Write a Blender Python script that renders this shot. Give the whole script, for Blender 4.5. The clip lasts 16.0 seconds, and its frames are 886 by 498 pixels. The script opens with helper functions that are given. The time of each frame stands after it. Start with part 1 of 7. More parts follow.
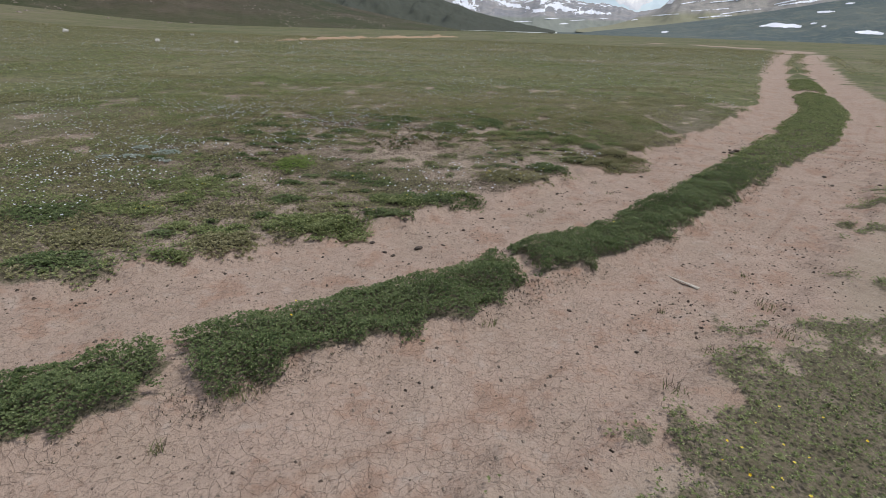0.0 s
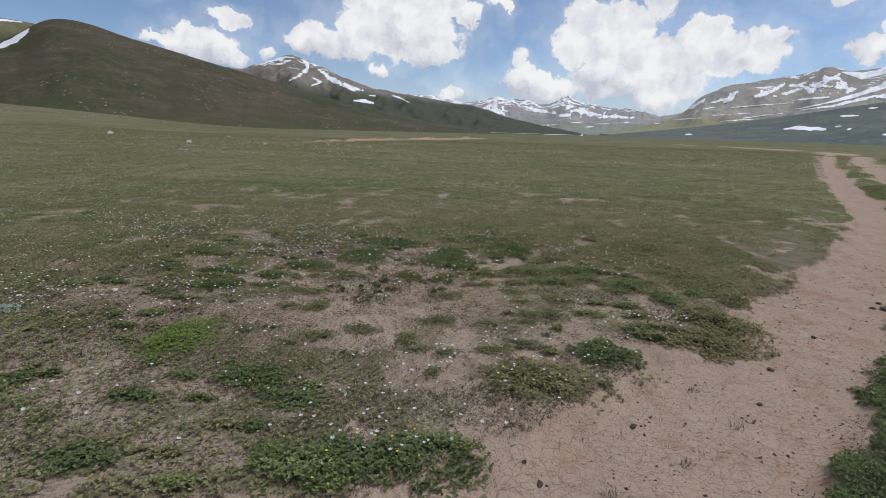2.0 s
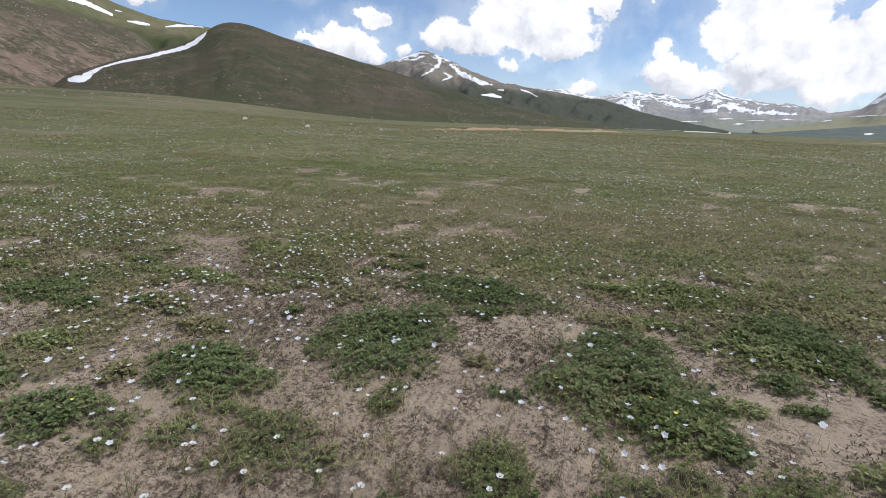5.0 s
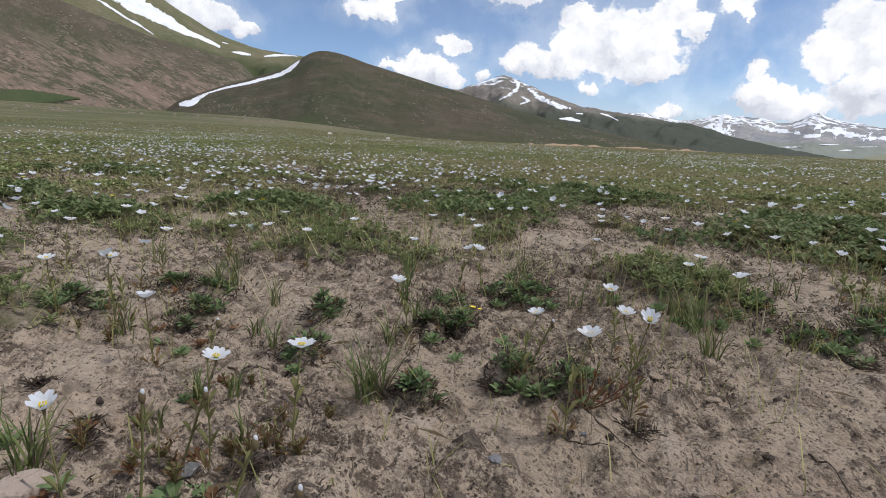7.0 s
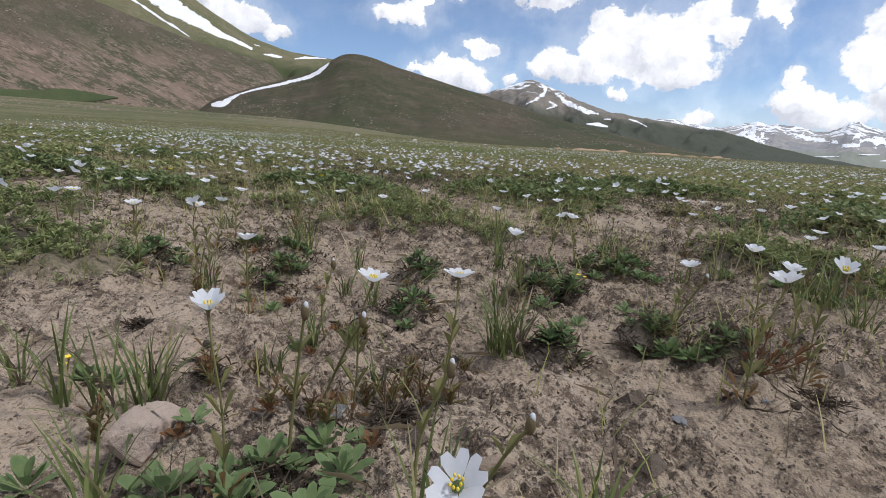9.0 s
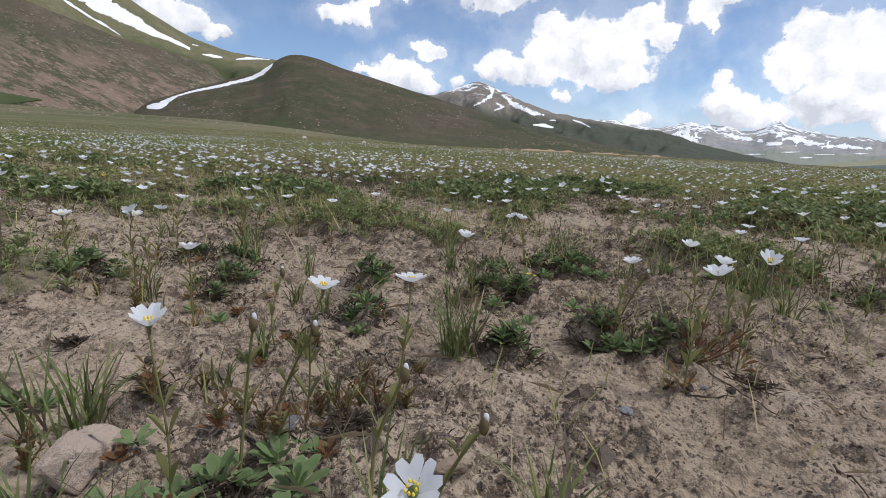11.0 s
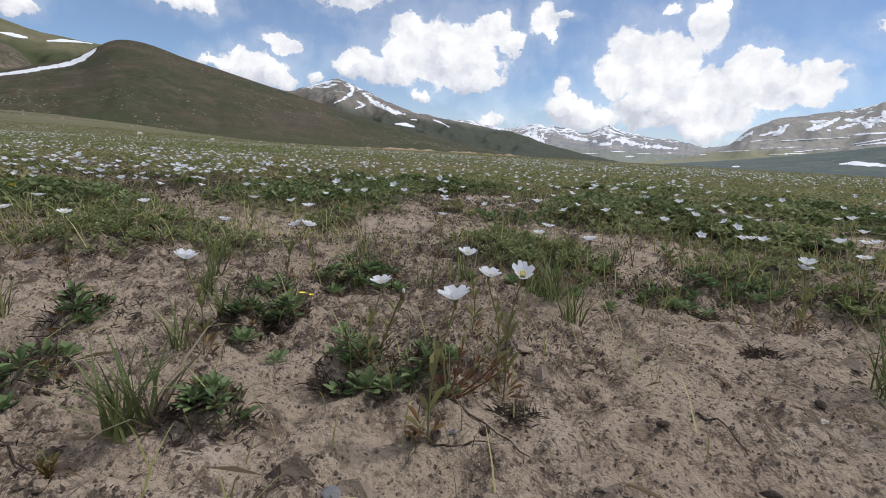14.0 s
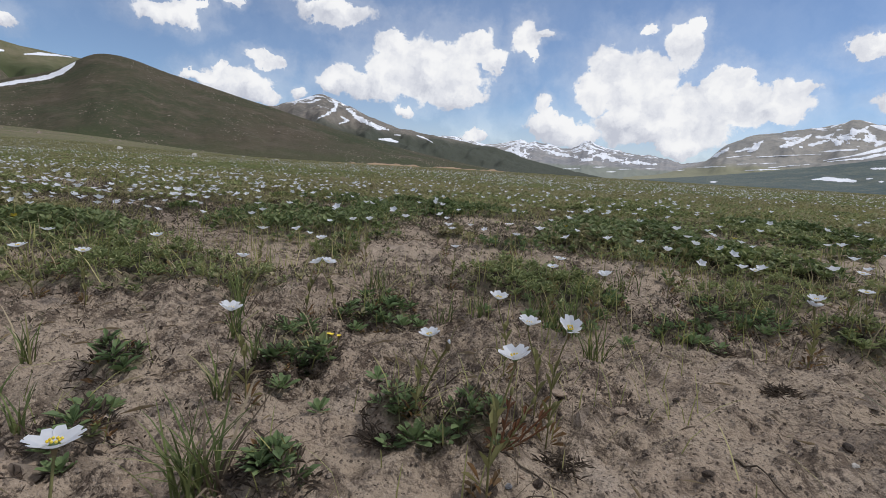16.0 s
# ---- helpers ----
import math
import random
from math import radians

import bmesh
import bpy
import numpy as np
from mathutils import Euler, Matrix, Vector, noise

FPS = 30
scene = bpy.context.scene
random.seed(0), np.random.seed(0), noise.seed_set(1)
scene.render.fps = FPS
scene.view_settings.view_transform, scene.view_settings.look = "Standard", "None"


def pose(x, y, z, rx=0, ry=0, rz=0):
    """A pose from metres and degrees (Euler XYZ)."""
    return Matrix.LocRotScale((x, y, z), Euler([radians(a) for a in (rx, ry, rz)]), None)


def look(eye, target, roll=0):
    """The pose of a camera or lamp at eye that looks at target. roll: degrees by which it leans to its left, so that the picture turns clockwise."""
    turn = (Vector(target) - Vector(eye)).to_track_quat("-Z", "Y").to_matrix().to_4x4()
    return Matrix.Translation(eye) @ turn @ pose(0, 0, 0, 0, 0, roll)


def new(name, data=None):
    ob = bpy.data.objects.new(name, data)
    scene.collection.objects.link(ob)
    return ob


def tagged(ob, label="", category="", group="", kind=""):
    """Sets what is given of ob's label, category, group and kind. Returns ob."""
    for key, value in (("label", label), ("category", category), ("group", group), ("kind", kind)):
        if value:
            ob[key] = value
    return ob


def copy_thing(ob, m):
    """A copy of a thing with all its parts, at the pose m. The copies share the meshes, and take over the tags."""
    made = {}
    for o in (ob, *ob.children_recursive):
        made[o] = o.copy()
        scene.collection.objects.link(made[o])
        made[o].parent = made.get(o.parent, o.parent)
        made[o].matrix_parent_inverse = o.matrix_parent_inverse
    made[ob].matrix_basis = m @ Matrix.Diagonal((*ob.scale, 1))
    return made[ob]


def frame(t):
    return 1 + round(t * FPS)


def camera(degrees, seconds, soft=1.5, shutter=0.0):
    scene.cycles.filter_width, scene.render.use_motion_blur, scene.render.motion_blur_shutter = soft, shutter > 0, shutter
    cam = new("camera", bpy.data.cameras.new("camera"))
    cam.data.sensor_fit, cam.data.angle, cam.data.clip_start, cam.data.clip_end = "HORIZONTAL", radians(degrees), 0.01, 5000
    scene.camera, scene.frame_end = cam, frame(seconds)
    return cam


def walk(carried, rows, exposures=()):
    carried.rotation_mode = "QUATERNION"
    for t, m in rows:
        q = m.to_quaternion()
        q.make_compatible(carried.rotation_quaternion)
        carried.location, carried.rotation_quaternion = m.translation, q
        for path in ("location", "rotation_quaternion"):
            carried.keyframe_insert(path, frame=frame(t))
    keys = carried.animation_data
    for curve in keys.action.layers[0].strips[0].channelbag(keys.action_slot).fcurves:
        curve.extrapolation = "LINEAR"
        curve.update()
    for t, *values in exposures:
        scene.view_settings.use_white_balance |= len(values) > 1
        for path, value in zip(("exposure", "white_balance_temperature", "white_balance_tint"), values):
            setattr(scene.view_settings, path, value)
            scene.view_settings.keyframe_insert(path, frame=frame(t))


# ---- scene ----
cam = camera(83.5, 16.0, soft=0.45)
# t, eye x y z, yaw, pitch, roll
PATH = [
    (0.0, 0.0, 0.0, 1.35, 0.0, -24.162, 1.735),
    (0.5, 0.04, 0.527, 1.425, 2.486, -19.316, 1.658),
    (1.0, 0.1, 1.032, 1.443, 2.785, -15.512, 1.137),
    (1.5, 0.184, 1.609, 1.387, 3.813, -13.97, 1.142),
    (2.0, 0.248, 2.255, 1.329, 3.779, -13.659, 1.609),
    (2.5, 0.317, 2.986, 1.294, 4.64, -13.429, 2.514),
    (3.0, 0.241, 3.554, 1.258, 5.429, -15.63, 2.997),
    (3.5, 0.192, 4.128, 1.206, 6.98, -17.101, 3.086),
    (4.0, 0.084, 4.716, 1.169, 11.538, -17.002, 2.805),
    (4.2, 0.02, 4.954, 1.15, 12.527, -16.877, 2.52),
    (6.3, -0.3, 5.782, 0.282, 25.226, -11.118, 2.797),
    (6.5, -0.312, 5.777, 0.27, 25.516, -11.444, 2.598),
    (7.0, -0.341, 5.757, 0.213, 26.194, -12.487, 2.604),
    (7.5, -0.375, 5.742, 0.174, 27.093, -13.212, 2.782),
    (8.0, -0.409, 5.753, 0.135, 27.936, -13.846, 3.162),
    (8.5, -0.423, 5.756, 0.13, 28.815, -13.262, 3.475),
    (9.0, -0.431, 5.75, 0.152, 28.876, -12.245, 3.497),
    (9.5, -0.429, 5.749, 0.155, 28.547, -11.752, 3.479),
    (9.7, -0.429, 5.748, 0.153, 27.722, -11.673, 3.4),
    (11.8, -0.43, 5.754, 0.156, 22.45, -11.55, 2.75),
    (12.0, -0.43, 5.763, 0.16, 22.398, -11.332, 2.695),
    (12.5, -0.395, 5.78, 0.169, 21.028, -10.949, 2.899),
    (13.0, -0.396, 5.801, 0.159, 18.046, -10.83, 3.179),
    (13.5, -0.379, 5.827, 0.16, 13.47, -11.04, 3.118),
    (14.0, -0.364, 5.852, 0.157, 7.919, -11.089, 3.246),
    (14.5, -0.332, 5.882, 0.158, 2.441, -10.898, 3.441),
    (15.0, -0.322, 5.888, 0.155, -0.491, -10.452, 3.798),
    (15.5, -0.356, 5.881, 0.168, 1.061, -9.826, 3.787),
    (16.0, -0.405, 5.842, 0.181, 6.139, -9.29, 3.358),
]
EXPOSURES = [(0.0, -0.06), (0.5, -0.14), (1.0, -0.26), (2.5, -0.22), (3.5, 0.04), (4.0, 0.12), (6.5, 0.0), (8.0, 0.1), (9.5, 0.07), (12.0, 0.02), (13.0, -0.04), (14.5, -0.08), (16.0, -0.2)]
walk(cam, [(t, pose(x, y, z, 90 + p, 0, a) @ pose(0, 0, 0, 0, 0, r)) for t, x, y, z, a, p, r in PATH], EXPOSURES)

# ---- light: a day of broken cumulus, the meadow in a cloud's shade ----
SUN_AZ, SUN_EL = -70.0, 58.0
SKY, CLOUD, SUN = 0.12, 1.07, 2.4
world = bpy.data.worlds.new("sky")
scene.world = world
world.use_nodes = True
wt = world.node_tree
wt.nodes.clear()


def wmath(op, a, b=None, clamp=False):
    n = wt.nodes.new("ShaderNodeMath")
    n.operation, n.use_clamp = op, clamp
    for i, v in enumerate((a, b)):
        if v is None:
            continue
        if isinstance(v, (int, float)):
            n.inputs[i].default_value = v
        else:
            wt.links.new(v, n.inputs[i])
    return n.outputs[0]


def wrange(v, a, b, c=0.0, d=1.0, smooth=True):
    n = wt.nodes.new("ShaderNodeMapRange")
    n.interpolation_type = "SMOOTHSTEP" if smooth else "LINEAR"
    wt.links.new(v, n.inputs[0])
    for i, q in zip((1, 2, 3, 4), (a, b, c, d)):
        n.inputs[i].default_value = q
    return n.outputs[0]


def wnoise(vec, scale, detail, rough=0.55):
    n = wt.nodes.new("ShaderNodeTexNoise")
    wt.links.new(vec, n.inputs["Vector"])
    n.inputs["Scale"].default_value, n.inputs["Detail"].default_value, n.inputs["Roughness"].default_value = scale, detail, rough
    return n


coord = wt.nodes.new("ShaderNodeTexCoord").outputs["Generated"]
warp = wnoise(coord, 20.0, 7.0, 0.62)
sub = wt.nodes.new("ShaderNodeVectorMath")
sub.operation = "SUBTRACT"
wt.links.new(warp.outputs["Color"], sub.inputs[0])
sub.inputs[1].default_value = (0.5, 0.5, 0.5)
mad = wt.nodes.new("ShaderNodeVectorMath")
mad.operation = "MULTIPLY_ADD"
wt.links.new(sub.outputs[0], mad.inputs[0])
mad.inputs[1].default_value = (0.062, 0.062, 0.062)
wt.links.new(coord, mad.inputs[2])
sep = wt.nodes.new("ShaderNodeSeparateXYZ")
wt.links.new(mad.outputs[0], sep.inputs[0])
AZ = wmath("MULTIPLY", wmath("ARCTAN2", wmath("MULTIPLY", sep.outputs[0], -1.0), sep.outputs[1]), 57.2958)
EL = wmath("MULTIPLY", wmath("ARCSINE", sep.outputs[2]), 57.2958)
# cumulus heads: azimuth, height, half width, half height (degrees)
# over the spur and the peak
CLOUDS_WEST = [
    (29.0, 7.3, 3.8, 1.5), (26.1, 9.8, 2.2, 0.9), (30.4, 8.7, 1.1, 0.7), (25.9, 6.3, 1.6, 1.0), (22.5, 7.0, 1.0, 0.8), (32.2, 7.2, 1.8, 0.7),
    (18.5, 8.6, 2.5, 1.5), (15.9, 8.0, 1.8, 1.6), (12.8, 12.6, 2.4, 1.6), (13.4, 9.1, 2.6, 2.7), (9.1, 10.2, 6.5, 3.6), (4.1, 13.0, 2.3, 1.7),
    (1.7, 11.6, 1.7, 1.1), (11.5, 5.4, 1.2, 0.7), (6.0, 8.2, 3.7, 1.5),
]
# over the far range
CLOUDS_NORTH = [
    (-1.7, 13.9, 1.6, 1.9), (-3.4, 14.2, 1.2, 0.5), (-2.6, 12.2, 0.7, 0.6), (3.5, 3.6, 1.9, 0.8), (-5.2, 5.2, 3.1, 1.6), (-4.2, 7.4, 0.9, 1.2),
    (-7.1, 4.4, 3.7, 1.5), (-10.1, 11.9, 2.0, 1.8), (-9.4, 8.9, 2.1, 2.2), (-13.1, 9.8, 4.6, 3.3), (-17.5, 13.2, 1.7, 2.1), (-18.3, 15.0, 0.9, 1.0),
    (-14.2, 14.5, 1.0, 0.5), (-21.7, 9.9, 2.5, 1.4), (-21.2, 7.8, 5.0, 2.3), (-27.1, 9.1, 2.0, 1.2), (-25.2, 7.4, 3.7, 1.5), (-16.4, 5.6, 7.2, 2.7),
    (-18.1, 3.5, 2.4, 1.3),
]
# over the massif, and high ones
CLOUDS_EAST = [
    (-32.4, 12.1, 1.9, 1.0), (-33.6, 12.9, 1.2, 0.7), (-38.6, 12.0, 1.3, 1.7), (-37.3, 9.4, 2.6, 1.9), (-35.6, 7.5, 2.5, 1.1), (-39.8, 9.1, 1.8, 2.7),
    (50.5, 10.7, 2.9, 1.4), (47.6, 9.8, 1.4, 0.8), (53.4, 11.6, 2.2, 1.4), (34.8, 12.8, 2.8, 1.1), (32.6, 13.8, 1.2, 0.6), (19.3, 15.2, 4.1, 1.2),
    (29.3, 15.0, 1.3, 0.5), (-60.0, 14.0, 9.0, 6.0), (66.0, 19.0, 7.0, 4.0),
]
HEADS = CLOUDS_WEST + CLOUDS_NORTH + CLOUDS_EAST
best, base = None, None
for a, e, ra, re in HEADS:
    ra, re = ra * 1.14, re * 1.14
    da = wmath("MULTIPLY", wmath("SUBTRACT", AZ, a), 1.0 / ra)
    de = wmath("MULTIPLY", wmath("SUBTRACT", EL, e), 1.0 / re)
    v = wmath("SUBTRACT", 1.0, wmath("SQRT", wmath("ADD", wmath("MULTIPLY", da, da), wmath("MULTIPLY", de, de))))
    lit = wmath("ADD", wmath("ADD", wmath("MULTIPLY", de, 0.42), wmath("MULTIPLY", da, -0.16)), wmath("MULTIPLY", v, 0.55))
    best = v if best is None else wmath("SMOOTH_MAX", best, v)
    if best.node.operation == "SMOOTH_MAX":
        best.node.inputs[2].default_value = 0.06
    base = lit if base is None else wmath("MAXIMUM", base, lit)
# the deck overhead and behind: broken cloud
deck = wnoise(coord, 2.6, 8.0, 0.55)
high = wmath("MAXIMUM", wrange(EL, 19.0, 34.0), wrange(wmath("ABSOLUTE", AZ), 62.0, 85.0))
deckv = wmath("ADD", wmath("MULTIPLY", wmath("SUBTRACT", deck.outputs["Fac"], 0.43), 5.0), wmath("MULTIPLY", wmath("SUBTRACT", high, 1.0), 6.0))
fine = wnoise(coord, 34.0, 10.0, 0.66)
rag = wmath("MULTIPLY", wmath("SUBTRACT", fine.outputs["Fac"], 0.5), 1.15)
solid = wmath("MULTIPLY", wrange(best, 0.12, 0.5), 0.6)
dens = wmath("ADD", wmath("ADD", wmath("MAXIMUM", best, deckv), solid), rag)
mask = wrange(dens, -0.06, 0.36)
# thin veils round the heads
veil = wmath("MULTIPLY", wrange(wnoise(coord, 7.0, 7.0, 0.6).outputs["Fac"], 0.55, 0.9), 0.26)
skirt = wmath("MULTIPLY", wrange(wmath("ADD", best, rag), -0.9, 0.1), 0.18)
# pale haze towards the horizon
haze = wrange(EL, 11.0, -1.0, 0.0, 0.62)
mask = wmath("MAXIMUM", mask, wmath("MAXIMUM", wmath("ADD", wmath("ADD", veil, skirt), 0.10), haze))
# billows: each swelling is lit on the side towards the sun
shift = wt.nodes.new("ShaderNodeVectorMath")
shift.operation = "ADD"
wt.links.new(mad.outputs[0], shift.inputs[0])
shift.inputs[1].default_value = (0.012, 0.0, 0.022)
billow = wmath("SUBTRACT", wnoise(mad.outputs[0], 15.0, 6.0, 0.52).outputs["Fac"], wnoise(shift.outputs[0], 15.0, 6.0, 0.52).outputs["Fac"])
lum = wrange(wmath("ADD", wmath("ADD", base, 0.06), wmath("ADD", wmath("MULTIPLY", billow, 2.6), wmath("MULTIPLY", rag, 0.28))), -0.25, 0.75, smooth=False)
ramp = wt.nodes.new("ShaderNodeValToRGB")
wt.links.new(lum, ramp.inputs[0])
el = ramp.color_ramp.elements
el[0].position, el[0].color = 0.0, (0.58, 0.61, 0.70, 1)
el[1].position, el[1].color = 0.95, (0.98, 0.985, 1.0, 1)
mid = el.new(0.5)
mid.color = (0.80, 0.82, 0.88, 1)
sky = wt.nodes.new("ShaderNodeTexSky")
sky.sky_type, sky.sun_disc = "NISHITA", False
sky.sun_elevation, sky.sun_rotation = radians(SUN_EL), radians(-SUN_AZ)
sky.altitude, sky.air_density, sky.dust_density, sky.ozone_density = 3800.0, 1.25, 0.3, 5.0
bg1, bg2 = wt.nodes.new("ShaderNodeBackground"), wt.nodes.new("ShaderNodeBackground")
wt.links.new(sky.outputs[0], bg1.inputs[0])
wt.links.new(ramp.outputs[0], bg2.inputs[0])
bg1.inputs[1].default_value, bg2.inputs[1].default_value = SKY, CLOUD
mixw = wt.nodes.new("ShaderNodeMixShader")
wt.links.new(mask, mixw.inputs[0])
wt.links.new(bg1.outputs[0], mixw.inputs[1])
wt.links.new(bg2.outputs[0], mixw.inputs[2])
wout = wt.nodes.new("ShaderNodeOutputWorld")
wt.links.new(mixw.outputs[0], wout.inputs[0])
sun = new("sun", bpy.data.lights.new("sun", "SUN"))
sun.data.energy, sun.data.angle, sun.data.color = SUN, radians(9.0), (1.0, 0.985, 0.972)
sa, se = radians(SUN_AZ), radians(SUN_EL)
sun.matrix_world = look((0, 0, 30), (30 * math.sin(sa) * math.cos(se), -30 * math.cos(sa) * math.cos(se), 30 - 30 * math.sin(se)))


# ---- materials ----
class Mat:
    def __init__(self, name, rough=0.8, spec=0.3):
        self.m = bpy.data.materials.new(name)
        self.m.use_nodes = True
        self.t = self.m.node_tree
        self.b = self.t.nodes["Principled BSDF"]
        self.b.inputs["Roughness"].default_value = rough
        self.b.inputs["Specular IOR Level"].default_value = spec
        self.o = self.t.nodes.new("ShaderNodeTexCoord").outputs["Object"]

    def put(self, v, sock):
        if isinstance(v, (int, float)):
            sock.default_value = v
        elif isinstance(v, tuple):
            sock.default_value = (*v, 1) if len(v) == 3 and len(sock.default_value) == 4 else v
        else:
            self.t.links.new(v, sock)

    def noise(self, scale, detail=5.0, rough=0.6, stretch=None, dist=0.0, at=None):
        n = self.t.nodes.new("ShaderNodeTexNoise")
        n.inputs["Scale"].default_value, n.inputs["Detail"].default_value = scale, detail
        n.inputs["Roughness"].default_value, n.inputs["Distortion"].default_value = rough, dist
        v = at or self.o
        if stretch:
            k = self.t.nodes.new("ShaderNodeVectorMath")
            k.operation = "MULTIPLY"
            self.put(v, k.inputs[0])
            k.inputs[1].default_value = stretch
            v = k.outputs[0]
        self.put(v, n.inputs["Vector"])
        return n.outputs["Fac"]

    def rng(self, v, a, b, c=0.0, d=1.0):
        n = self.t.nodes.new("ShaderNodeMapRange")
        n.interpolation_type = "SMOOTHSTEP"
        self.put(v, n.inputs[0])
        for i, q in zip((1, 2, 3, 4), (a, b, c, d)):
            n.inputs[i].default_value = q
        return n.outputs[0]

    def math(self, op, a, b):
        n = self.t.nodes.new("ShaderNodeMath")
        n.operation = op
        self.put(a, n.inputs[0]), self.put(b, n.inputs[1])
        return n.outputs[0]

    def mix(self, f, a, b):
        n = self.t.nodes.new("ShaderNodeMix")
        n.data_type = "RGBA"
        self.put(f, n.inputs[0]), self.put(a, n.inputs[6]), self.put(b, n.inputs[7])
        return n.outputs[2]

    def cells(self, scale, feature="F1", smooth=None):
        n = self.t.nodes.new("ShaderNodeTexVoronoi")
        n.feature = feature
        n.inputs["Scale"].default_value = scale
        self.put(smooth or self.o, n.inputs["Vector"])
        return n.outputs["Distance"]

    def turned(self, *axes):
        """Coordinates measured along other axes; each axis is scaled by its length."""
        n = self.t.nodes.new("ShaderNodeCombineXYZ")
        for i, axis in enumerate(axes):
            d = self.t.nodes.new("ShaderNodeVectorMath")
            d.operation = "DOT_PRODUCT"
            self.put(self.o, d.inputs[0])
            d.inputs[1].default_value = axis
            self.put(d.outputs["Value"], n.inputs[i])
        return n.outputs[0]

    def warped(self, amount, scale):
        """Coordinates shaken by noise."""
        n = self.t.nodes.new("ShaderNodeTexNoise")
        n.inputs["Scale"].default_value, n.inputs["Detail"].default_value = scale, 4.0
        self.put(self.o, n.inputs["Vector"])
        k = self.t.nodes.new("ShaderNodeVectorMath")
        k.operation = "MULTIPLY_ADD"
        self.put(n.outputs["Color"], k.inputs[0])
        k.inputs[1].default_value = (amount, amount, amount)
        self.put(self.o, k.inputs[2])
        return k.outputs[0]

    def attr(self, name):
        n = self.t.nodes.new("ShaderNodeAttribute")
        n.attribute_name = name
        return n.outputs["Fac"]

    def island(self):
        return self.t.nodes.new("ShaderNodeNewGeometry").outputs["Random Per Island"]

    def color(self, v):
        self.put(v, self.b.inputs["Base Color"])
        return self

    def bump(self, v, strength, dist):
        n = self.t.nodes.new("ShaderNodeBump")
        n.inputs["Strength"].default_value, n.inputs["Distance"].default_value = strength, dist
        self.put(v, n.inputs["Height"])
        self.put(n.outputs[0], self.b.inputs["Normal"])
        return self


def leafy(name, dark, mid, light, rough=0.55, back=0.30):
    m = Mat(name, rough, 0.18)
    i = m.island()
    c = m.mix(m.rng(i, 0.0, 0.75), dark, mid)
    c = m.mix(m.rng(i, 0.82, 1.0), c, light)
    c = m.mix(m.rng(m.noise(3.0, 3.0), 0.35, 0.7, 0.0, 0.35), c, light)
    m.color(c)
    thin, both = m.t.nodes.new("ShaderNodeBsdfTranslucent"), m.t.nodes.new("ShaderNodeMixShader")
    m.put(c, thin.inputs["Color"])
    both.inputs[0].default_value = back
    m.put(m.b.outputs[0], both.inputs[1]), m.put(thin.outputs[0], both.inputs[2])
    m.put(both.outputs[0], m.t.nodes["Material Output"].inputs["Surface"])
    return m.m


MAT_LEAF = leafy("mat_leaves", (0.088, 0.122, 0.042), (0.225, 0.262, 0.096), (0.42, 0.43, 0.21))
MAT_VERGE = leafy("verge_leaves", (0.10, 0.135, 0.048), (0.22, 0.255, 0.10), (0.42, 0.43, 0.21))
MAT_STRIP = leafy("strip_leaves", (0.062, 0.096, 0.035), (0.14, 0.182, 0.066), (0.28, 0.32, 0.15))
MAT_MEADOW = leafy("meadow_leaves", (0.135, 0.134, 0.061), (0.272, 0.260, 0.120), (0.46, 0.405, 0.25), 0.65)
MAT_WITHER = leafy("withered_leaves", (0.070, 0.058, 0.046), (0.125, 0.102, 0.076), (0.20, 0.185, 0.115), 0.85)
MAT_FRESH = leafy("fresh_leaves", (0.125, 0.180, 0.045), (0.205, 0.280, 0.070), (0.30, 0.35, 0.11), 0.55)
MAT_CUSHION = leafy("cushion_leaves", (0.118, 0.152, 0.060), (0.25, 0.288, 0.120), (0.46, 0.48, 0.25), 0.6)
MAT_GRASS = leafy("grass_blades", (0.16, 0.185, 0.060), (0.33, 0.335, 0.112), (0.56, 0.49, 0.25), 0.6)
MAT_DRY = leafy("dry_litter", (0.10, 0.075, 0.055), (0.17, 0.13, 0.095), (0.30, 0.25, 0.17), 0.8)
MAT_ROS = leafy("rosette_leaves", (0.10, 0.155, 0.068), (0.165, 0.235, 0.10), (0.27, 0.33, 0.155), 0.55)
MAT_MARGIN = leafy("leaf_margin", (0.14, 0.20, 0.088), (0.19, 0.25, 0.115), (0.25, 0.30, 0.15), 0.6)
MAT_DEAD = leafy("dead_growth", (0.058, 0.045, 0.036), (0.098, 0.076, 0.059), (0.18, 0.14, 0.10), 0.9)
MAT_STRAW = leafy("straw", (0.26, 0.20, 0.13), (0.38, 0.30, 0.19), (0.48, 0.40, 0.27), 0.8)
MAT_SILVER = leafy("silver_leaves", (0.33, 0.39, 0.32), (0.45, 0.51, 0.44), (0.56, 0.60, 0.55), 0.7)
MAT_RED = leafy("red_leaves", (0.12, 0.060, 0.036), (0.19, 0.085, 0.045), (0.21, 0.17, 0.07), 0.55)
MAT_STEM = leafy("stem", (0.17, 0.18, 0.07), (0.25, 0.245, 0.105), (0.30, 0.19, 0.10), 0.6)
MAT_CALYX = leafy("calyx", (0.17, 0.13, 0.075), (0.24, 0.18, 0.10), (0.25, 0.23, 0.12), 0.6)
pm = Mat("petal", 0.5, 0.3)
pm.color(pm.mix(pm.rng(pm.noise(220.0, 3.0, 0.6), 0.3, 0.7), (0.84, 0.855, 0.89), (0.76, 0.79, 0.85)))
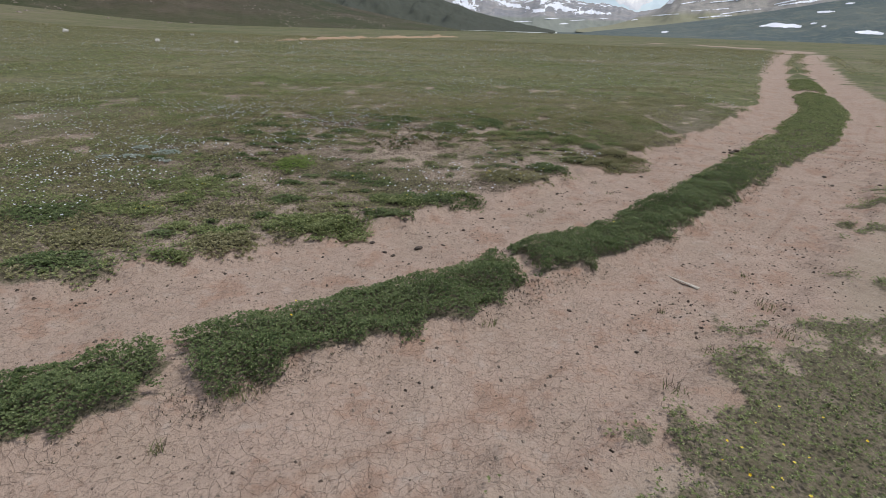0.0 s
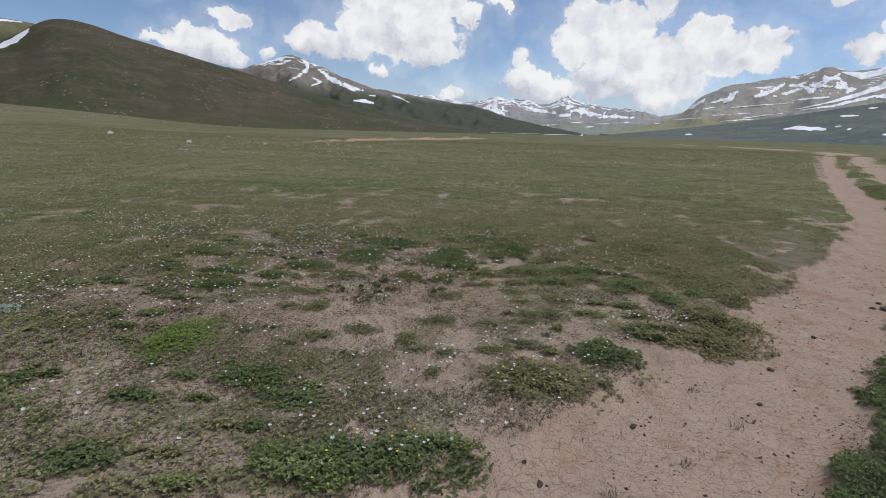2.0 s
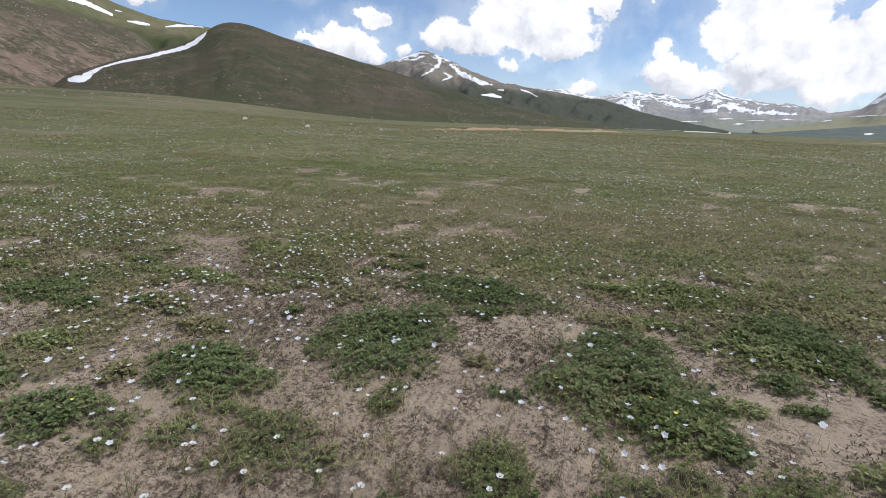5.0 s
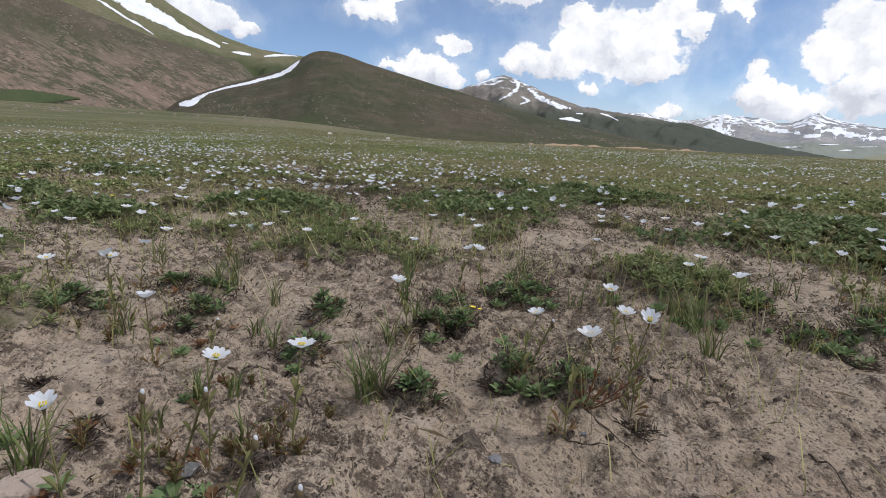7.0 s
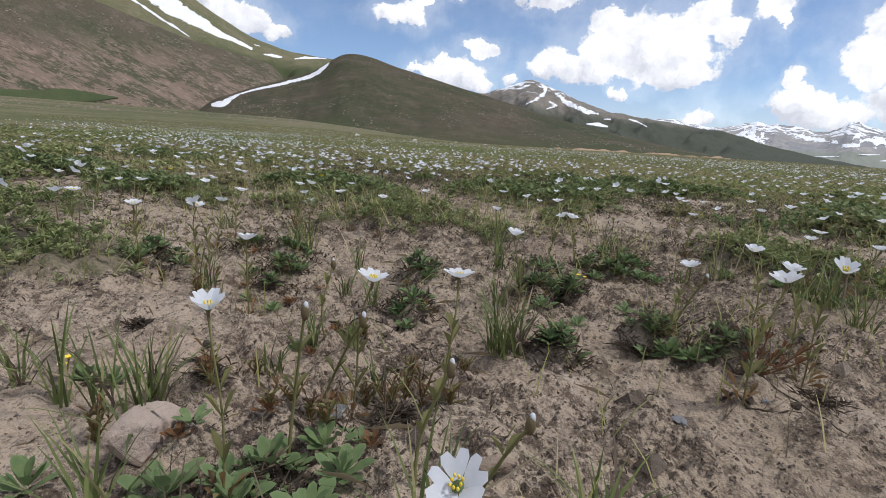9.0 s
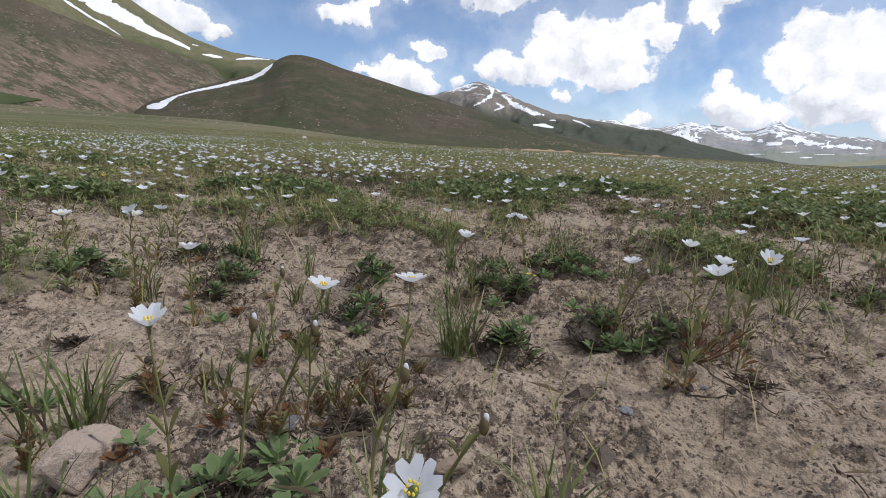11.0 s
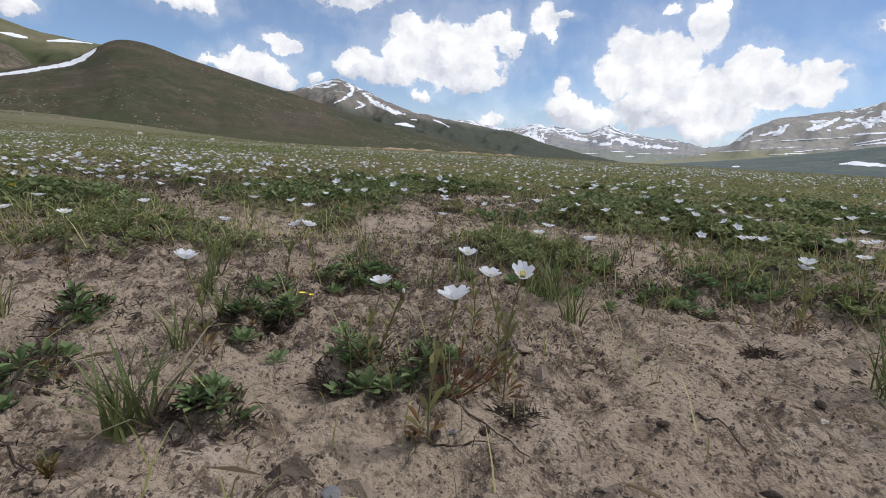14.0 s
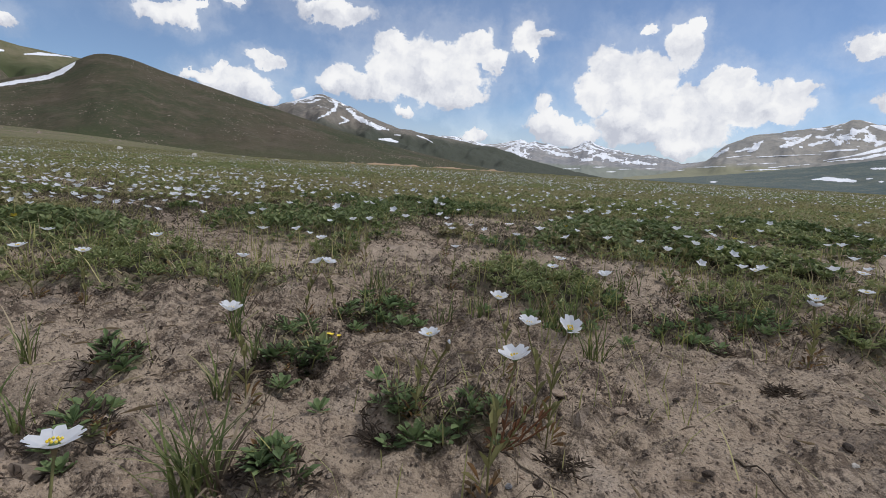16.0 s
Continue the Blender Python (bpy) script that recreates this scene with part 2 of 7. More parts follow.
thin, both = pm.t.nodes.new("ShaderNodeBsdfTranslucent"), pm.t.nodes.new("ShaderNodeMixShader")
thin.inputs["Color"].default_value, both.inputs[0].default_value = (0.82, 0.84, 0.88, 1), 0.4
pm.put(pm.b.outputs[0], both.inputs[1]), pm.put(thin.outputs[0], both.inputs[2])
pm.put(both.outputs[0], pm.t.nodes["Material Output"].inputs["Surface"])
MAT_PETAL = pm.m
ym = Mat("yellow_bloom", 0.6, 0.2)
ym.color(ym.mix(ym.island(), (0.75, 0.52, 0.03), (0.80, 0.68, 0.12)))
MAT_YELLOW = ym.m

gm = Mat("earth_and_turf", 0.95, 0.12)
veg = gm.attr("veg")
far = gm.attr("far")
n1, n2, n3 = gm.noise(0.9, 6.0), gm.noise(7.0, 6.0, 0.65), gm.noise(75.0, 5.0, 0.7)
soil = gm.mix(gm.rng(n1, 0.3, 0.7), (0.315, 0.248, 0.182), (0.418, 0.336, 0.256))
soil = gm.mix(gm.rng(gm.noise(2.6, 6.0, 0.65), 0.52, 0.72, 0.0, 0.4), soil, (0.33, 0.235, 0.175))
soil = gm.mix(gm.math("MULTIPLY", gm.attr("rut"), gm.rng(gm.noise(1.7, 6.0, 0.65), 0.25, 0.6, 0.55, 1.0)), soil, (0.430, 0.318, 0.246))
soil = gm.mix(gm.math("MULTIPLY", gm.attr("rut"), gm.rng(gm.noise(3.4, 7.0, 0.72), 0.50, 0.62, 0.0, 0.7)), soil, (0.36, 0.225, 0.155))
soil = gm.mix(gm.math("MULTIPLY", gm.attr("rut"), gm.rng(gm.noise(38.0, 6.0, 0.78), 0.55, 0.62, 0.0, 0.7)), soil, (0.215, 0.148, 0.108))
soil = gm.mix(gm.math("MULTIPLY", gm.attr("drag"), 0.6), soil, (0.30, 0.185, 0.125))
soil = gm.mix(gm.rng(n2, 0.50, 0.74, 0.0, 0.5), soil, (0.25, 0.18, 0.135))
soil = gm.mix(gm.rng(n3, 0.54, 0.64, 0.0, 0.6), soil, (0.17, 0.128, 0.098))
soil = gm.mix(gm.rng(gm.noise(11.0, 4.0, 0.6), 0.55, 0.75, 0.0, 0.5), soil, (0.46, 0.385, 0.32))
soil = gm.mix(gm.rng(gm.noise(330.0, 5.0, 0.75), 0.55, 0.64, 0.0, 0.6), soil, (0.13, 0.10, 0.08))
soil = gm.mix(gm.rng(gm.noise(560.0, 3.0, 0.6), 0.6, 0.7, 0.0, 0.5), soil, (0.50, 0.44, 0.38))
soil = gm.mix(gm.math("MULTIPLY", gm.attr("crust"), gm.rng(gm.noise(48.0, 8.0, 0.82), 0.475, 0.56, 0.0, 0.95)), soil, (0.092, 0.068, 0.052))
crack = gm.rng(gm.cells(19.0, "DISTANCE_TO_EDGE", gm.warped(0.10, 7.0)), 0.030, 0.006)
soil = gm.mix(gm.math("MULTIPLY", gm.math("MULTIPLY", gm.attr("rut"), crack), gm.rng(gm.noise(1.4, 5.0, 0.6), 0.54, 0.66, 0.0, 0.34)), soil, (0.22, 0.155, 0.115))
turf = gm.mix(gm.rng(n2, 0.35, 0.65), (0.145, 0.122, 0.080), (0.235, 0.190, 0.138))
turf = gm.mix(gm.rng(n3, 0.45, 0.62, 0.0, 0.8), turf, (0.098, 0.098, 0.052))
tfar = gm.mix(gm.rng(gm.noise(0.16, 6.0, 0.6), 0.38, 0.62), (0.138, 0.146, 0.062), (0.212, 0.196, 0.106))
tfar = gm.mix(gm.rng(gm.noise(0.025, 6.0, 0.65), 0.46, 0.62, 0.0, 0.6), tfar, (0.108, 0.116, 0.050))
tfar = gm.mix(gm.rng(gm.noise(1.3, 7.0, 0.75), 0.46, 0.60, 0.0, 0.75), tfar, (0.095, 0.105, 0.046))
tfar = gm.mix(gm.rng(gm.noise(5.0, 6.0, 0.78), 0.50, 0.60, 0.0, 0.8), tfar, (0.072, 0.066, 0.040))
tfar = gm.mix(gm.rng(gm.noise(0.10, 7.0, 0.65, (1.0, 2.2, 1.0)), 0.52, 0.64, 0.0, 0.7), tfar, (0.21, 0.17, 0.12))
tfar = gm.mix(gm.math("MULTIPLY", gm.attr("apron"), gm.rng(gm.noise(0.05, 7.0, 0.68, (1.0, 2.0, 1.0)), 0.47, 0.56, 0.0, 0.75)), tfar, (0.215, 0.165, 0.12))
tfar = gm.mix(gm.math("MULTIPLY", gm.attr("apron"), gm.rng(gm.noise(0.016, 7.0, 0.65), 0.46, 0.58, 0.0, 0.8)), tfar, (0.082, 0.092, 0.042))
turf = gm.mix(far, turf, tfar)
edge = gm.math("ADD", veg, gm.math("MULTIPLY", gm.math("ADD", gm.math("SUBTRACT", n2, 0.5), gm.math("SUBTRACT", n3, 0.5)), 0.75))
gm.color(gm.mix(gm.rng(edge, 0.45, 0.85), soil, turf))
# clods and grains: rounded lumps at two sizes, where the earth is broken
clod = gm.math("MULTIPLY", gm.math("SUBTRACT", 0.8, gm.cells(95.0, "F1", gm.warped(0.012, 60.0))), gm.rng(gm.noise(16.0, 5.0, 0.65), 0.46, 0.64, 0.0, 0.62))
grain = gm.math("MULTIPLY", gm.math("SUBTRACT", 0.8, gm.cells(290.0, "F1", gm.warped(0.004, 180.0))), gm.rng(gm.noise(30.0, 5.0, 0.65), 0.4, 0.65, 0.04, 0.26))
relief = gm.math("ADD", gm.math("ADD", gm.math("MULTIPLY", n3, 0.6), gm.math("MULTIPLY", gm.noise(22.0, 6.0, 0.7), 1.3)), gm.math("ADD", clod, grain))
gm.bump(gm.math("SUBTRACT", relief, gm.math("MULTIPLY", gm.math("MULTIPLY", crack, gm.attr("rut")), 0.4)), 1.0, 0.008)
MAT_GROUND = gm.m


def hill_mat(name, a, b, c, scale, rock=0.5, snow=None, flat=2.4, foot=None, foot_col=(0.10, 0.115, 0.05), soft_foot=22.0, strata=None):
    m = Mat(name, 0.95, 0.1)
    col = m.mix(m.rng(m.noise(scale, 7.0, 0.62), 0.35, 0.65), a, b)
    streak = m.noise(scale * 5, 7.0, 0.72, (1.0, 1.0, 1.2), 0.3)
    col = m.mix(m.rng(streak, 0.5, 0.64, 0.0, rock), col, c)
    col = m.mix(m.rng(m.noise(scale * 30, 6.0, 0.75), 0.53, 0.63, 0.0, rock), col, c)
    col = m.mix(m.rng(m.noise(scale * 22, 6.0, 0.75, None, 0.5), 0.56, 0.66, 0.0, 0.6), col, tuple(0.55 * q for q in a))
    if strata:
        # bands of bare rock dipping along the hillside, fewer towards its top
        tone, top = strata
        h = m.t.nodes.new("ShaderNodeSeparateXYZ")
        m.put(m.o, h.inputs[0])
        low = m.rng(m.math("ADD", h.outputs[2], m.math("MULTIPLY", m.noise(scale * 1.5, 5.0), 50.0)), top + 50.0, top, 0.0, 1.0)
        where = m.turned((0.12, 0.17, -0.10), (0.27, 0.39, 0.88), (-0.25, 0.17, 0.0))
        bands = m.rng(m.noise(0.11, 9.0, 0.74, at=where), 0.47, 0.56, 0.0, 0.9)
        col = m.mix(m.math("MULTIPLY", bands, low), col, tone)
        col = m.mix(m.math("MULTIPLY", m.rng(m.noise(0.5, 7.0, 0.75, at=where), 0.52, 0.60, 0.0, 0.8), low), col, tuple(1.4 * q for q in tone))
    # another colour below a height; on slope and peak it paints cloud shade
    if foot:
        h = m.t.nodes.new("ShaderNodeSeparateXYZ")
        m.put(m.o, h.inputs[0])
        col = m.mix(m.rng(m.math("ADD", h.outputs[2], m.math("MULTIPLY", m.noise(scale * 2, 4.0), 30.0)), foot, foot + soft_foot), foot_col, col)
    if snow:
        lo, hi, least, amount, sc = snow
        z = m.t.nodes.new("ShaderNodeSeparateXYZ")
        m.put(m.o, z.inputs[0])
        h = m.rng(z.outputs[2], lo, hi, least, amount)
        s = m.math("ADD", m.noise(sc, 9.0, 0.68, (1.0, 1.0, flat), 0.8), h)
        col = m.mix(m.rng(s, 0.60, 0.64), col, (0.86, 0.88, 0.92))
    m.color(col)
    m.bump(m.noise(scale * 26, 8.0, 0.75), 0.7, 1.2)
    return m.m


# turf and rock tones of the spur, lowered to carry the cloud's shade
MAT_SPUR = hill_mat("shaded_hill_turf", (0.052, 0.061, 0.031), (0.094, 0.077, 0.053), (0.145, 0.114, 0.086), 0.011, 0.5, foot=2.0, foot_col=(0.070, 0.080, 0.036), soft_foot=26.0)
MAT_STONY = hill_mat("stony_hill", (0.070, 0.078, 0.044), (0.112, 0.094, 0.068), (0.20, 0.155, 0.122), 0.012, 0.5, foot=-6.0, foot_col=(0.10, 0.10, 0.052), strata=((0.225, 0.165, 0.128), 66.0))
# painted cloud shade: dark green below the foot height, sunlit yellow-green above
MAT_SLOPE = hill_mat("sunlit_and_shaded_slope", (0.125, 0.130, 0.066), (0.175, 0.158, 0.094), (0.25, 0.215, 0.142), 0.012, 0.5, foot=104.0, foot_col=(0.070, 0.082, 0.038), soft_foot=34.0)
# the peak's lit rock; its cloud shadow is the dark foot colour lower down
MAT_MID = hill_mat("rock_and_shaded_flank", (0.15, 0.142, 0.128), (0.225, 0.198, 0.165), (0.33, 0.285, 0.24), 0.008, 0.75, (90.0, 200.0, -0.17, 0.11, 0.016), 1.6, foot=80.0, foot_col=(0.074, 0.080, 0.060), soft_foot=50.0)
# distance haze is mixed into these rock and valley colours: paler, a little blue
MAT_FAR = hill_mat("hazed_snowy_range", (0.24, 0.245, 0.26), (0.33, 0.315, 0.30), (0.44, 0.41, 0.37), 0.003, 0.6, (60.0, 230.0, -0.11, 0.135, 0.013), 1.3, foot=62.0, foot_col=(0.25, 0.265, 0.225))
# sunshine on the massif is put into its pale rock and yellow-green foot
MAT_RIGHT = hill_mat("sunlit_snowy_mountain", (0.30, 0.288, 0.262), (0.36, 0.335, 0.292), (0.20, 0.197, 0.195), 0.004, 0.6, (60.0, 250.0, -0.16, 0.055, 0.010), 2.2, foot=66.0, foot_col=(0.27, 0.262, 0.175))
# the foothill's shade is painted: dark bluish base colours, no shadow falls there
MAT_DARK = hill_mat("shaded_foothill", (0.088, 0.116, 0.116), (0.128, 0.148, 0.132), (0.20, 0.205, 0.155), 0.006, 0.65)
MAT_SWALE = hill_mat("swale_turf", (0.068, 0.092, 0.042), (0.090, 0.108, 0.050), (0.10, 0.095, 0.055), 0.03, 0.5)
sm = Mat("snow", 0.6, 0.3)
sm.color(sm.mix(sm.rng(sm.noise(0.05, 6.0), 0.35, 0.75), (0.88, 0.89, 0.92), (0.74, 0.75, 0.78)))
sm.bump(sm.noise(0.3, 5.0), 0.5, 0.5)
MAT_SNOW = sm.m


def stone_mat(name, a, b, c):
    m = Mat(name, 0.85, 0.25)
    col = m.mix(m.rng(m.noise(40.0, 6.0, 0.65), 0.35, 0.65), a, b)
    m.color(m.mix(m.rng(m.noise(160.0, 5.0, 0.7), 0.56, 0.72), col, c))
    m.bump(m.noise(140.0, 6.0, 0.75), 1.0, 0.004)
    return m.m


MAT_ROCK = stone_mat("tan_rock", (0.38, 0.29, 0.215), (0.26, 0.195, 0.145), (0.13, 0.10, 0.08))
MAT_SLATE = stone_mat("grey_pebble", (0.19, 0.19, 0.20), (0.26, 0.25, 0.25), (0.12, 0.12, 0.13))
MAT_PALE = stone_mat("pale_stone", (0.62, 0.59, 0.54), (0.50, 0.46, 0.41), (0.36, 0.32, 0.28))
MAT_DUNG = stone_mat("dried_dung", (0.060, 0.045, 0.035), (0.10, 0.076, 0.058), (0.15, 0.115, 0.085))
MAT_CRUMB = stone_mat("earth_crumb", (0.24, 0.188, 0.145), (0.36, 0.29, 0.228), (0.12, 0.092, 0.072))
MAT_PINK = stone_mat("pinkish_rock", (0.50, 0.40, 0.33), (0.42, 0.33, 0.27), (0.24, 0.18, 0.145))
MAT_LICHEN = stone_mat("lichened_stone", (0.16, 0.155, 0.15), (0.24, 0.235, 0.22), (0.50, 0.50, 0.47))
MAT_CRUST = stone_mat("dark_crust", (0.115, 0.088, 0.068), (0.165, 0.128, 0.10), (0.08, 0.06, 0.048))
MAT_BONE = stone_mat("bleached_bone", (0.66, 0.60, 0.50), (0.52, 0.45, 0.36), (0.36, 0.28, 0.2))


# ---- arithmetic for forms ----
def vnoise(x, y, seed=0):
    """Smooth lattice noise, 0..1."""
    xi, yi = np.floor(x).astype(np.int64), np.floor(y).astype(np.int64)
    fx, fy = x - xi, y - yi
    fx, fy = fx * fx * (3 - 2 * fx), fy * fy * (3 - 2 * fy)

    def at(i, j):
        h = (i * 374761393 + j * 668265263 + seed * 974711) & 0xFFFFFFFF
        h = ((h ^ (h >> 13)) * 1274126177) & 0xFFFFFFFF
        return ((h ^ (h >> 16)) & 0xFFFF) / 65535.0

    a, b = at(xi, yi), at(xi + 1, yi)
    c, d = at(xi, yi + 1), at(xi + 1, yi + 1)
    return (a * (1 - fx) + b * fx) * (1 - fy) + (c * (1 - fx) + d * fx) * fy


def fbm(x, y, scale, octaves=4, seed=0, gain=0.5):
    """Layered noise of wavelength scale, about -1..1."""
    v, amp, total = 0.0, 1.0, 0.0
    for o in range(octaves):
        k = 2.03 ** o / scale
        v = v + amp * (vnoise(x * k + 17.3 * o, y * k - 9.1 * o, seed + o) * 2 - 1)
        total += amp
        amp *= gain
    return v / total * 1.6


def sstep(x, a, b):
    u = np.clip((x - a) / (b - a), 0, 1)
    return u * u * (3 - 2 * u)


# the middle of the grassy strip between the two wheel ruts
TRACK = np.array([(-9.0, -2.6), (-3.2, 0.62), (-1.55, 1.42), (-0.85, 1.87), (0.0, 2.36), (0.55, 2.82), (1.3, 3.34), (2.4, 4.45), (3.8, 5.95),
                  (5.3, 7.45), (7.75, 10.6), (12.5, 18.7), (20.5, 31.5), (30.0, 46.0), (36.0, 57.0), (34.5, 64.0), (27.5, 76.0)])


def across(x, y):
    """Signed distance from the strip's middle (left of the way ahead: plus) and the length along it."""
    best, side, along = np.full(x.shape, 1e9), np.zeros(x.shape), np.zeros(x.shape)
    run = 0.0
    for (ax, ay), (bx, by) in zip(TRACK[:-1], TRACK[1:]):
        dx, dy = bx - ax, by - ay
        ln = math.hypot(dx, dy)
        u = np.clip(((x - ax) * dx + (y - ay) * dy) / ln ** 2, 0, 1)
        d = np.hypot(x - ax - u * dx, y - ay - u * dy)
        hit = d < best
        sgn = np.sign(dx * (y - ay) - dy * (x - ax))
        side = np.where(hit, sgn, side)
        along = np.where(hit, run + u * ln, along)
        best = np.minimum(best, d)
        run += ln
    return best * np.where(side == 0, 1, side), along


# cushions of low plants: middle, half sizes
# along the rut
MATS_TRACKSIDE = [
    (-1.57, 5.0, 0.25, 0.3), (-0.17, 4.01, 0.46, 0.16), (0.65, 4.75, 0.34, 0.25), (-0.93, 3.35, 0.42, 0.22), (1.07, 5.11, 0.22, 0.18), (-1.55, 3.16, 0.24, 0.14),
    (-1.29, 3.86, 0.15, 0.1), (-2.3, 2.95, 0.3, 0.16), (-0.89, 3.3, 0.34, 0.18), (-1.67, 2.75, 0.12, 0.08), (-1.45, 2.98, 0.24, 0.18), (-2.27, 2.62, 0.32, 0.14),
    (-0.38, 3.92, 0.26, 0.15), (0.11, 4.12, 0.22, 0.08), (-2.35, 3.55, 0.33, 0.16), (-0.6, 4.39, 0.17, 0.1), (-2.11, 3.8, 0.18, 0.18), (-0.45, 3.62, 0.2, 0.1),
    (-2.9, 3.4, 0.3, 0.2), (-2.2, 4.2, 0.35, 0.2), (-0.9, 4.6, 0.22, 0.15),
]
# on the bare belt
MATS_BELT = [
    (0.37, 6.76, 0.11, 0.13), (-1.31, 6.74, 0.24, 0.14), (-1.53, 6.38, 0.15, 0.12), (-2.0, 6.44, 0.24, 0.12), (-1.41, 6.12, 0.13, 0.06), (-1.76, 6.11, 0.1, 0.1),
    (0.02, 5.53, 0.13, 0.1), (0.36, 5.5, 0.13, 0.07), (0.65, 5.72, 0.08, 0.08), (-0.49, 5.3, 0.14, 0.07), (-1.12, 5.65, 0.1, 0.07), (-0.9, 5.68, 0.11, 0.1),
    (0.03, 6.05, 0.15, 0.09), (0.93, 6.1, 0.14, 0.12), (0.96, 6.55, 0.3, 0.12), (1.6, 6.6, 0.3, 0.26), (1.82, 6.22, 0.12, 0.16), (2.05, 5.84, 0.31, 0.24),
    (0.48, 6.67, 0.16, 0.07), (-1.15, 6.58, 0.14, 0.05), (-1.42, 6.79, 0.14, 0.11), (1.77, 5.47, 0.45, 0.22), (-1.12, 5.98, 0.22, 0.08), (1.5, 5.5, 0.2, 0.15),
]
# where the belt closes
MATS_OUTER = [
    (-0.06, 7.2, 0.29, 0.4), (-0.9, 7.23, 0.25, 0.36), (0.65, 7.8, 0.25, 0.35), (0.22, 8.22, 0.32, 0.21), (0.83, 6.9, 0.28, 0.17), (1.03, 7.53, 0.08, 0.11),
    (-1.61, 7.02, 0.15, 0.07), (-2.56, 7.05, 0.2, 0.15), (-2.06, 7.51, 0.26, 0.1), (0.49, 7.19, 0.06, 0.03), (-0.74, 7.83, 0.42, 0.2), (1.23, 6.95, 0.3, 0.16),
    (0.52, 7.61, 0.25, 0.18),
]
# in the gaps of the belt
MATS_GAPS = [
    (0.56, 6.25, 0.11, 0.11), (-0.16, 5.15, 0.08, 0.08), (1.43, 6.03, 0.12, 0.08), (0.82, 5.72, 0.15, 0.14), (1.13, 5.81, 0.13, 0.08), (-1.91, 6.03, 0.14, 0.14), (0.75, 5.37, 0.04, 0.05), (-0.88, 5.03, 0.09, 0.07),
    (0.38, 5.1, 0.12, 0.08), (2.38, 6.35, 0.14, 0.21), (1.27, 6.75, 0.15, 0.11), (1.48, 5.83, 0.13, 0.09), (-2.55, 6.47, 0.16, 0.14), (-1.23, 5.18, 0.1, 0.1), (-0.69, 5.16, 0.08, 0.07),
]
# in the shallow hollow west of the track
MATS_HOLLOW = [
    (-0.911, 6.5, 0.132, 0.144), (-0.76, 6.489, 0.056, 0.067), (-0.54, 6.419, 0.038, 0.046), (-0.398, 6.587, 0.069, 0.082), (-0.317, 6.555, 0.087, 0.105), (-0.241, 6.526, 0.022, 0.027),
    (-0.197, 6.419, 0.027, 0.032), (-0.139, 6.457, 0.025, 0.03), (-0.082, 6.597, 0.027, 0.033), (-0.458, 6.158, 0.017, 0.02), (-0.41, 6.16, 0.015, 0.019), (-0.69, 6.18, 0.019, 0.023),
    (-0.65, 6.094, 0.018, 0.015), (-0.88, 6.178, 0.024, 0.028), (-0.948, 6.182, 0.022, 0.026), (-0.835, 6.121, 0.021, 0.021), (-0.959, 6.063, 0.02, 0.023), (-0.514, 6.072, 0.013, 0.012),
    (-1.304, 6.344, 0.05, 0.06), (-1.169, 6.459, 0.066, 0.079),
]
# beside it
MATS_SIDE = [
    (-0.596, 6.287, 0.028, 0.034), (-0.576, 6.224, 0.015, 0.019), (-0.553, 6.24, 0.009, 0.012), (-0.532, 6.395, 0.039, 0.046), (-0.573, 6.384, 0.017, 0.02), (-0.067, 6.479, 0.04, 0.048),
    (-0.07, 6.581, 0.056, 0.063), (0.022, 6.466, 0.048, 0.058), (-0.023, 6.262, 0.031, 0.037), (-0.07, 6.188, 0.017, 0.02), (0.079, 6.974, 0.143, 0.172), (0.126, 6.737, 0.073, 0.086),
    (0.284, 6.702, 0.086, 0.087), (-0.076, 7.12, 0.194, 0.233), (-0.337, 6.654, 0.085, 0.089),
]
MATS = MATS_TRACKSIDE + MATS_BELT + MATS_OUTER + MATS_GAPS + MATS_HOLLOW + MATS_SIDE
few = np.random.default_rng(41)
while len(MATS) < 250:
    q = few.uniform((-3.2, 3.0), (2.3, 8.3))
    side = float(across(q[:1], q[1:])[0][0])
    if side > 1.3 and math.hypot(q[0] + 0.42, q[1] - 5.98) > 0.72 and all(abs(q[0] - m[0]) > m[2] or abs(q[1] - m[1]) > m[3] for m in MATS):
        MATS.append((float(q[0]), float(q[1]), float(few.uniform(0.04, 0.15)), float(few.uniform(0.03, 0.085))))
STRIP_GAPS = ((0.49, 2.86, 0.13), (-1.13, 1.66, 0.10), (-2.9, 0.8, 0.12))


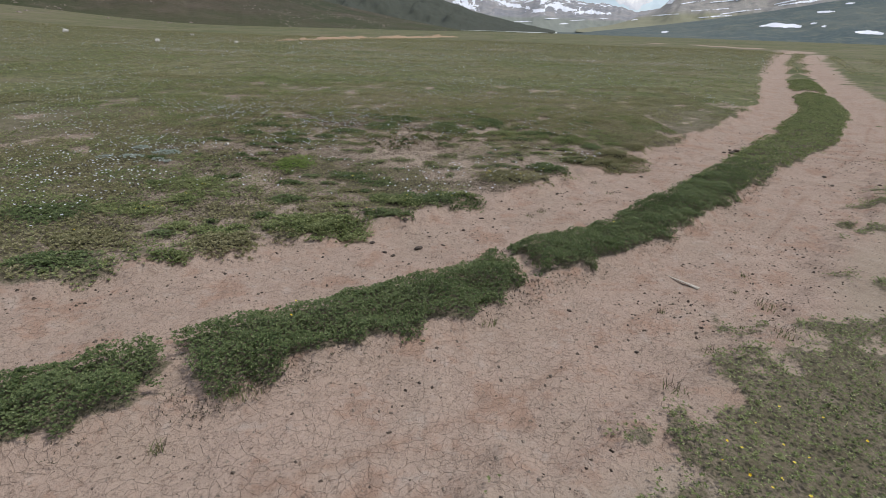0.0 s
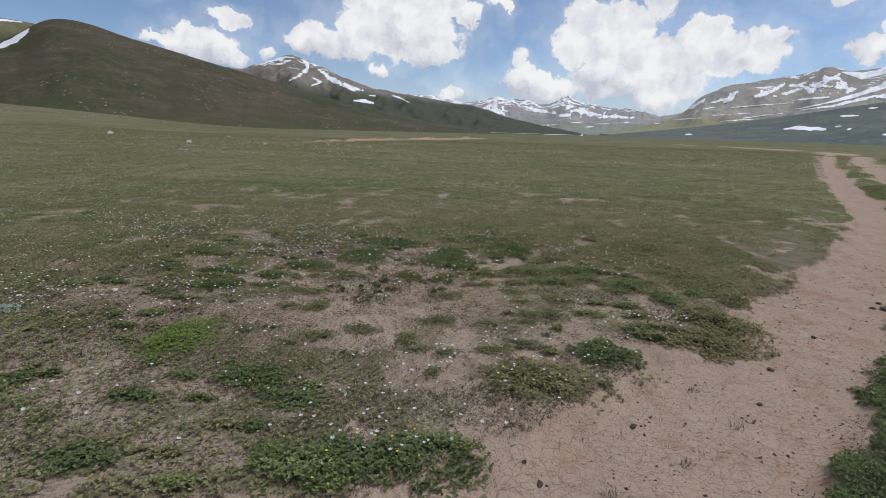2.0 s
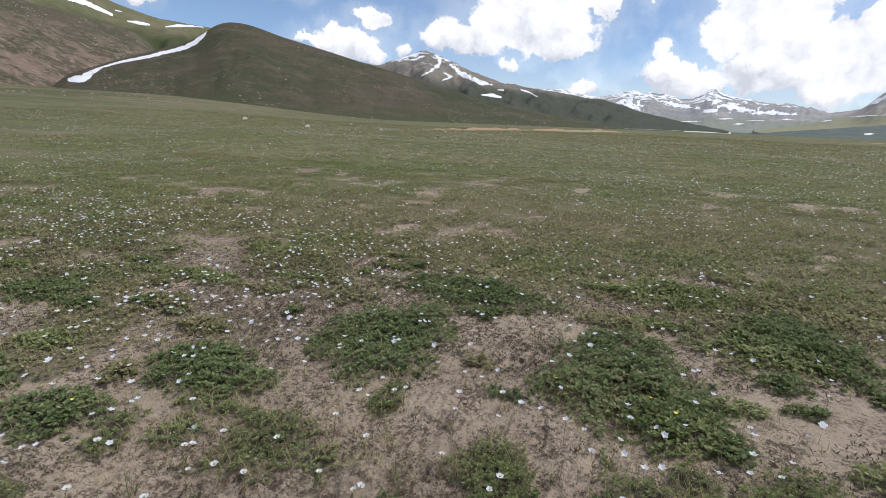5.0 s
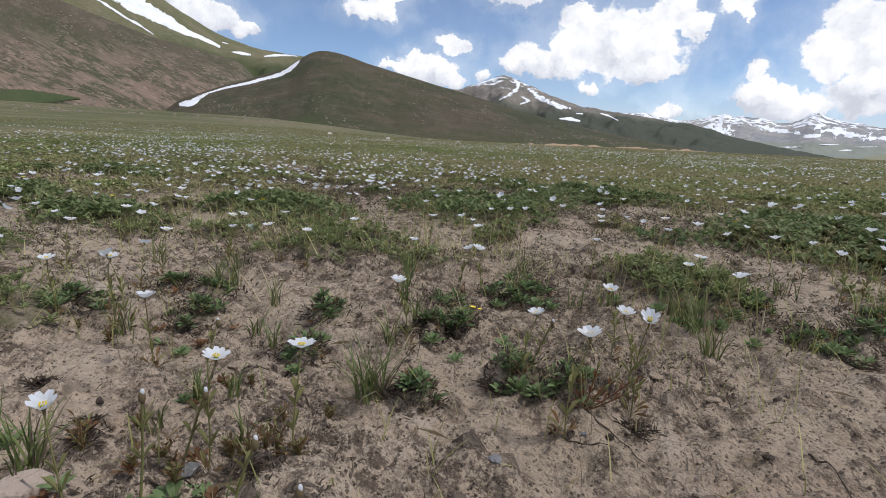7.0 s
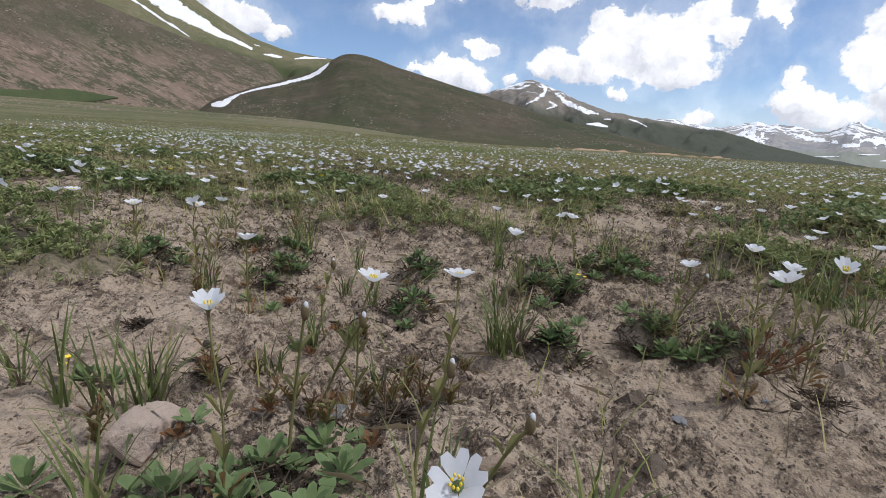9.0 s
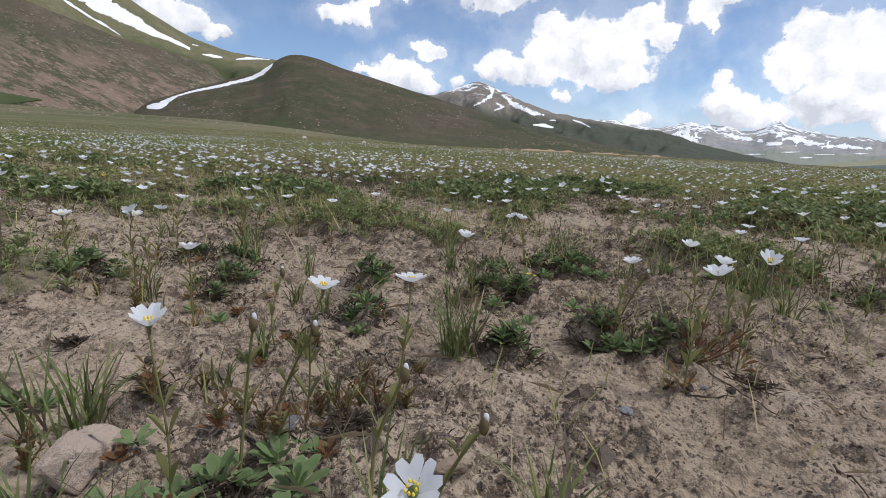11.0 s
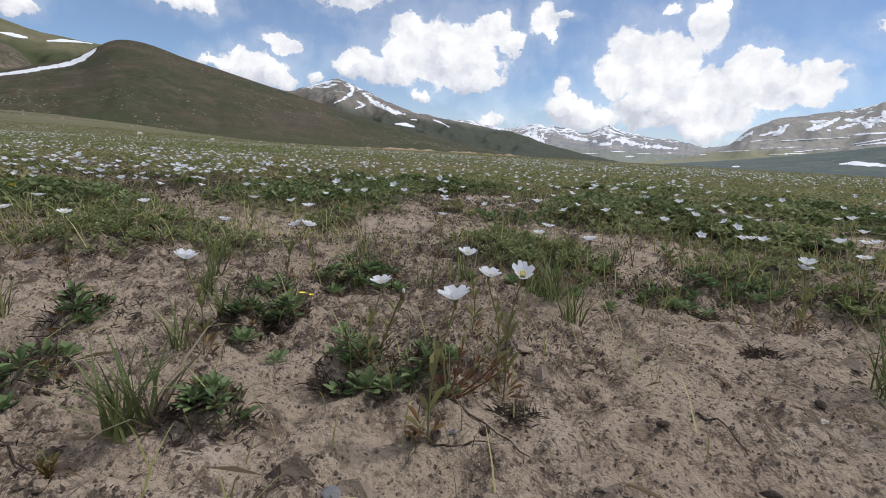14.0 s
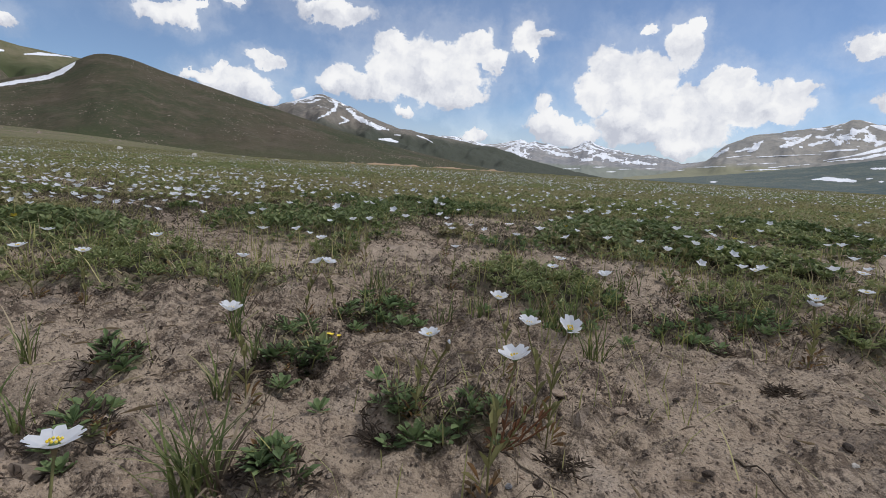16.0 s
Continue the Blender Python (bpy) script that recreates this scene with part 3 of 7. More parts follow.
def cover(x, y):
    """How far plants cover the ground, 0..1, and which part of that is thick cushion."""
    s, run = across(x, y)
    r = np.hypot(x, y)
    w = fbm(x, y, 0.5, 4, 3)
    cushion = np.zeros(x.shape)
    flat_x, flat_y, flat_c = x.ravel(), y.ravel(), cushion.ravel()
    order = np.argsort(flat_x)
    sorted_x = flat_x[order]
    for cx, cy, ax, ay in MATS:
        near = order[np.searchsorted(sorted_x, cx - 1.8 * ax):np.searchsorted(sorted_x, cx + 1.8 * ax)]
        near = near[np.abs(flat_y[near] - cy) < ay * 1.8]
        if len(near):
            d = np.hypot((flat_x[near] - cx) / ax, (flat_y[near] - cy) / ay) + 0.32 * fbm(flat_x[near], flat_y[near], 0.11, 3, 11)
            flat_c[near] = np.maximum(flat_c[near], 1 - sstep(d, 0.72, 1.15))
    cushion = flat_c.reshape(x.shape)
    # the belt of bare ground beside the track thins into closed turf
    belt = sstep(y + 0.25 * x + 0.4 * fbm(x, y, 2.2, 3, 31), 7.7, 8.6) + 0.8 * sstep(-x, 2.1, 3.5)
    belt = np.clip(belt + sstep(x, 1.7, 2.4) + 0.3 * sstep(-x, 0.0, 0.8) * sstep(5.7 - y, 0, 0.8), 0, 1)
    patch = fbm(x, y, 0.40, 5, 21, 0.62)
    loose = np.maximum(sstep(patch, -0.06, 0.36) * 0.92, 0.13) * sstep(np.hypot(x + 0.42, y - 5.98), 0.30, 0.8)
    loose = loose * (1 - 0.35 * sstep(x, -0.6, 0.3) * sstep(7.6 - y, 0.0, 0.8))
    closed = sstep(fbm(x, y, 0.40, 5, 23, 0.62), -0.85, -0.25)
    closed = np.maximum(closed, sstep(r, 11, 16) * 0.96)
    meadow = np.maximum(cushion, loose * (1 - belt) + closed * belt)
    meadow = meadow * sstep(s, 1.08 + 0.10 * w, 1.24 + 0.10 * w)
    wide = 0.2 * sstep(run, 13, 19)
    strip = 1 - sstep(np.abs(s + 0.05 * w) + 0.06 * w + 0.07 * fbm(x, y, 0.14, 3, 43) - wide, 0.18, 0.27)
    for gx, gy, gr in STRIP_GAPS:
        strip = strip * sstep(np.abs((x - gx) * 0.87 + (y - gy) * 0.5) + 0.10 * fbm(x, y, 0.12, 3, 44) + 9 * (np.hypot(x - gx, y - gy) > 0.6), gr * 0.35, gr * 0.8)
    strip = strip * (1 - 0.8 * sstep(fbm(run, run * 0, 1.7, 2, 41), 0.5, 0.8) * sstep(run, 20, 26))
    verge = sstep(-s + 0.3 * w, 1.0, 1.28) * sstep(fbm(x, y, 0.4, 5, 51, 0.62) + 0.9 * sstep(-s, 1.25, 1.9), 0.0, 0.4)
    lane = sstep(run, 18, 23) * sstep(-s, 1.2, 1.4) * (1 - sstep(-s + 0.2 * w, 3.6, 4.0))
    verge = verge * (1 - lane) + lane * (1 - sstep(np.abs(s + 2.15 + 0.2 * w), 0.22, 0.42)) * 0.9
    thick = np.maximum(np.maximum(strip, verge * 0.9), cushion)
    return np.clip(np.maximum(np.maximum(meadow, strip), verge), 0, 1), thick, s


def crusted(x, y, s):
    """Where dark crust lies on the bare earth, 0..1; most towards the west."""
    broad = sstep(fbm(x, y, 0.12, 5, 71, 0.62) + 0.35 * sstep(-x, 0.5, 0.8), -0.1, 0.32)
    return sstep(s, 1.1, 1.5) * np.maximum(broad, 0.85 * sstep(fbm(x, y, 0.045, 5, 79, 0.62), 0.0, 0.4))


def lie(x, y, v=None):
    """The ground's height."""
    if v is None:
        v, _, s = cover(x, y)
    else:
        v, s = v
    r = np.hypot(x - 0.0, y - 4.0)
    az = np.degrees(np.arctan2(-x, y))
    rut = -0.052 * sstep(1.22 - np.abs(s) + 0.12 * fbm(x, y, 0.22, 3, 66), 0.0, 0.16) * sstep(np.abs(s), 0.18, 0.30)
    z = rut * sstep(60 - r, 0, 30) + v * 0.012 * sstep(40 - r, 0, 20)
    near = sstep(14 - r, 0, 6)
    z = z + near * ((0.007 + 0.006 * sstep(1.6 - np.hypot(x + 0.4, y - 6.2), 0, 0.6)) * fbm(x, y, 0.16, 3, 61) + 0.016 * fbm(x, y, 0.3, 4, 65) * sstep(1.2 - np.abs(s), 0.0, 0.3) + 0.0075 * fbm(x, y, 0.045, 4, 62, 0.6) * sstep(1.0 - np.hypot(x + 0.4, y - 6.2), 0, 0.4))
    z = z + 0.05 * fbm(x, y, 14.0, 3, 63) * sstep(r, 9, 40) + 0.012 * fbm(x, y, 1.6, 2, 64) * sstep(r, 3, 9)
    close = sstep(2 - np.hypot(x + 0.4, y - 6), 0, 1)
    k = close > 0
    z[k] += 0.009 * close[k] * (0.5 + crusted(x[k], y[k], s[k])) * (np.abs(fbm(x[k], y[k], 0.03, 3, 77, 0.6)) - 0.2)
    # a low swelling under the rosettes by the rock
    z = z + 0.016 * np.exp(-((x + 0.60) ** 2 + (y - 5.89) ** 2) / 0.011)
    # the plain runs out, and rises gently to the slope
    z = z + np.maximum(r - 40, 0) * 0.029 * sstep(az, 22, 48) * (az < 150)
    z = z - np.maximum(r - 110, 0) * 0.006 * (1 - sstep(az, 22, 48))
    return z


def mesh_of(name, verts, faces, mat, smooth=True):
    """A mesh from arrays; faces is one array of equal-sided faces, or several."""
    faces = faces if isinstance(faces, list) else [faces]
    me = bpy.data.meshes.new(name)
    me.vertices.add(len(verts))
    me.vertices.foreach_set("co", np.asarray(verts, np.float32).ravel())
    loops = np.concatenate([f.ravel() for f in faces]).astype(np.int32)
    sizes = np.concatenate([np.full(len(f), f.shape[1], np.int32) for f in faces])
    me.loops.add(len(loops))
    me.loops.foreach_set("vertex_index", loops)
    me.polygons.add(len(sizes))
    me.polygons.foreach_set("loop_start", np.concatenate([[0], np.cumsum(sizes)[:-1]]).astype(np.int32))
    me.update(calc_edges=True)
    me.polygons.foreach_set("use_smooth", np.full(len(sizes), smooth))
    me.materials.append(mat)
    return me


def grid_faces(nu, nv):
    i = np.arange(nu * nv).reshape(nu, nv)
    return np.stack([i[:-1, :-1], i[1:, :-1], i[1:, 1:], i[:-1, 1:]], -1).reshape(-1, 4)


def part(name, me, parent, label=""):
    ob = new(name, me)
    ob.parent = parent
    return tagged(ob, label)


# ---- ground ----
def steps(a, b, fine, lo, hi, mid, far_lo, far_hi):
    """Coordinates: fine between a and b, middling between lo and hi, growing outwards."""
    out = list(np.arange(a, b, fine))
    d, x = fine, b
    while x < far_hi:
        d = min(d * 1.12, mid) if x < hi else d * 1.065
        x += d
        out.append(x)
    d, x = fine, a
    while x > far_lo:
        d = min(d * 1.12, mid) if x > lo else d * (1.065 if x > -60 else 1.16)
        x -= d
        out.insert(0, x)
    return np.array(out)


gx = steps(-0.85, 0.08, 0.004, -5.0, 7.0, 0.036, -4700, 4700)
gy = steps(5.78, 6.52, 0.004, 0.6, 12.0, 0.036, -4700, 4700)
X, Y = np.meshgrid(gx, gy, indexing="ij")
V, _, S = cover(X, Y)
Z = lie(X, Y, (V, S))
out = np.clip(np.maximum(np.maximum(-5.5 - X, X - 7.5), np.maximum(-Y, Y - 12.5)) / 1.5, 0, 1) * sstep(np.abs(S), 1.2, 1.5)
V = V * (1 - out) + 0.9 * out
crust = crusted(X, Y, S)
me = mesh_of("ground", np.stack([X, Y, Z], -1).reshape(-1, 3), grid_faces(len(gx), len(gy)), MAT_GROUND)
for key, val in (("veg", V), ("far", sstep(np.hypot(X, Y - 4), 5, 10)), ("crust", crust), ("rut", 1 - sstep(np.abs(S + 0.1 * fbm(X, Y, 0.5, 3, 78)), 1.1, 1.5)), ("apron", sstep(np.hypot(X, Y), 50, 130) * sstep(np.degrees(np.arctan2(-X, Y)), 26, 46)), ("drag", np.clip(1 - np.abs(S + 0.74 + 0.05 * fbm(X, Y, 1.5, 2, 75)) / 0.035, 0, 1) * sstep(fbm(X, Y, 0.6, 3, 76), -0.6, 0.2))):
    me.attributes.new(key, "FLOAT", "POINT").data.foreach_set("value", val.astype(np.float32).ravel())
tagged(new("ground", me), "flat alpine meadow of patchy turf and pale bare earth, with two wheel ruts", "ground", kind="structure")


# ---- hills and mountains ----
def ridge(name, skyline, foot, crest, back, mat, label, lump=0.05, rows=70, low=-0.6, bulge=1.25, seed=0, step=0.3, crag=0.0):
    """A range of hills: its skyline as (azimuth, height) in degrees, and its foot, crest and back as distances."""
    sky_az, sky_el = np.array(sorted(skyline)).T
    az = np.arange(sky_az[0], sky_az[-1], step)
    el = np.interp(az, sky_az, sky_el)
    el = np.convolve(np.pad(el, 2, "edge"), np.ones(5) / 5, "valid") if step < 0.5 else el
    el = el + crag * fbm(az, az * 0, 1.3, 5, seed + 11, 0.6) * np.clip(el / 2, 0, 1)
    u = np.concatenate([np.linspace(0, 1, rows), np.linspace(1, 2, rows // 4)[1:]])
    A, U = np.meshgrid(az, u, indexing="ij")
    top = crest * np.tan(np.radians(el))[:, None] + 0 * U
    base = foot * math.tan(radians(low))
    rad = np.where(U <= 1, foot + (crest - foot) * U, crest + (back - crest) * (U - 1))
    body = np.where(U <= 1, np.clip(U, 0, 1) ** bulge, (2 - U) ** 1.5)
    z = base + (top - base) * body
    gully = np.abs(fbm(A * 0.9 + U * 1.2, U * 0.8, 1.6, 5, seed)) - 0.3
    lumps = fbm(A, U * 9, 2.5, 5, seed + 7)
    z = z + (gully * 0.12 + lumps * 0.5) * lump * (crest - foot) * np.clip(U * (1.04 - U) * 4, 0, 1) * (U < 1) * np.clip((top - base) / (0.1 * crest), 0.15, 1)
    z = z + lump * 0.05 * crest * 0.2 * fbm(A, U * 3, 0.8, 4, seed + 3) * (U > 0.9)
    a = np.radians(A)
    pts = np.stack([-np.sin(a) * rad, np.cos(a) * rad, z], -1)
    ob = new(name, mesh_of(name, pts.reshape(-1, 3), grid_faces(len(az), len(u)), mat))
    tagged(ob, label, "mountain" if "mountain" in name else "hill", kind="structure")
    return az, u[:rows], pts[:, :rows]


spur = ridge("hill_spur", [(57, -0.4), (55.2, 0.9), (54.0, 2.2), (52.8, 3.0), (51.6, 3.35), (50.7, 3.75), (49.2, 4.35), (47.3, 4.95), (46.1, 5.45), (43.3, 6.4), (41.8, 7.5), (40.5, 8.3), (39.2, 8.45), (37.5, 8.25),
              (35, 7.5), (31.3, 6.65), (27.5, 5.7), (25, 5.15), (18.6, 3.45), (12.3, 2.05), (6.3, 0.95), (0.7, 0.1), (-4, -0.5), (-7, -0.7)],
             210, 480, 640, MAT_SPUR, "olive and brown grassy spur, coloured dark for cloud shade", 0.014, seed=5)
stony = ridge("hill_stony", [(118, 12), (95, 13.5), (75, 12.6), (62.5, 10.2), (55.4, 8.1), (50.5, 7.2), (47.6, 6.6), (46.8, 5.6), (45.8, 4.2), (44.0, 2.0), (42, 0.5)],
              495, 660, 800, MAT_STONY, "brown stony hillside with patches of green turf", 0.05, low=0.5, bulge=1.15, seed=17)
slope = ridge("hill_slope", [(120, 14), (95, 17), (75, 18), (66, 16.2), (60, 14.2), (55.7, 12.2), (53.5, 10.9), (49.7, 8.95), (46.5, 8.1), (44, 7.9), (41.5, 7.7), (36, 6.5), (30, 4)],
              520, 1000, 1300, MAT_SLOPE, "yellow-green mountainside rising behind the spur, its lower part coloured as shade", 0.05, low=0.6, bulge=1.1, seed=9)
peak = ridge("mountain_peak", [(34, 3.5), (26.9, 5.4), (25, 5.35), (23.2, 6.1), (21.3, 6.75), (20.1, 7.05), (18.2, 6.4), (15.7, 5.2), (12.5, 4.15), (8.9, 3.55), (5.5, 3.2),
              (1.1, 2.5), (-2.1, 1.7), (-6, 0.8), (-11, -0.1)], 800, 1700, 2200, MAT_MID, "grey-green mountain with a rocky summit, lower flanks coloured dark for cloud shadow", 0.06, low=-0.2, seed=14, step=0.15, crag=0.10)
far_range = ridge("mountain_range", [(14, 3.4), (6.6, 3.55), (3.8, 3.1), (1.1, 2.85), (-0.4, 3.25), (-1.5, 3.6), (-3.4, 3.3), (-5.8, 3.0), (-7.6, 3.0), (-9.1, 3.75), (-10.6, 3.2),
                   (-12.7, 2.85), (-16.2, 2.3), (-18.5, 1.9), (-24, 2.2)], 2400, 4000, 4500, MAT_FAR, "distant snow-streaked mountain range under cumulus, coloured pale blue-grey for haze", 0.05, low=-0.2, seed=21, step=0.12, crag=0.22)
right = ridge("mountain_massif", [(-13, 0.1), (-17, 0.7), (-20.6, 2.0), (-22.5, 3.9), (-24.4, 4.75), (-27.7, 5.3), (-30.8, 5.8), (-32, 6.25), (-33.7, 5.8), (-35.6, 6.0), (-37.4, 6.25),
               (-45, 6.6), (-60, 5.5), (-80, 4)], 1500, 2600, 3200, MAT_RIGHT, "mountain coloured pale as if sunlit, with a snow-patched rocky crest", 0.06, low=-0.1, seed=27, step=0.15, crag=0.12)
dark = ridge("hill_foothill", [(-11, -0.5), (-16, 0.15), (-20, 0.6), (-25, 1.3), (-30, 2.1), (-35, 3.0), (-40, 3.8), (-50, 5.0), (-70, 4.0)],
             600, 1400, 1700, MAT_DARK, "foothill coloured dark blue-green for shade, with snow patches", 0.03, low=-0.5, seed=33)


def patch_on(on, line, name, mat, rough=0.5, lift=2.0, cell=0.03, seed=0, grain=0.55):
    """A ragged sheet that lies on a slope along a line of (azimuth, height, half width) in degrees."""
    az, u, pts = on
    k = np.array(line, float)
    wide = k[:, 2].max() * 1.8 + 0.1
    a0, e0 = np.arange(k[:, 0].min() - wide, k[:, 0].max() + wide, cell), np.arange(k[:, 1].min() - wide, k[:, 1].max() + wide, cell)
    A, E = np.meshgrid(a0, e0, indexing="ij")
    best = np.full(A.shape, -9.0)
    for (pa, pe, pw), (qa, qe, qw) in zip(k[:-1], k[1:]):
        da, de = qa - pa, qe - pe
        w = np.clip(((A - pa) * da + (E - pe) * de) / (da * da + de * de), 0, 1)
        half = pw + (qw - pw) * w
        best = np.maximum(best, 1 - np.hypot(A - pa - w * da, E - pe - w * de) / half)
    best = best + rough * fbm(A, E * 1.7, grain, 5, seed, 0.62)
    el = np.degrees(np.arctan2(pts[..., 2], np.hypot(pts[..., 0], pts[..., 1])))
    P = np.zeros((*A.shape, 3))
    ok = np.zeros(A.shape, bool)
    for i, a in enumerate(a0):
        ai = float(np.clip((a - az[0]) / (az[1] - az[0]), 0, len(az) - 1.001))
        j, f = int(ai), ai % 1
        col, ce = pts[j] * (1 - f) + pts[j + 1] * f, el[j] * (1 - f) + el[j + 1] * f
        up = np.maximum.accumulate(ce) + np.arange(len(ce)) * 1e-6
        rad = np.interp(E[i], up, np.hypot(col[:, 0], col[:, 1])) - lift * np.clip(0.25 + best[i] * 1.5, 0.25, 1)
        ok[i] = E[i] < up[-1] - 0.03
        P[i] = np.stack([-math.sin(radians(a)) * rad, math.cos(radians(a)) * rad, rad * np.tan(np.radians(E[i]))], -1)
    ok &= best > 0
    i = np.arange(A.size).reshape(A.shape)
    full = ok[:-1, :-1] & ok[1:, :-1] & ok[1:, 1:] & ok[:-1, 1:]
    f = np.stack([i[:-1, :-1], i[1:, :-1], i[1:, 1:], i[:-1, 1:]], -1)[full]
    used, f = np.unique(f, return_inverse=True)
    return new(name, mesh_of(name, P.reshape(-1, 3)[used], f.reshape(-1, 4), mat))


def snow_patch(on, line, label, lift=2.0, rough=0.5, grain=0.55):
    ob = patch_on(on, line, "snow_patch", MAT_SNOW, rough, lift, 0.024 if lift > 4 else 0.03, len(label) + len(line) * 3, grain)
    return tagged(ob, label, "snow", "snow patches on the slopes")


snow_patch(spur, [(53.2, 2.2, 0.22), (52.2, 2.4, 0.34), (51.6, 2.9, 0.24), (50.7, 3.5, 0.09), (49.2, 4.05, 0.11), (47.3, 4.6, 0.15), (43.8, 5.8, 0.20), (42.9, 6.35, 0.22), (42.2, 7.15, 0.24), (41.8, 7.8, 0.22), (41.1, 8.25, 0.14)],
           "long white snow ribbon lying in the gully beside the spur", 2.0, 0.28, 0.4)
snow_patch(slope, [(45.6, 7.4, 0.06), (44.6, 7.62, 0.13), (43.4, 7.72, 0.10), (42.4, 7.72, 0.06)], "thin white snow strip on the saddle", 3.0, 0.25)
snow_patch(slope, [(62.0, 13.6, 0.7), (59.0, 12.0, 0.85), (56.3, 10.5, 0.75), (54.5, 9.8, 0.6), (52.9, 9.0, 0.34), (51.3, 8.5, 0.22), (49.8, 7.95, 0.16)], "broad white snow tongue high on the mountainside", 3.0, 0.3)
snow_patch(slope, [(62.5, 12.2, 0.12), (60.2, 11.0, 0.16), (58.7, 10.15, 0.10), (57.8, 9.63, 0.12), (56.5, 9.0, 0.13), (55.4, 8.36, 0.06)], "thin snow streak beside the broad tongue", 3.0, 0.5)
snow_patch(slope, [(48.6, 7.55, 0.08), (47.8, 7.5, 0.17), (46.9, 7.45, 0.08)], "small snow patch below the saddle", 3.0, 0.3)
snow_patch(slope, [(49.5, 8.33, 0.05), (49.0, 8.28, 0.06)], "tiny snow remnant beside the tongue", 3.0, 0.3)
snow_patch(peak, [(19.2, 6.6, 0.08), (18.7, 6.1, 0.2), (19.0, 5.5, 0.22), (19.8, 4.9, 0.16), (20.6, 4.5, 0.08)], "white snow couloir under the summit", 6.0, 0.9, 0.24)
snow_patch(peak, [(17.6, 5.7, 0.10), (16.6, 5.0, 0.28), (15.6, 4.5, 0.26), (14.2, 4.0, 0.26), (13.0, 3.8, 0.1)], "snow band slanting down the mountain face", 6.0, 0.75, 0.24)
snow_patch(peak, [(18.3, 4.9, 0.08), (17.5, 4.5, 0.16), (18.3, 4.1, 0.08)], "thin snow gully on the mountain face", 6.0, 0.9, 0.24)
snow_patch(peak, [(14.0, 2.72, 0.08), (12.9, 2.72, 0.2), (11.9, 2.55, 0.1)], "oval snow patch low on the mountain", 6.0, 0.3)
snow_patch(peak, [(12.3, 3.3, 0.05), (11.7, 3.3, 0.08)], "tiny snow patch on the mountain", 6.0, 0.3)
snow_patch(peak, [(9.8, 3.4, 0.08), (9.0, 3.2, 0.10), (8.0, 2.75, 0.06)], "small snow streak on the mountain shoulder", 6.0, 0.5)
# the far range: white faces under its two summits, a band along its foot
snow_patch(far_range, [(-1.7, 3.4, 0.1), (-1.6, 2.8, 0.35), (-1.2, 2.2, 0.6), (-2.6, 1.7, 0.4)], "steep white snow face of a distant summit", 12.0, 1.5, 0.4)
snow_patch(far_range, [(-4.2, 2.8, 0.08), (-5.6, 2.35, 0.18), (-7.8, 1.95, 0.2), (-9.6, 1.75, 0.18)], "long snowfield below the distant ridge", 12.0, 1.5, 0.35)
snow_patch(far_range, [(-8.6, 3.0, 0.12), (-9.6, 2.6, 0.28), (-11.0, 2.15, 0.26), (-13.4, 1.8, 0.2), (-16.0, 1.6, 0.14)], "broken snow on the distant rocky summit", 12.0, 1.7, 0.35)
snow_patch(far_range, [(3.0, 1.95, 0.08), (1.0, 1.75, 0.13), (0.0, 1.55, 0.1)], "faint snow streak at the foot of the range", 12.0, 0.8)
for a, e, w in ((-7.6, 0.7, 0.9), (-10.5, 1.05, 0.7), (-13.0, 0.95, 0.8), (-15.5, 1.15, 0.6), (-11.8, 0.62, 0.5)):
    snow_patch(far_range, [(a + w, e - 0.05, 0.03), (a, e, 0.06), (a - w, e + 0.05, 0.03)], "thin level snow streak far down the valley", 12.0, 0.9, 0.5)
# the massif
snow_patch(right, [(-20.7, 2.3, 0.06), (-21.6, 2.8, 0.16), (-22.5, 3.5, 0.14)], "snow gully at the end of the mountain", 6.0, 0.9, 0.4)
snow_patch(right, [(-23.2, 3.2, 0.1), (-24.6, 3.6, 0.25), (-25.2, 4.2, 0.12)], "snow patch under the rocky crest", 6.0, 1.3, 0.5)
snow_patch(right, [(-26.9, 3.85, 0.15), (-28.0, 4.1, 0.32), (-28.9, 4.9, 0.12)], "snow gully under the rocky crest", 6.0, 1.3, 0.4)
snow_patch(right, [(-29.0, 4.0, 0.12), (-30.2, 4.4, 0.25), (-31.6, 4.7, 0.4), (-32.6, 5.3, 0.28), (-32.9, 4.6, 0.4), (-34.0, 4.3, 0.2)], "broad snow gullies under the rocky crest", 6.0, 1.3, 0.45)
snow_patch(right, [(-33.0, 5.72, 0.06), (-34.4, 5.35, 0.3), (-35.6, 5.6, 0.28), (-36.7, 5.95, 0.12)], "smooth snowfield below the skyline", 6.0, 0.35, 0.8)
snow_patch(right, [(-30.2, 2.62, 0.05), (-32.2, 3.1, 0.10), (-34.5, 3.85, 0.17), (-35.9, 4.5, 0.24), (-37.5, 5.55, 0.3), (-39.5, 6.0, 0.3)], "long snow bank slanting across the mountain", 6.0, 0.4, 0.7)
snow_patch(right, [(-30.5, 2.55, 0.04), (-32.8, 2.9, 0.10), (-34.9, 3.5, 0.14), (-35.7, 3.75, 0.08)], "narrow snow bank across the mountain", 6.0, 0.6, 0.6)
snow_patch(right, [(-35.7, 3.6, 0.12), (-36.8, 3.75, 0.28), (-38.5, 4.1, 0.3)], "broad snow patch on the mountain shoulder", 6.0, 0.4, 0.6)
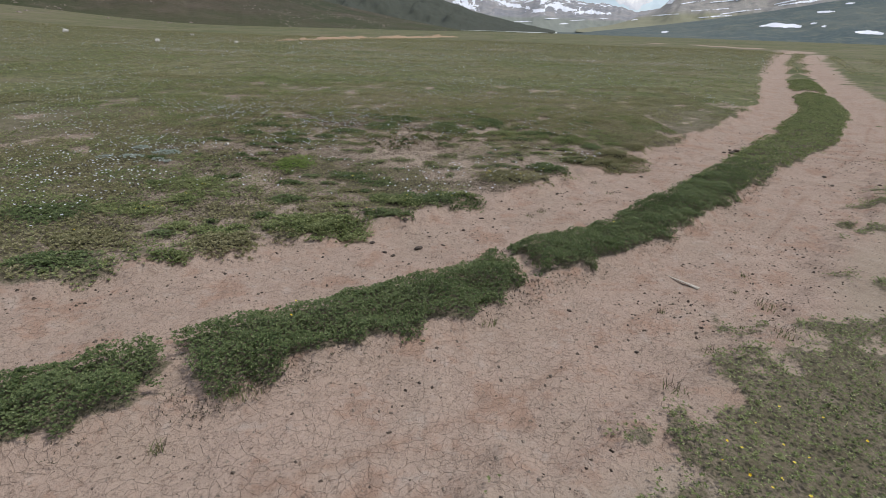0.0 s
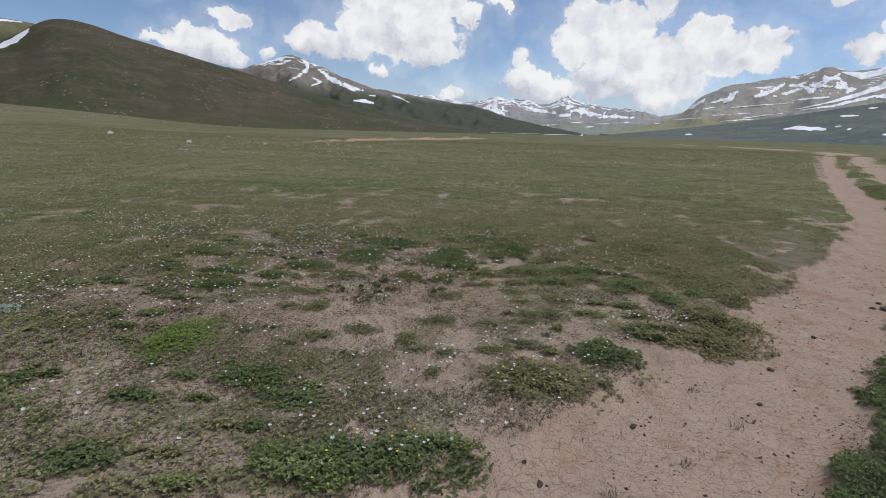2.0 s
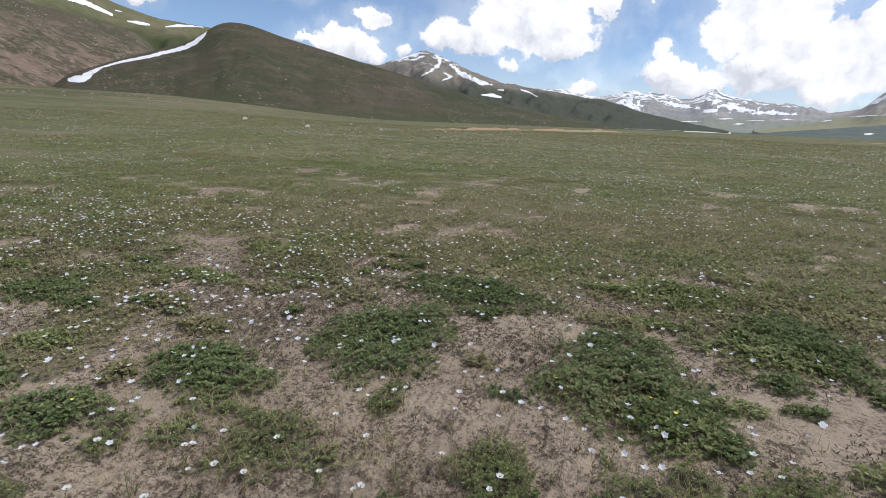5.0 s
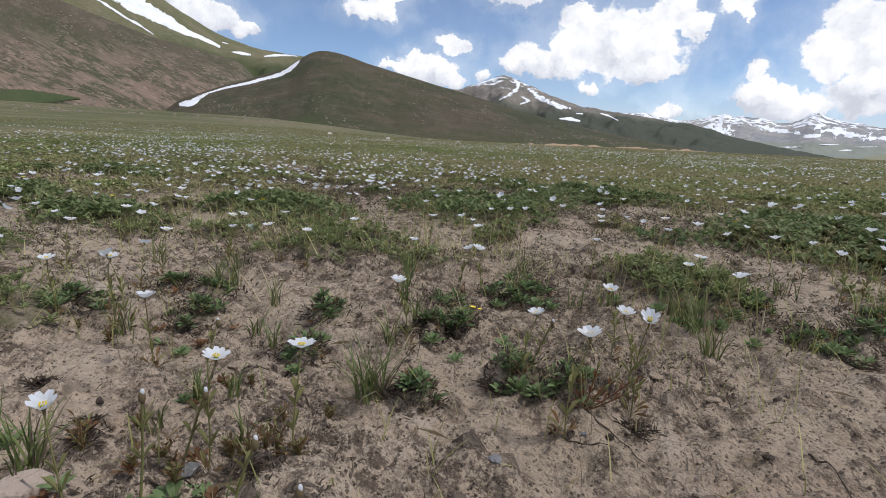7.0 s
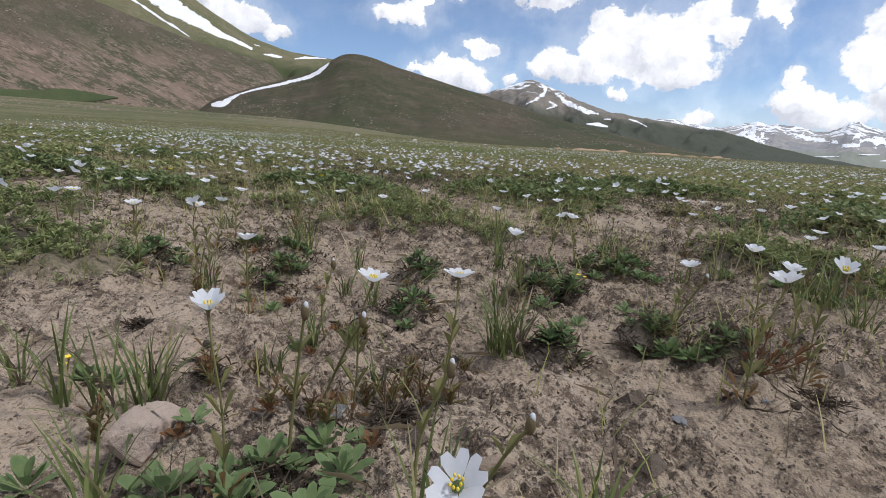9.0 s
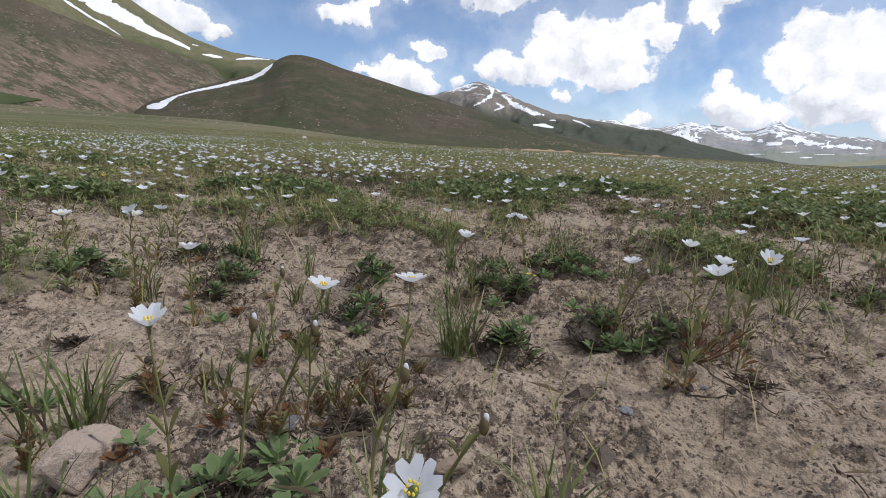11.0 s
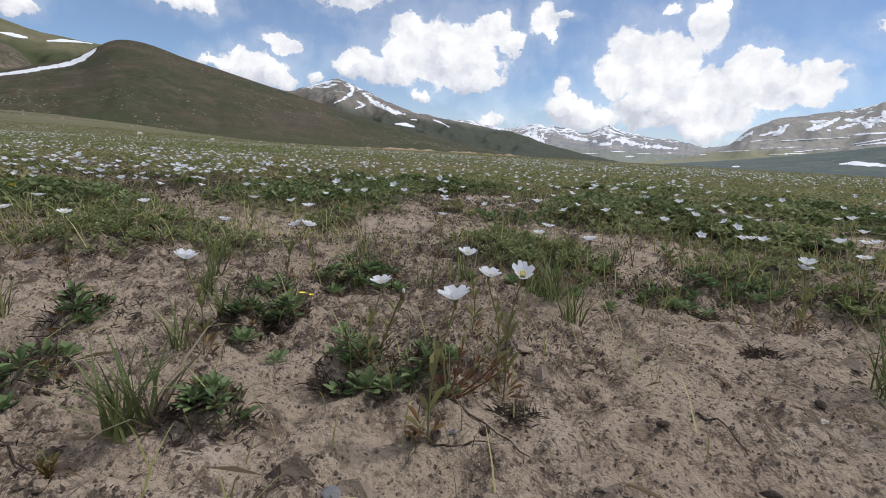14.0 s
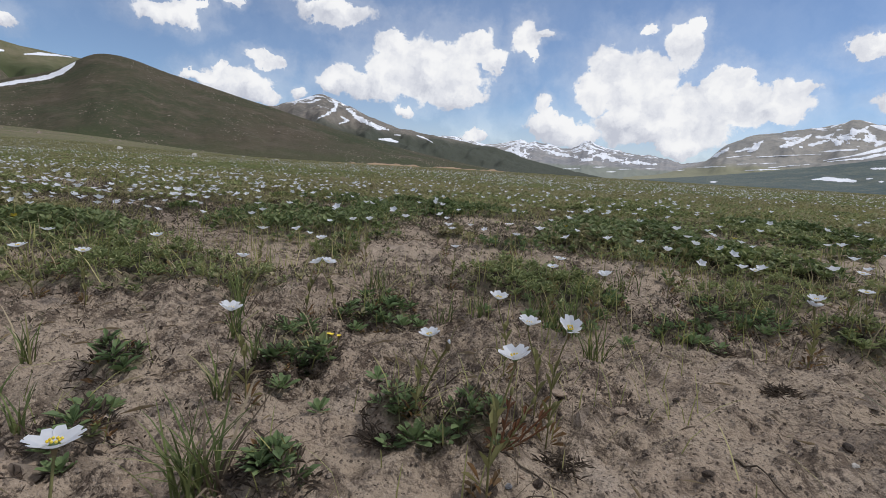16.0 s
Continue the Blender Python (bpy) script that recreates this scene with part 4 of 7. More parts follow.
for p, q, w in (((-23.5, 2.0), (-26.6, 2.25), 0.06), ((-26.1, 1.78), (-29.2, 2.25), 0.07), ((-24.0, 1.42), (-27.0, 1.68), 0.06), ((-29.8, 3.38), (-32.4, 3.66), 0.08), ((-25.0, 2.75), (-29.9, 3.2), 0.06),
                ((-17.6, 0.95), (-18.9, 1.2), 0.05), ((-20.0, 1.5), (-22.5, 1.75), 0.05), ((-22.5, 2.6), (-24.5, 2.9), 0.05)):
    snow_patch(right, [(*p, w * 0.5), ((p[0] + q[0]) / 2, (p[1] + q[1]) / 2 + 0.02, w), (*q, w * 0.6)], "thin level snow streak on the pale slope", 6.0, 1.0, 0.6)
# the foothill
snow_patch(dark, [(-29.5, 0.88, 0.06), (-30.4, 1.0, 0.17), (-31.4, 1.0, 0.2), (-32.6, 0.92, 0.10)], "white snow patch on the dark foothill", 4.0, 0.45, 0.5)
snow_patch(dark, [(-36.6, 0.62, 0.08), (-37.4, 0.62, 0.14), (-38.4, 0.55, 0.08)], "white snow patch on the dark foothill", 4.0, 0.4, 0.5)
for a, e, w in ((-34.1, 2.1, 0.6), (-35.6, 2.75, 0.3), (-33.5, 1.2, 0.2), (-34.3, 1.0, 0.15), (-21.6, 0.17, 0.3)):
    snow_patch(dark, [(a + w, e - 0.03, 0.05), (a, e, 0.10), (a - w, e + 0.03, 0.05)], "small snow patch on the dark foothill", 4.0, 0.5, 0.4)
tagged(patch_on(stony, [(72, 1.75, 0.35), (68.4, 1.7, 0.45), (64.8, 1.95, 0.6), (61.4, 2.15, 0.12)], "grassy_hollow", MAT_SWALE, 0.25, 2.0, 0.06, 4, 1.5), "fresh green grassy hollow at the foot of the stony hill", "turf")


# ---- plants ----
RNG = np.random.default_rng(7)
MAT_RUST = leafy("rust_leaves", (0.13, 0.085, 0.048), (0.26, 0.145, 0.070), (0.25, 0.235, 0.10), 0.65)
MAT_TUFT = leafy("tuft_grass", (0.075, 0.105, 0.036), (0.150, 0.190, 0.062), (0.32, 0.29, 0.14), 0.5)
# old stems, darkened further to stand for shade between the leaves
MAT_MOUND = stone_mat("shaded_old_stems", (0.055, 0.050, 0.030), (0.085, 0.072, 0.047), (0.04, 0.036, 0.024))
LEAF4 = (np.array([(0, 0, 0), (-0.5, 0.5, 0.10), (0, 1, 0.02), (0.5, 0.5, 0.10)]), np.array([(0, 2, 1), (0, 3, 2)]))
LEAF7 = (np.array([(0, 0, 0), (-0.34, 0.4, 0.10), (-0.46, 0.72, 0.10), (0, 1.0, -0.04), (0.46, 0.72, 0.10), (0.34, 0.4, 0.10), (0, 0.55, -0.02)]),
         np.array([(0, 6, 1), (1, 6, 2), (2, 6, 3), (3, 6, 4), (4, 6, 5), (5, 6, 0)]))
STAR5 = (np.array([(0, 0, 0)] + [(r * math.sin(math.tau * k / 10), r * math.cos(math.tau * k / 10), 0.55 if r > 0.7 else 0.42)
                                 for k in range(10) for r in ((1.0, 0.66)[k % 2],)]), np.array([(0, 1 + (k + 1) % 10, 1 + k) for k in range(10)]))
HEX = (np.array([(0.9 * math.sin(math.tau * k / 6), 0.9 * math.cos(math.tau * k / 6), 0.1 * (k % 2)) for k in range(6)]), np.array([(0, 2, 1), (0, 3, 2), (0, 4, 3), (0, 5, 4)]))
LUMP = (np.array([(0.5, -0.3, -0.12), (0.42, 0.38, -0.12), (-0.5, 0.3, -0.12), (-0.4, -0.42, -0.12), (0.16, 0.05, 0.34), (-0.2, -0.06, 0.27)]),
        np.array([(0, 1, 4), (1, 2, 5), (1, 5, 4), (2, 3, 5), (3, 0, 4), (3, 4, 5)]))


def many(shape, pos, az, pitch, length, width):
    """Copies of a small shape as one set of arrays: at places, with heading, rise, length and width."""
    t, f = shape
    n = len(pos)
    ca, sa, cp, sp = np.cos(az), np.sin(az), np.cos(pitch), np.sin(pitch)
    d = np.stack([ca * cp, sa * cp, sp], 1)
    c = np.stack([-sa, ca, 0 * sa], 1)
    up = np.cross(d, c)
    length, width = np.broadcast_to(length, n), np.broadcast_to(width, n)
    v = pos[:, None] + t[None, :, 0, None] * (c * width[:, None])[:, None] + t[None, :, 1, None] * (d * length[:, None])[:, None] + t[None, :, 2, None] * (up * length[:, None])[:, None]
    faces = f[None] + (np.arange(n) * len(t))[:, None, None]
    return v.reshape(-1, 3), faces.reshape(-1, f.shape[1])


def join(sets):
    vs, fs, k = [], [], 0
    for v, f in sets:
        vs.append(v), fs.append(f + k)
        k += len(v)
    return np.concatenate(vs), np.concatenate(fs)


def stuff(name, sets, mat, label, category, smooth=False):
    v, f = join(sets) if isinstance(sets, list) else sets
    return tagged(new(name, mesh_of(name, v, f, mat, smooth)), label, category, kind="stuff")


def spread(n, x0, x1, y0, y1):
    return RNG.uniform(x0, x1, n), RNG.uniform(y0, y1, n)


def sprigs(x, y, z, leaf, spread_r, count=5, shape=LEAF4, ratio=0.55, lo=5, hi=50):
    """Small leaf whorls at places."""
    n = len(x)
    az = (RNG.uniform(0, math.tau, n)[:, None] + np.arange(count) * math.tau / count + RNG.normal(0, 0.25, (n, count))).ravel()
    pos = np.repeat(np.stack([x, y, z], 1), count, 0)
    pos[:, 2] += RNG.uniform(-0.2, 0.35, len(pos)) * np.repeat(np.broadcast_to(leaf, n), count)
    ln = np.repeat(np.broadcast_to(leaf, n), count) * RNG.uniform(0.7, 1.25, len(pos))
    return many(shape, pos, az, np.radians(RNG.uniform(lo, hi, len(pos))), ln, ln * ratio)


def blades(x, y, z, height, width, lean=0.35, curl=0.6):
    """Grass blades as tapering bent strips."""
    n = len(x)
    az = RNG.uniform(0, math.tau, n)
    h = np.broadcast_to(height, n) * RNG.uniform(0.6, 1.25, n)
    out = np.abs(RNG.normal(0, lean, n))
    cv = RNG.uniform(0, curl, n)
    w = np.broadcast_to(width, n) * RNG.uniform(0.7, 1.2, n)
    side = np.stack([-np.sin(az), np.cos(az), 0 * az], 1)
    fwd = np.stack([np.cos(az), np.sin(az), 0 * az], 1)
    base = np.stack([x, y, z], 1)
    rows = []
    for s, k in ((0, 1.0), (0.45, 0.85), (0.8, 0.5)):
        p = base + fwd * (h * (out * s + cv * s * s))[:, None] + np.array([0, 0, 1.0]) * (h * (s - 0.35 * (cv + out) * s * s))[:, None]
        rows += [p - side * (w * k / 2)[:, None], p + side * (w * k / 2)[:, None]]
    tip = base + fwd * (h * (out + cv))[:, None] + np.array([0, 0, 1.0]) * (h * (1 - 0.35 * (cv + out)))[:, None]
    v = np.stack(rows + [tip], 1)
    f = np.array([(0, 1, 3), (0, 3, 2), (2, 3, 5), (2, 5, 4), (4, 5, 6)])
    return v.reshape(-1, 3), (f[None] + (np.arange(n) * 7)[:, None, None]).reshape(-1, 3)


def ground_at(x, y):
    return lie(np.asarray(x, float), np.asarray(y, float))


# cushions of small-leaved plants, one thing each
for cx, cy, ax, ay in MATS:
    dist = math.hypot(cx + 0.4, cy - 5.8)
    leaf = 0.0105 if dist < 0.6 else 0.0135 if dist < 1.6 else 0.0145
    n = int(math.pi * ax * ay * (5600 if dist < 1.6 else 6000)) + 12
    x, y = spread(int(n * 1.9), cx - ax * 1.15, cx + ax * 1.15, cy - ay * 1.15, cy + ay * 1.15)
    d = np.hypot((x - cx) / ax, (y - cy) / ay) + 0.30 * min(1.0, min(ax, ay) / 0.06) * fbm(x, y, 0.11, 3, 11)
    keep = d < RNG.uniform(0.5, 1.15, len(d))
    x, y, d = x[keep], y[keep], d[keep]
    dome = min(0.042 if dist < 1.25 else 0.065, 0.014 + 0.13 * min(ax, ay), 0.30 * min(ax, ay) + 0.001 if dist < 1.25 else 1.0) * np.sqrt(np.clip(1.1 - d * d, 0.02, 1)) * (0.75 + 0.35 * fbm(x, y, 0.07, 2, 91))
    z = ground_at(x, y) + dome * RNG.uniform(0.35, 1.0, len(x))
    if dist < 1.25:
        small = min(ax, ay) < 0.045
        pick = RNG.random(len(x)) < (0.45 if small else 0.72)
        pick[0] = True
        x, y, z = x[pick], y[pick], z[pick]
        size = RNG.uniform(0.0068, 0.0115, len(x)) * (1.22 if small else 1.0)
        v, f = join([sprigs(x, y, z, size, 0, 8, LEAF7, 0.38, 12, 46), sprigs(x, y, z + 0.002, size * 0.66, 0, 5, LEAF7, 0.40, 45, 75)])
    else:
        v, f = sprigs(x, y, z, leaf, 0.01, 5, LEAF4, 0.66)
    big = ax * ay > 0.03
    root = new("cushion_plant")
    part("foliage", mesh_of("foliage", v, f, MAT_FRESH if (cx, cy) == (-1.57, 5.00) else (MAT_ROS if min(ax, ay) < 0.045 else MAT_CUSHION) if dist < 1.25 else MAT_STRIP if (cx * 11 + cy * 5) % 1 < 0.35 else MAT_LEAF if (cx * 7 + cy * 3) % 1 < 0.7 else MAT_MEADOW, False), root)["kind"] = "stuff"
    # a mound of stems fills the cushion, its near-black colour deepening the gaps
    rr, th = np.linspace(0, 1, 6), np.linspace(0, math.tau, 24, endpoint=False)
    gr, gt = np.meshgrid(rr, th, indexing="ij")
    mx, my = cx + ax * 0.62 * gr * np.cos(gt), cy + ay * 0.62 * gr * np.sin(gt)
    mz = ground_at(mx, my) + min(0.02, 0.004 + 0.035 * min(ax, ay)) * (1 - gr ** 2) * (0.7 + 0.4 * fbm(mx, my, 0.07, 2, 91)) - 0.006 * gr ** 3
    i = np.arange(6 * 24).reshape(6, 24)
    part("mound", mesh_of("mound", np.stack([mx, my, mz], -1).reshape(-1, 3), np.stack([i[:-1], i[1:], np.roll(i[1:], -1, 1), np.roll(i[:-1], -1, 1)], -1).reshape(-1, 4), MAT_MOUND), root, "earthy mound of old stems, coloured dark for the shade under leaves")
    tagged(root, "broad dark green cushion of small-leaved plants on bare earth" if big else "small green cushion plant on pale bare earth", "plant", "cushion plants on the meadow")

# the strip between the ruts and the verge
def on_strip(n, run0, run1, half):
    seg = np.hypot(*np.diff(TRACK, axis=0).T)
    cum = np.concatenate([[0], np.cumsum(seg)])
    run = RNG.uniform(run0, run1, n)
    px, py = np.interp(run, cum, TRACK[:, 0]), np.interp(run, cum, TRACK[:, 1])
    qx, qy = np.interp(run + 0.05, cum, TRACK[:, 0]), np.interp(run + 0.05, cum, TRACK[:, 1])
    off = RNG.uniform(-half, half, n)
    ln = np.hypot(qx - px, qy - py) + 1e-9
    return px - (qy - py) / ln * off, py + (qx - px) / ln * off


sets = []
for n, r0, r1, leaf in ((110000, 4.0, 16.0, 0.0105), (28000, 13.0, 30.0, 0.021)):
    x, y = on_strip(n, r0, r1, 0.36 if r0 < 10 else 0.6)
    c, thick, s = cover(x, y)
    k = (thick > RNG.uniform(0.25, 0.8, n)) & (np.abs(s) < 0.7) & (RNG.random(n) < (sstep(16.0 - across(x, y)[1], 0.0, 3.0) if r0 < 10 else sstep(across(x, y)[1], 13.0, 16.0)))
    x, y, s = x[k], y[k], s[k]
    hump = 0.088 * np.sqrt(np.clip(1 - (s / (0.3 if r0 < 10 else 0.5)) ** 2, 0.05, 1)) * (0.8 + 0.5 * fbm(x, y, 0.16, 3, 92))
    sets.append(sprigs(x, y, ground_at(x, y) + hump * (1.0 if r0 < 10 else 0.7) * RNG.uniform(0.3, 1, len(x)), leaf, 0, 5, LEAF4, 0.6))
stuff("far_strip_plants", sets.pop(), MAT_LEAF, "green low plants on the strip further along the track", "plants")
stuff("strip_plants", sets, MAT_STRIP, "dense dark green low plants on the strip between wheel ruts", "plants")
x, y = on_strip(20000, 4.0, 15.0, 0.48)
c, thick, s = cover(x, y)
k = (np.abs(s) > 0.17 + 0.07 * fbm(x, y, 0.2, 3, 45)) & (fbm(x, y, 0.3, 4, 46) > RNG.uniform(-0.4, 0.7, len(x)) + 1.6 * sstep(np.abs(s), 0.24, 0.46)) & (thick < 0.85)
x, y = x[k], y[k]
stuff("strip_fringe", sprigs(x, y, ground_at(x, y) + RNG.uniform(0, 0.03, len(x)), 0.013, 0, 3, LEAF4, 0.34, 5, 70), MAT_WITHER, "withered grey-brown fringe on the strip's crumbling bank", "plants")
x, y = spread(120000, -0.6, 6.2, -0.6, 6.6)
c, thick, s = cover(x, y)
edge_of = np.minimum(np.minimum(x + 0.6, 6.2 - x), np.minimum(y + 0.6, 6.6 - y))
k = (c > RNG.uniform(0.2, 0.75, len(x))) & (s < -1.0) & (sstep(-s, 2.0, 3.8) + 1 - sstep(edge_of, 0.0, 1.2) < RNG.random(len(x)))
x, y = x[k], y[k]
hump = 0.035 * (0.8 + 0.6 * fbm(x, y, 0.2, 3, 93))
stuff("verge_plants", sprigs(x, y, ground_at(x, y) + hump * RNG.uniform(0.1, 1, len(x)), 0.0105, 0, 5, LEAF4, 0.55),
      MAT_VERGE, "patchy green low plants along the track's verge", "plants")
# loose growth in the bare belt
x, y = spread(145000, -5.4, 3.4, 2.4, 9.8)
c, thick, s = cover(x, y)
thin = sstep(x, -5.4, -3.4) * sstep(9.8 - y, 0.0, 1.6)
k = (c > RNG.uniform(0.12, 0.9, len(x))) & (s > 1.05) & (thick < 0.6) & (RNG.random(len(x)) < 0.25 + 0.75 * thin)
x, y = x[k], y[k]
near = np.hypot(x + 0.4, y - 5.8)
lush = fbm(x, y, 0.5, 3, 25) + RNG.normal(0, 0.25, len(x)) > 0.25
leafs = np.where(near < 1.0, 0.009, np.where(near < 1.8, 0.012, 0.016))
for name, mat, k, label in (("low_plants", MAT_LEAF, lush, "green low plants in patches on the earth"), ("meadow_plants", MAT_MEADOW, ~lush, "olive green low plants scattered over the earth")):
    stuff(name, sprigs(x[k], y[k], ground_at(x[k], y[k]) + RNG.uniform(0, 0.018, k.sum()), leafs[k], 0, 4, LEAF4, 0.66), mat, label, "plants")
x, y = spread(140000, -3.6, 2.6, 3.0, 8.6)
c, thick, s = cover(x, y)
k = (fbm(x, y, 0.45, 5, 27, 0.62) > RNG.uniform(-0.32, 0.5, len(x))) & (s > 1.2) & (thick < 0.5) & (np.hypot(x + 0.42, y - 5.98) > 0.5)
x, y = x[k], y[k]
fine_leaf = np.where(np.hypot(x + 0.4, y - 5.8) < 1.3, 0.0085, 0.0135)
stuff("withered_plants", sprigs(x, y, ground_at(x, y) + RNG.uniform(0, 0.010, len(x)), fine_leaf, 0, 3, LEAF4, 0.36), MAT_WITHER, "withered grey-brown low plants between the cushions", "plants")
sets = []
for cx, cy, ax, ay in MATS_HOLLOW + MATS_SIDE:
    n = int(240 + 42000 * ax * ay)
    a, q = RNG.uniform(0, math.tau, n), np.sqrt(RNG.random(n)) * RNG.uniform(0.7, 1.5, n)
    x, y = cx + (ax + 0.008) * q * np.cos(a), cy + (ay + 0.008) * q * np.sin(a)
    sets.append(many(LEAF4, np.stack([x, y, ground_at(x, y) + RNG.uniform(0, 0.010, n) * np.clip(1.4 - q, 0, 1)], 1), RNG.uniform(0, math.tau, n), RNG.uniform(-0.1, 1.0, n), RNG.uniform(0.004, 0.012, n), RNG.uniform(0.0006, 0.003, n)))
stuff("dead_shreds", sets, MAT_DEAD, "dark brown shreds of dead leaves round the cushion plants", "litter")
sets = []
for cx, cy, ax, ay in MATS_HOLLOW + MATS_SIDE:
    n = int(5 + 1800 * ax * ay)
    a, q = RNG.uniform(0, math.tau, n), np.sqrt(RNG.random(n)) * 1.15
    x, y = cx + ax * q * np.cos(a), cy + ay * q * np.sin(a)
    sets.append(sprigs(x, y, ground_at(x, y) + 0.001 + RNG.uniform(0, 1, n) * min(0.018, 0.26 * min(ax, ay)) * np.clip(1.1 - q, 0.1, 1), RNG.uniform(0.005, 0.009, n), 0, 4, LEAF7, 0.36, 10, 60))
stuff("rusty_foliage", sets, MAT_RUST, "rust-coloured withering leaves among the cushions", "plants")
# closed turf further out
sets, dull = [], []
for n, x0, x1, y0, y1, leaf, cnt in ((66000, -8.0, 6.0, 8.0, 13.5, 0.023, 3), (26000, -15.0, 11.0, 12.5, 23.0, 0.042, 3), (20000, -8.5, -3.6, 3.0, 8.6, 0.022, 3)):
    x, y = spread(n, x0, x1, y0, y1)
    c, thick, s = cover(x, y)
    clump = sstep(fbm(x, y, 0.45, 5, 28, 0.62), -0.35, 0.25)
    k = (c * (0.30 + 0.75 * clump) > RNG.uniform(0.25, 0.8, n)) & (np.abs(np.degrees(np.arctan2(x, y))) < 66)
    x, y, clump = x[k], y[k], clump[k]
    fresh = fbm(x, y, 1.1, 4, 29) + RNG.normal(0, 0.3, len(x)) > 0.1
    for pick, pile in ((fresh, sets), (~fresh, dull)):
        pile.append(sprigs(x[pick], y[pick], ground_at(x[pick], y[pick]) + (0.006 + 0.024 * clump[pick]) * RNG.uniform(0, 1, pick.sum()), leaf, 0, cnt, LEAF4, 0.62, 5, 40))
stuff("meadow_turf", sets, MAT_LEAF, "fresh green turf in clumps over the meadow", "plants")
stuff("dull_turf", dull, MAT_MEADOW, "olive and dry turf of low meadow plants", "plants")
x, y = spread(26000, -45.0, 30.0, 21.0, 55.0)
c, thick, s = cover(x, y)
k = (c > 0.5) & (np.degrees(np.arctan2(-x, y)) < 62) & (np.degrees(np.arctan2(-x, y)) > -45)
x, y = x[k], y[k]
stuff("distant_turf", sprigs(x, y, ground_at(x, y) + RNG.uniform(0, 0.02, len(x)), 0.075 + 0.0015 * (y - 20), 0, 3, LEAF4, 0.5, 5, 40),
      MAT_MEADOW, "distant olive green turf on the plain", "plants")

# grass
sets = []
for n, x0, x1, y0, y1, h, w, lim in ((9000, -1.6, 0.9, 5.9, 7.2, 0.034, 0.0010, 0.05), (17000, -3.4, 2.4, 6.35, 8.6, 0.050, 0.0014, 0.06), (22000, -5.0, 4.0, 8.0, 11.0, 0.05, 0.0024, 0.3),
                                     (26000, -12.0, 9.0, 9.5, 18.0, 0.05, 0.003, 0.5), (5000, -4, 6, 0.5, 6, 0.035, 0.0022, 0.6)):
    x, y = spread(n, x0, x1, y0, y1)
    c, thick, s = cover(x, y)
    k = c * (0.6 + 0.6 * sstep(fbm(x, y, 0.45, 5, 28, 0.62), -0.35, 0.25)) + 0.35 * fbm(x, y, 0.3, 3, 95) > lim + RNG.uniform(0, 0.3, n)
    sets.append(blades(x[k], y[k], ground_at(x[k], y[k]), h, w, 0.45, 0.5))
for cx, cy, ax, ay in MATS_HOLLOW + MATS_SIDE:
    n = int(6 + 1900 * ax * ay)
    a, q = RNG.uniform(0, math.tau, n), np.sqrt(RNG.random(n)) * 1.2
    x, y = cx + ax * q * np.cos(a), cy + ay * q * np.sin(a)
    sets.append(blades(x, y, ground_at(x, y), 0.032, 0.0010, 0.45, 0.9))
stuff("meadow_grass", sets, MAT_GRASS, "thin sparse green grass blades over the meadow", "grass")
x, y = spread(30000, -4.0, 3.0, 6.2, 11.0)
c, thick, s = cover(x, y)
k = c > 0.15
stuff("dry_grass", blades(x[k], y[k], ground_at(x[k], y[k]), 0.05, 0.0013, 0.5, 0.7), MAT_STRAW, "thin straw-coloured dry grass over the meadow", "grass")
# dry litter and dark crumbs between the plants
x, y = spread(30000, -2.6, 1.8, 5.2, 8.6)
c, thick, s = cover(x, y)
k = (fbm(x, y, 0.2, 3, 97) + 0.9 * c > RNG.uniform(-0.1, 0.9, len(x))) & (s > 1.1)
x, y = x[k], y[k]
n = len(x)
sets = [many(LEAF4, np.stack([x, y, ground_at(x, y) + 0.002], 1), RNG.uniform(0, math.tau, n), RNG.uniform(-0.1, 0.7, n), RNG.uniform(0.005, 0.014, n), RNG.uniform(0.0012, 0.0035, n))]
stuff("dry_litter", sets, MAT_DRY, "dry brown leaf litter on the earth", "litter")
x, y = spread(1100, -1.3, 0.6, 5.7, 7.0)
n = len(x)
stuff("straws", many(LEAF4, np.stack([x, y, ground_at(x, y) + 0.0025], 1), RNG.uniform(0, math.tau, n), RNG.normal(0.03, 0.10, n), RNG.uniform(0.008, 0.03, n), RNG.uniform(0.0005, 0.0009, n)),
      MAT_STRAW, "pale dry straws lying on the earth", "straw")
x, y = spread(27000, -1.6, 0.7, 5.5, 7.0)
k = (fbm(x, y, 0.12, 5, 71, 0.62) + 0.35 * sstep(-x, 0.5, 0.8) > RNG.uniform(-0.05, 0.5, len(x)))
x, y = x[k], y[k]
n = len(x)
stuff("dead_moss", many(LEAF4, np.stack([x, y, ground_at(x, y)], 1), RNG.uniform(0, math.tau, n), RNG.uniform(0.0, 1.2, n), RNG.uniform(0.003, 0.009, n), RNG.uniform(0.0008, 0.003, n)),
      MAT_DEAD, "blackish brown dead moss crusting the earth", "moss")
for name, mat, count, label in (("soil_grains", MAT_CRUMB, 34000, "fine brown grains of loose soil"), ("dark_grains", MAT_CRUST, 26000, "fine dark grains of loose soil")):
    x, y = spread(count, -0.95, 0.2, 5.8, 6.5)
    q = 0.0008 + 0.0030 * RNG.random(count) ** 3
    clear = cover(x, y)[0] < RNG.uniform(0.3, 0.9, count)
    x, y, q = x[clear], y[clear], q[clear]
    stuff(name, many(LUMP, np.stack([x, y, ground_at(x, y)], 1), RNG.uniform(0, math.tau, len(x)), RNG.uniform(-0.3, 0.3, len(x)), q, q * RNG.uniform(0.6, 1.1, len(x))), mat, label, "soil")
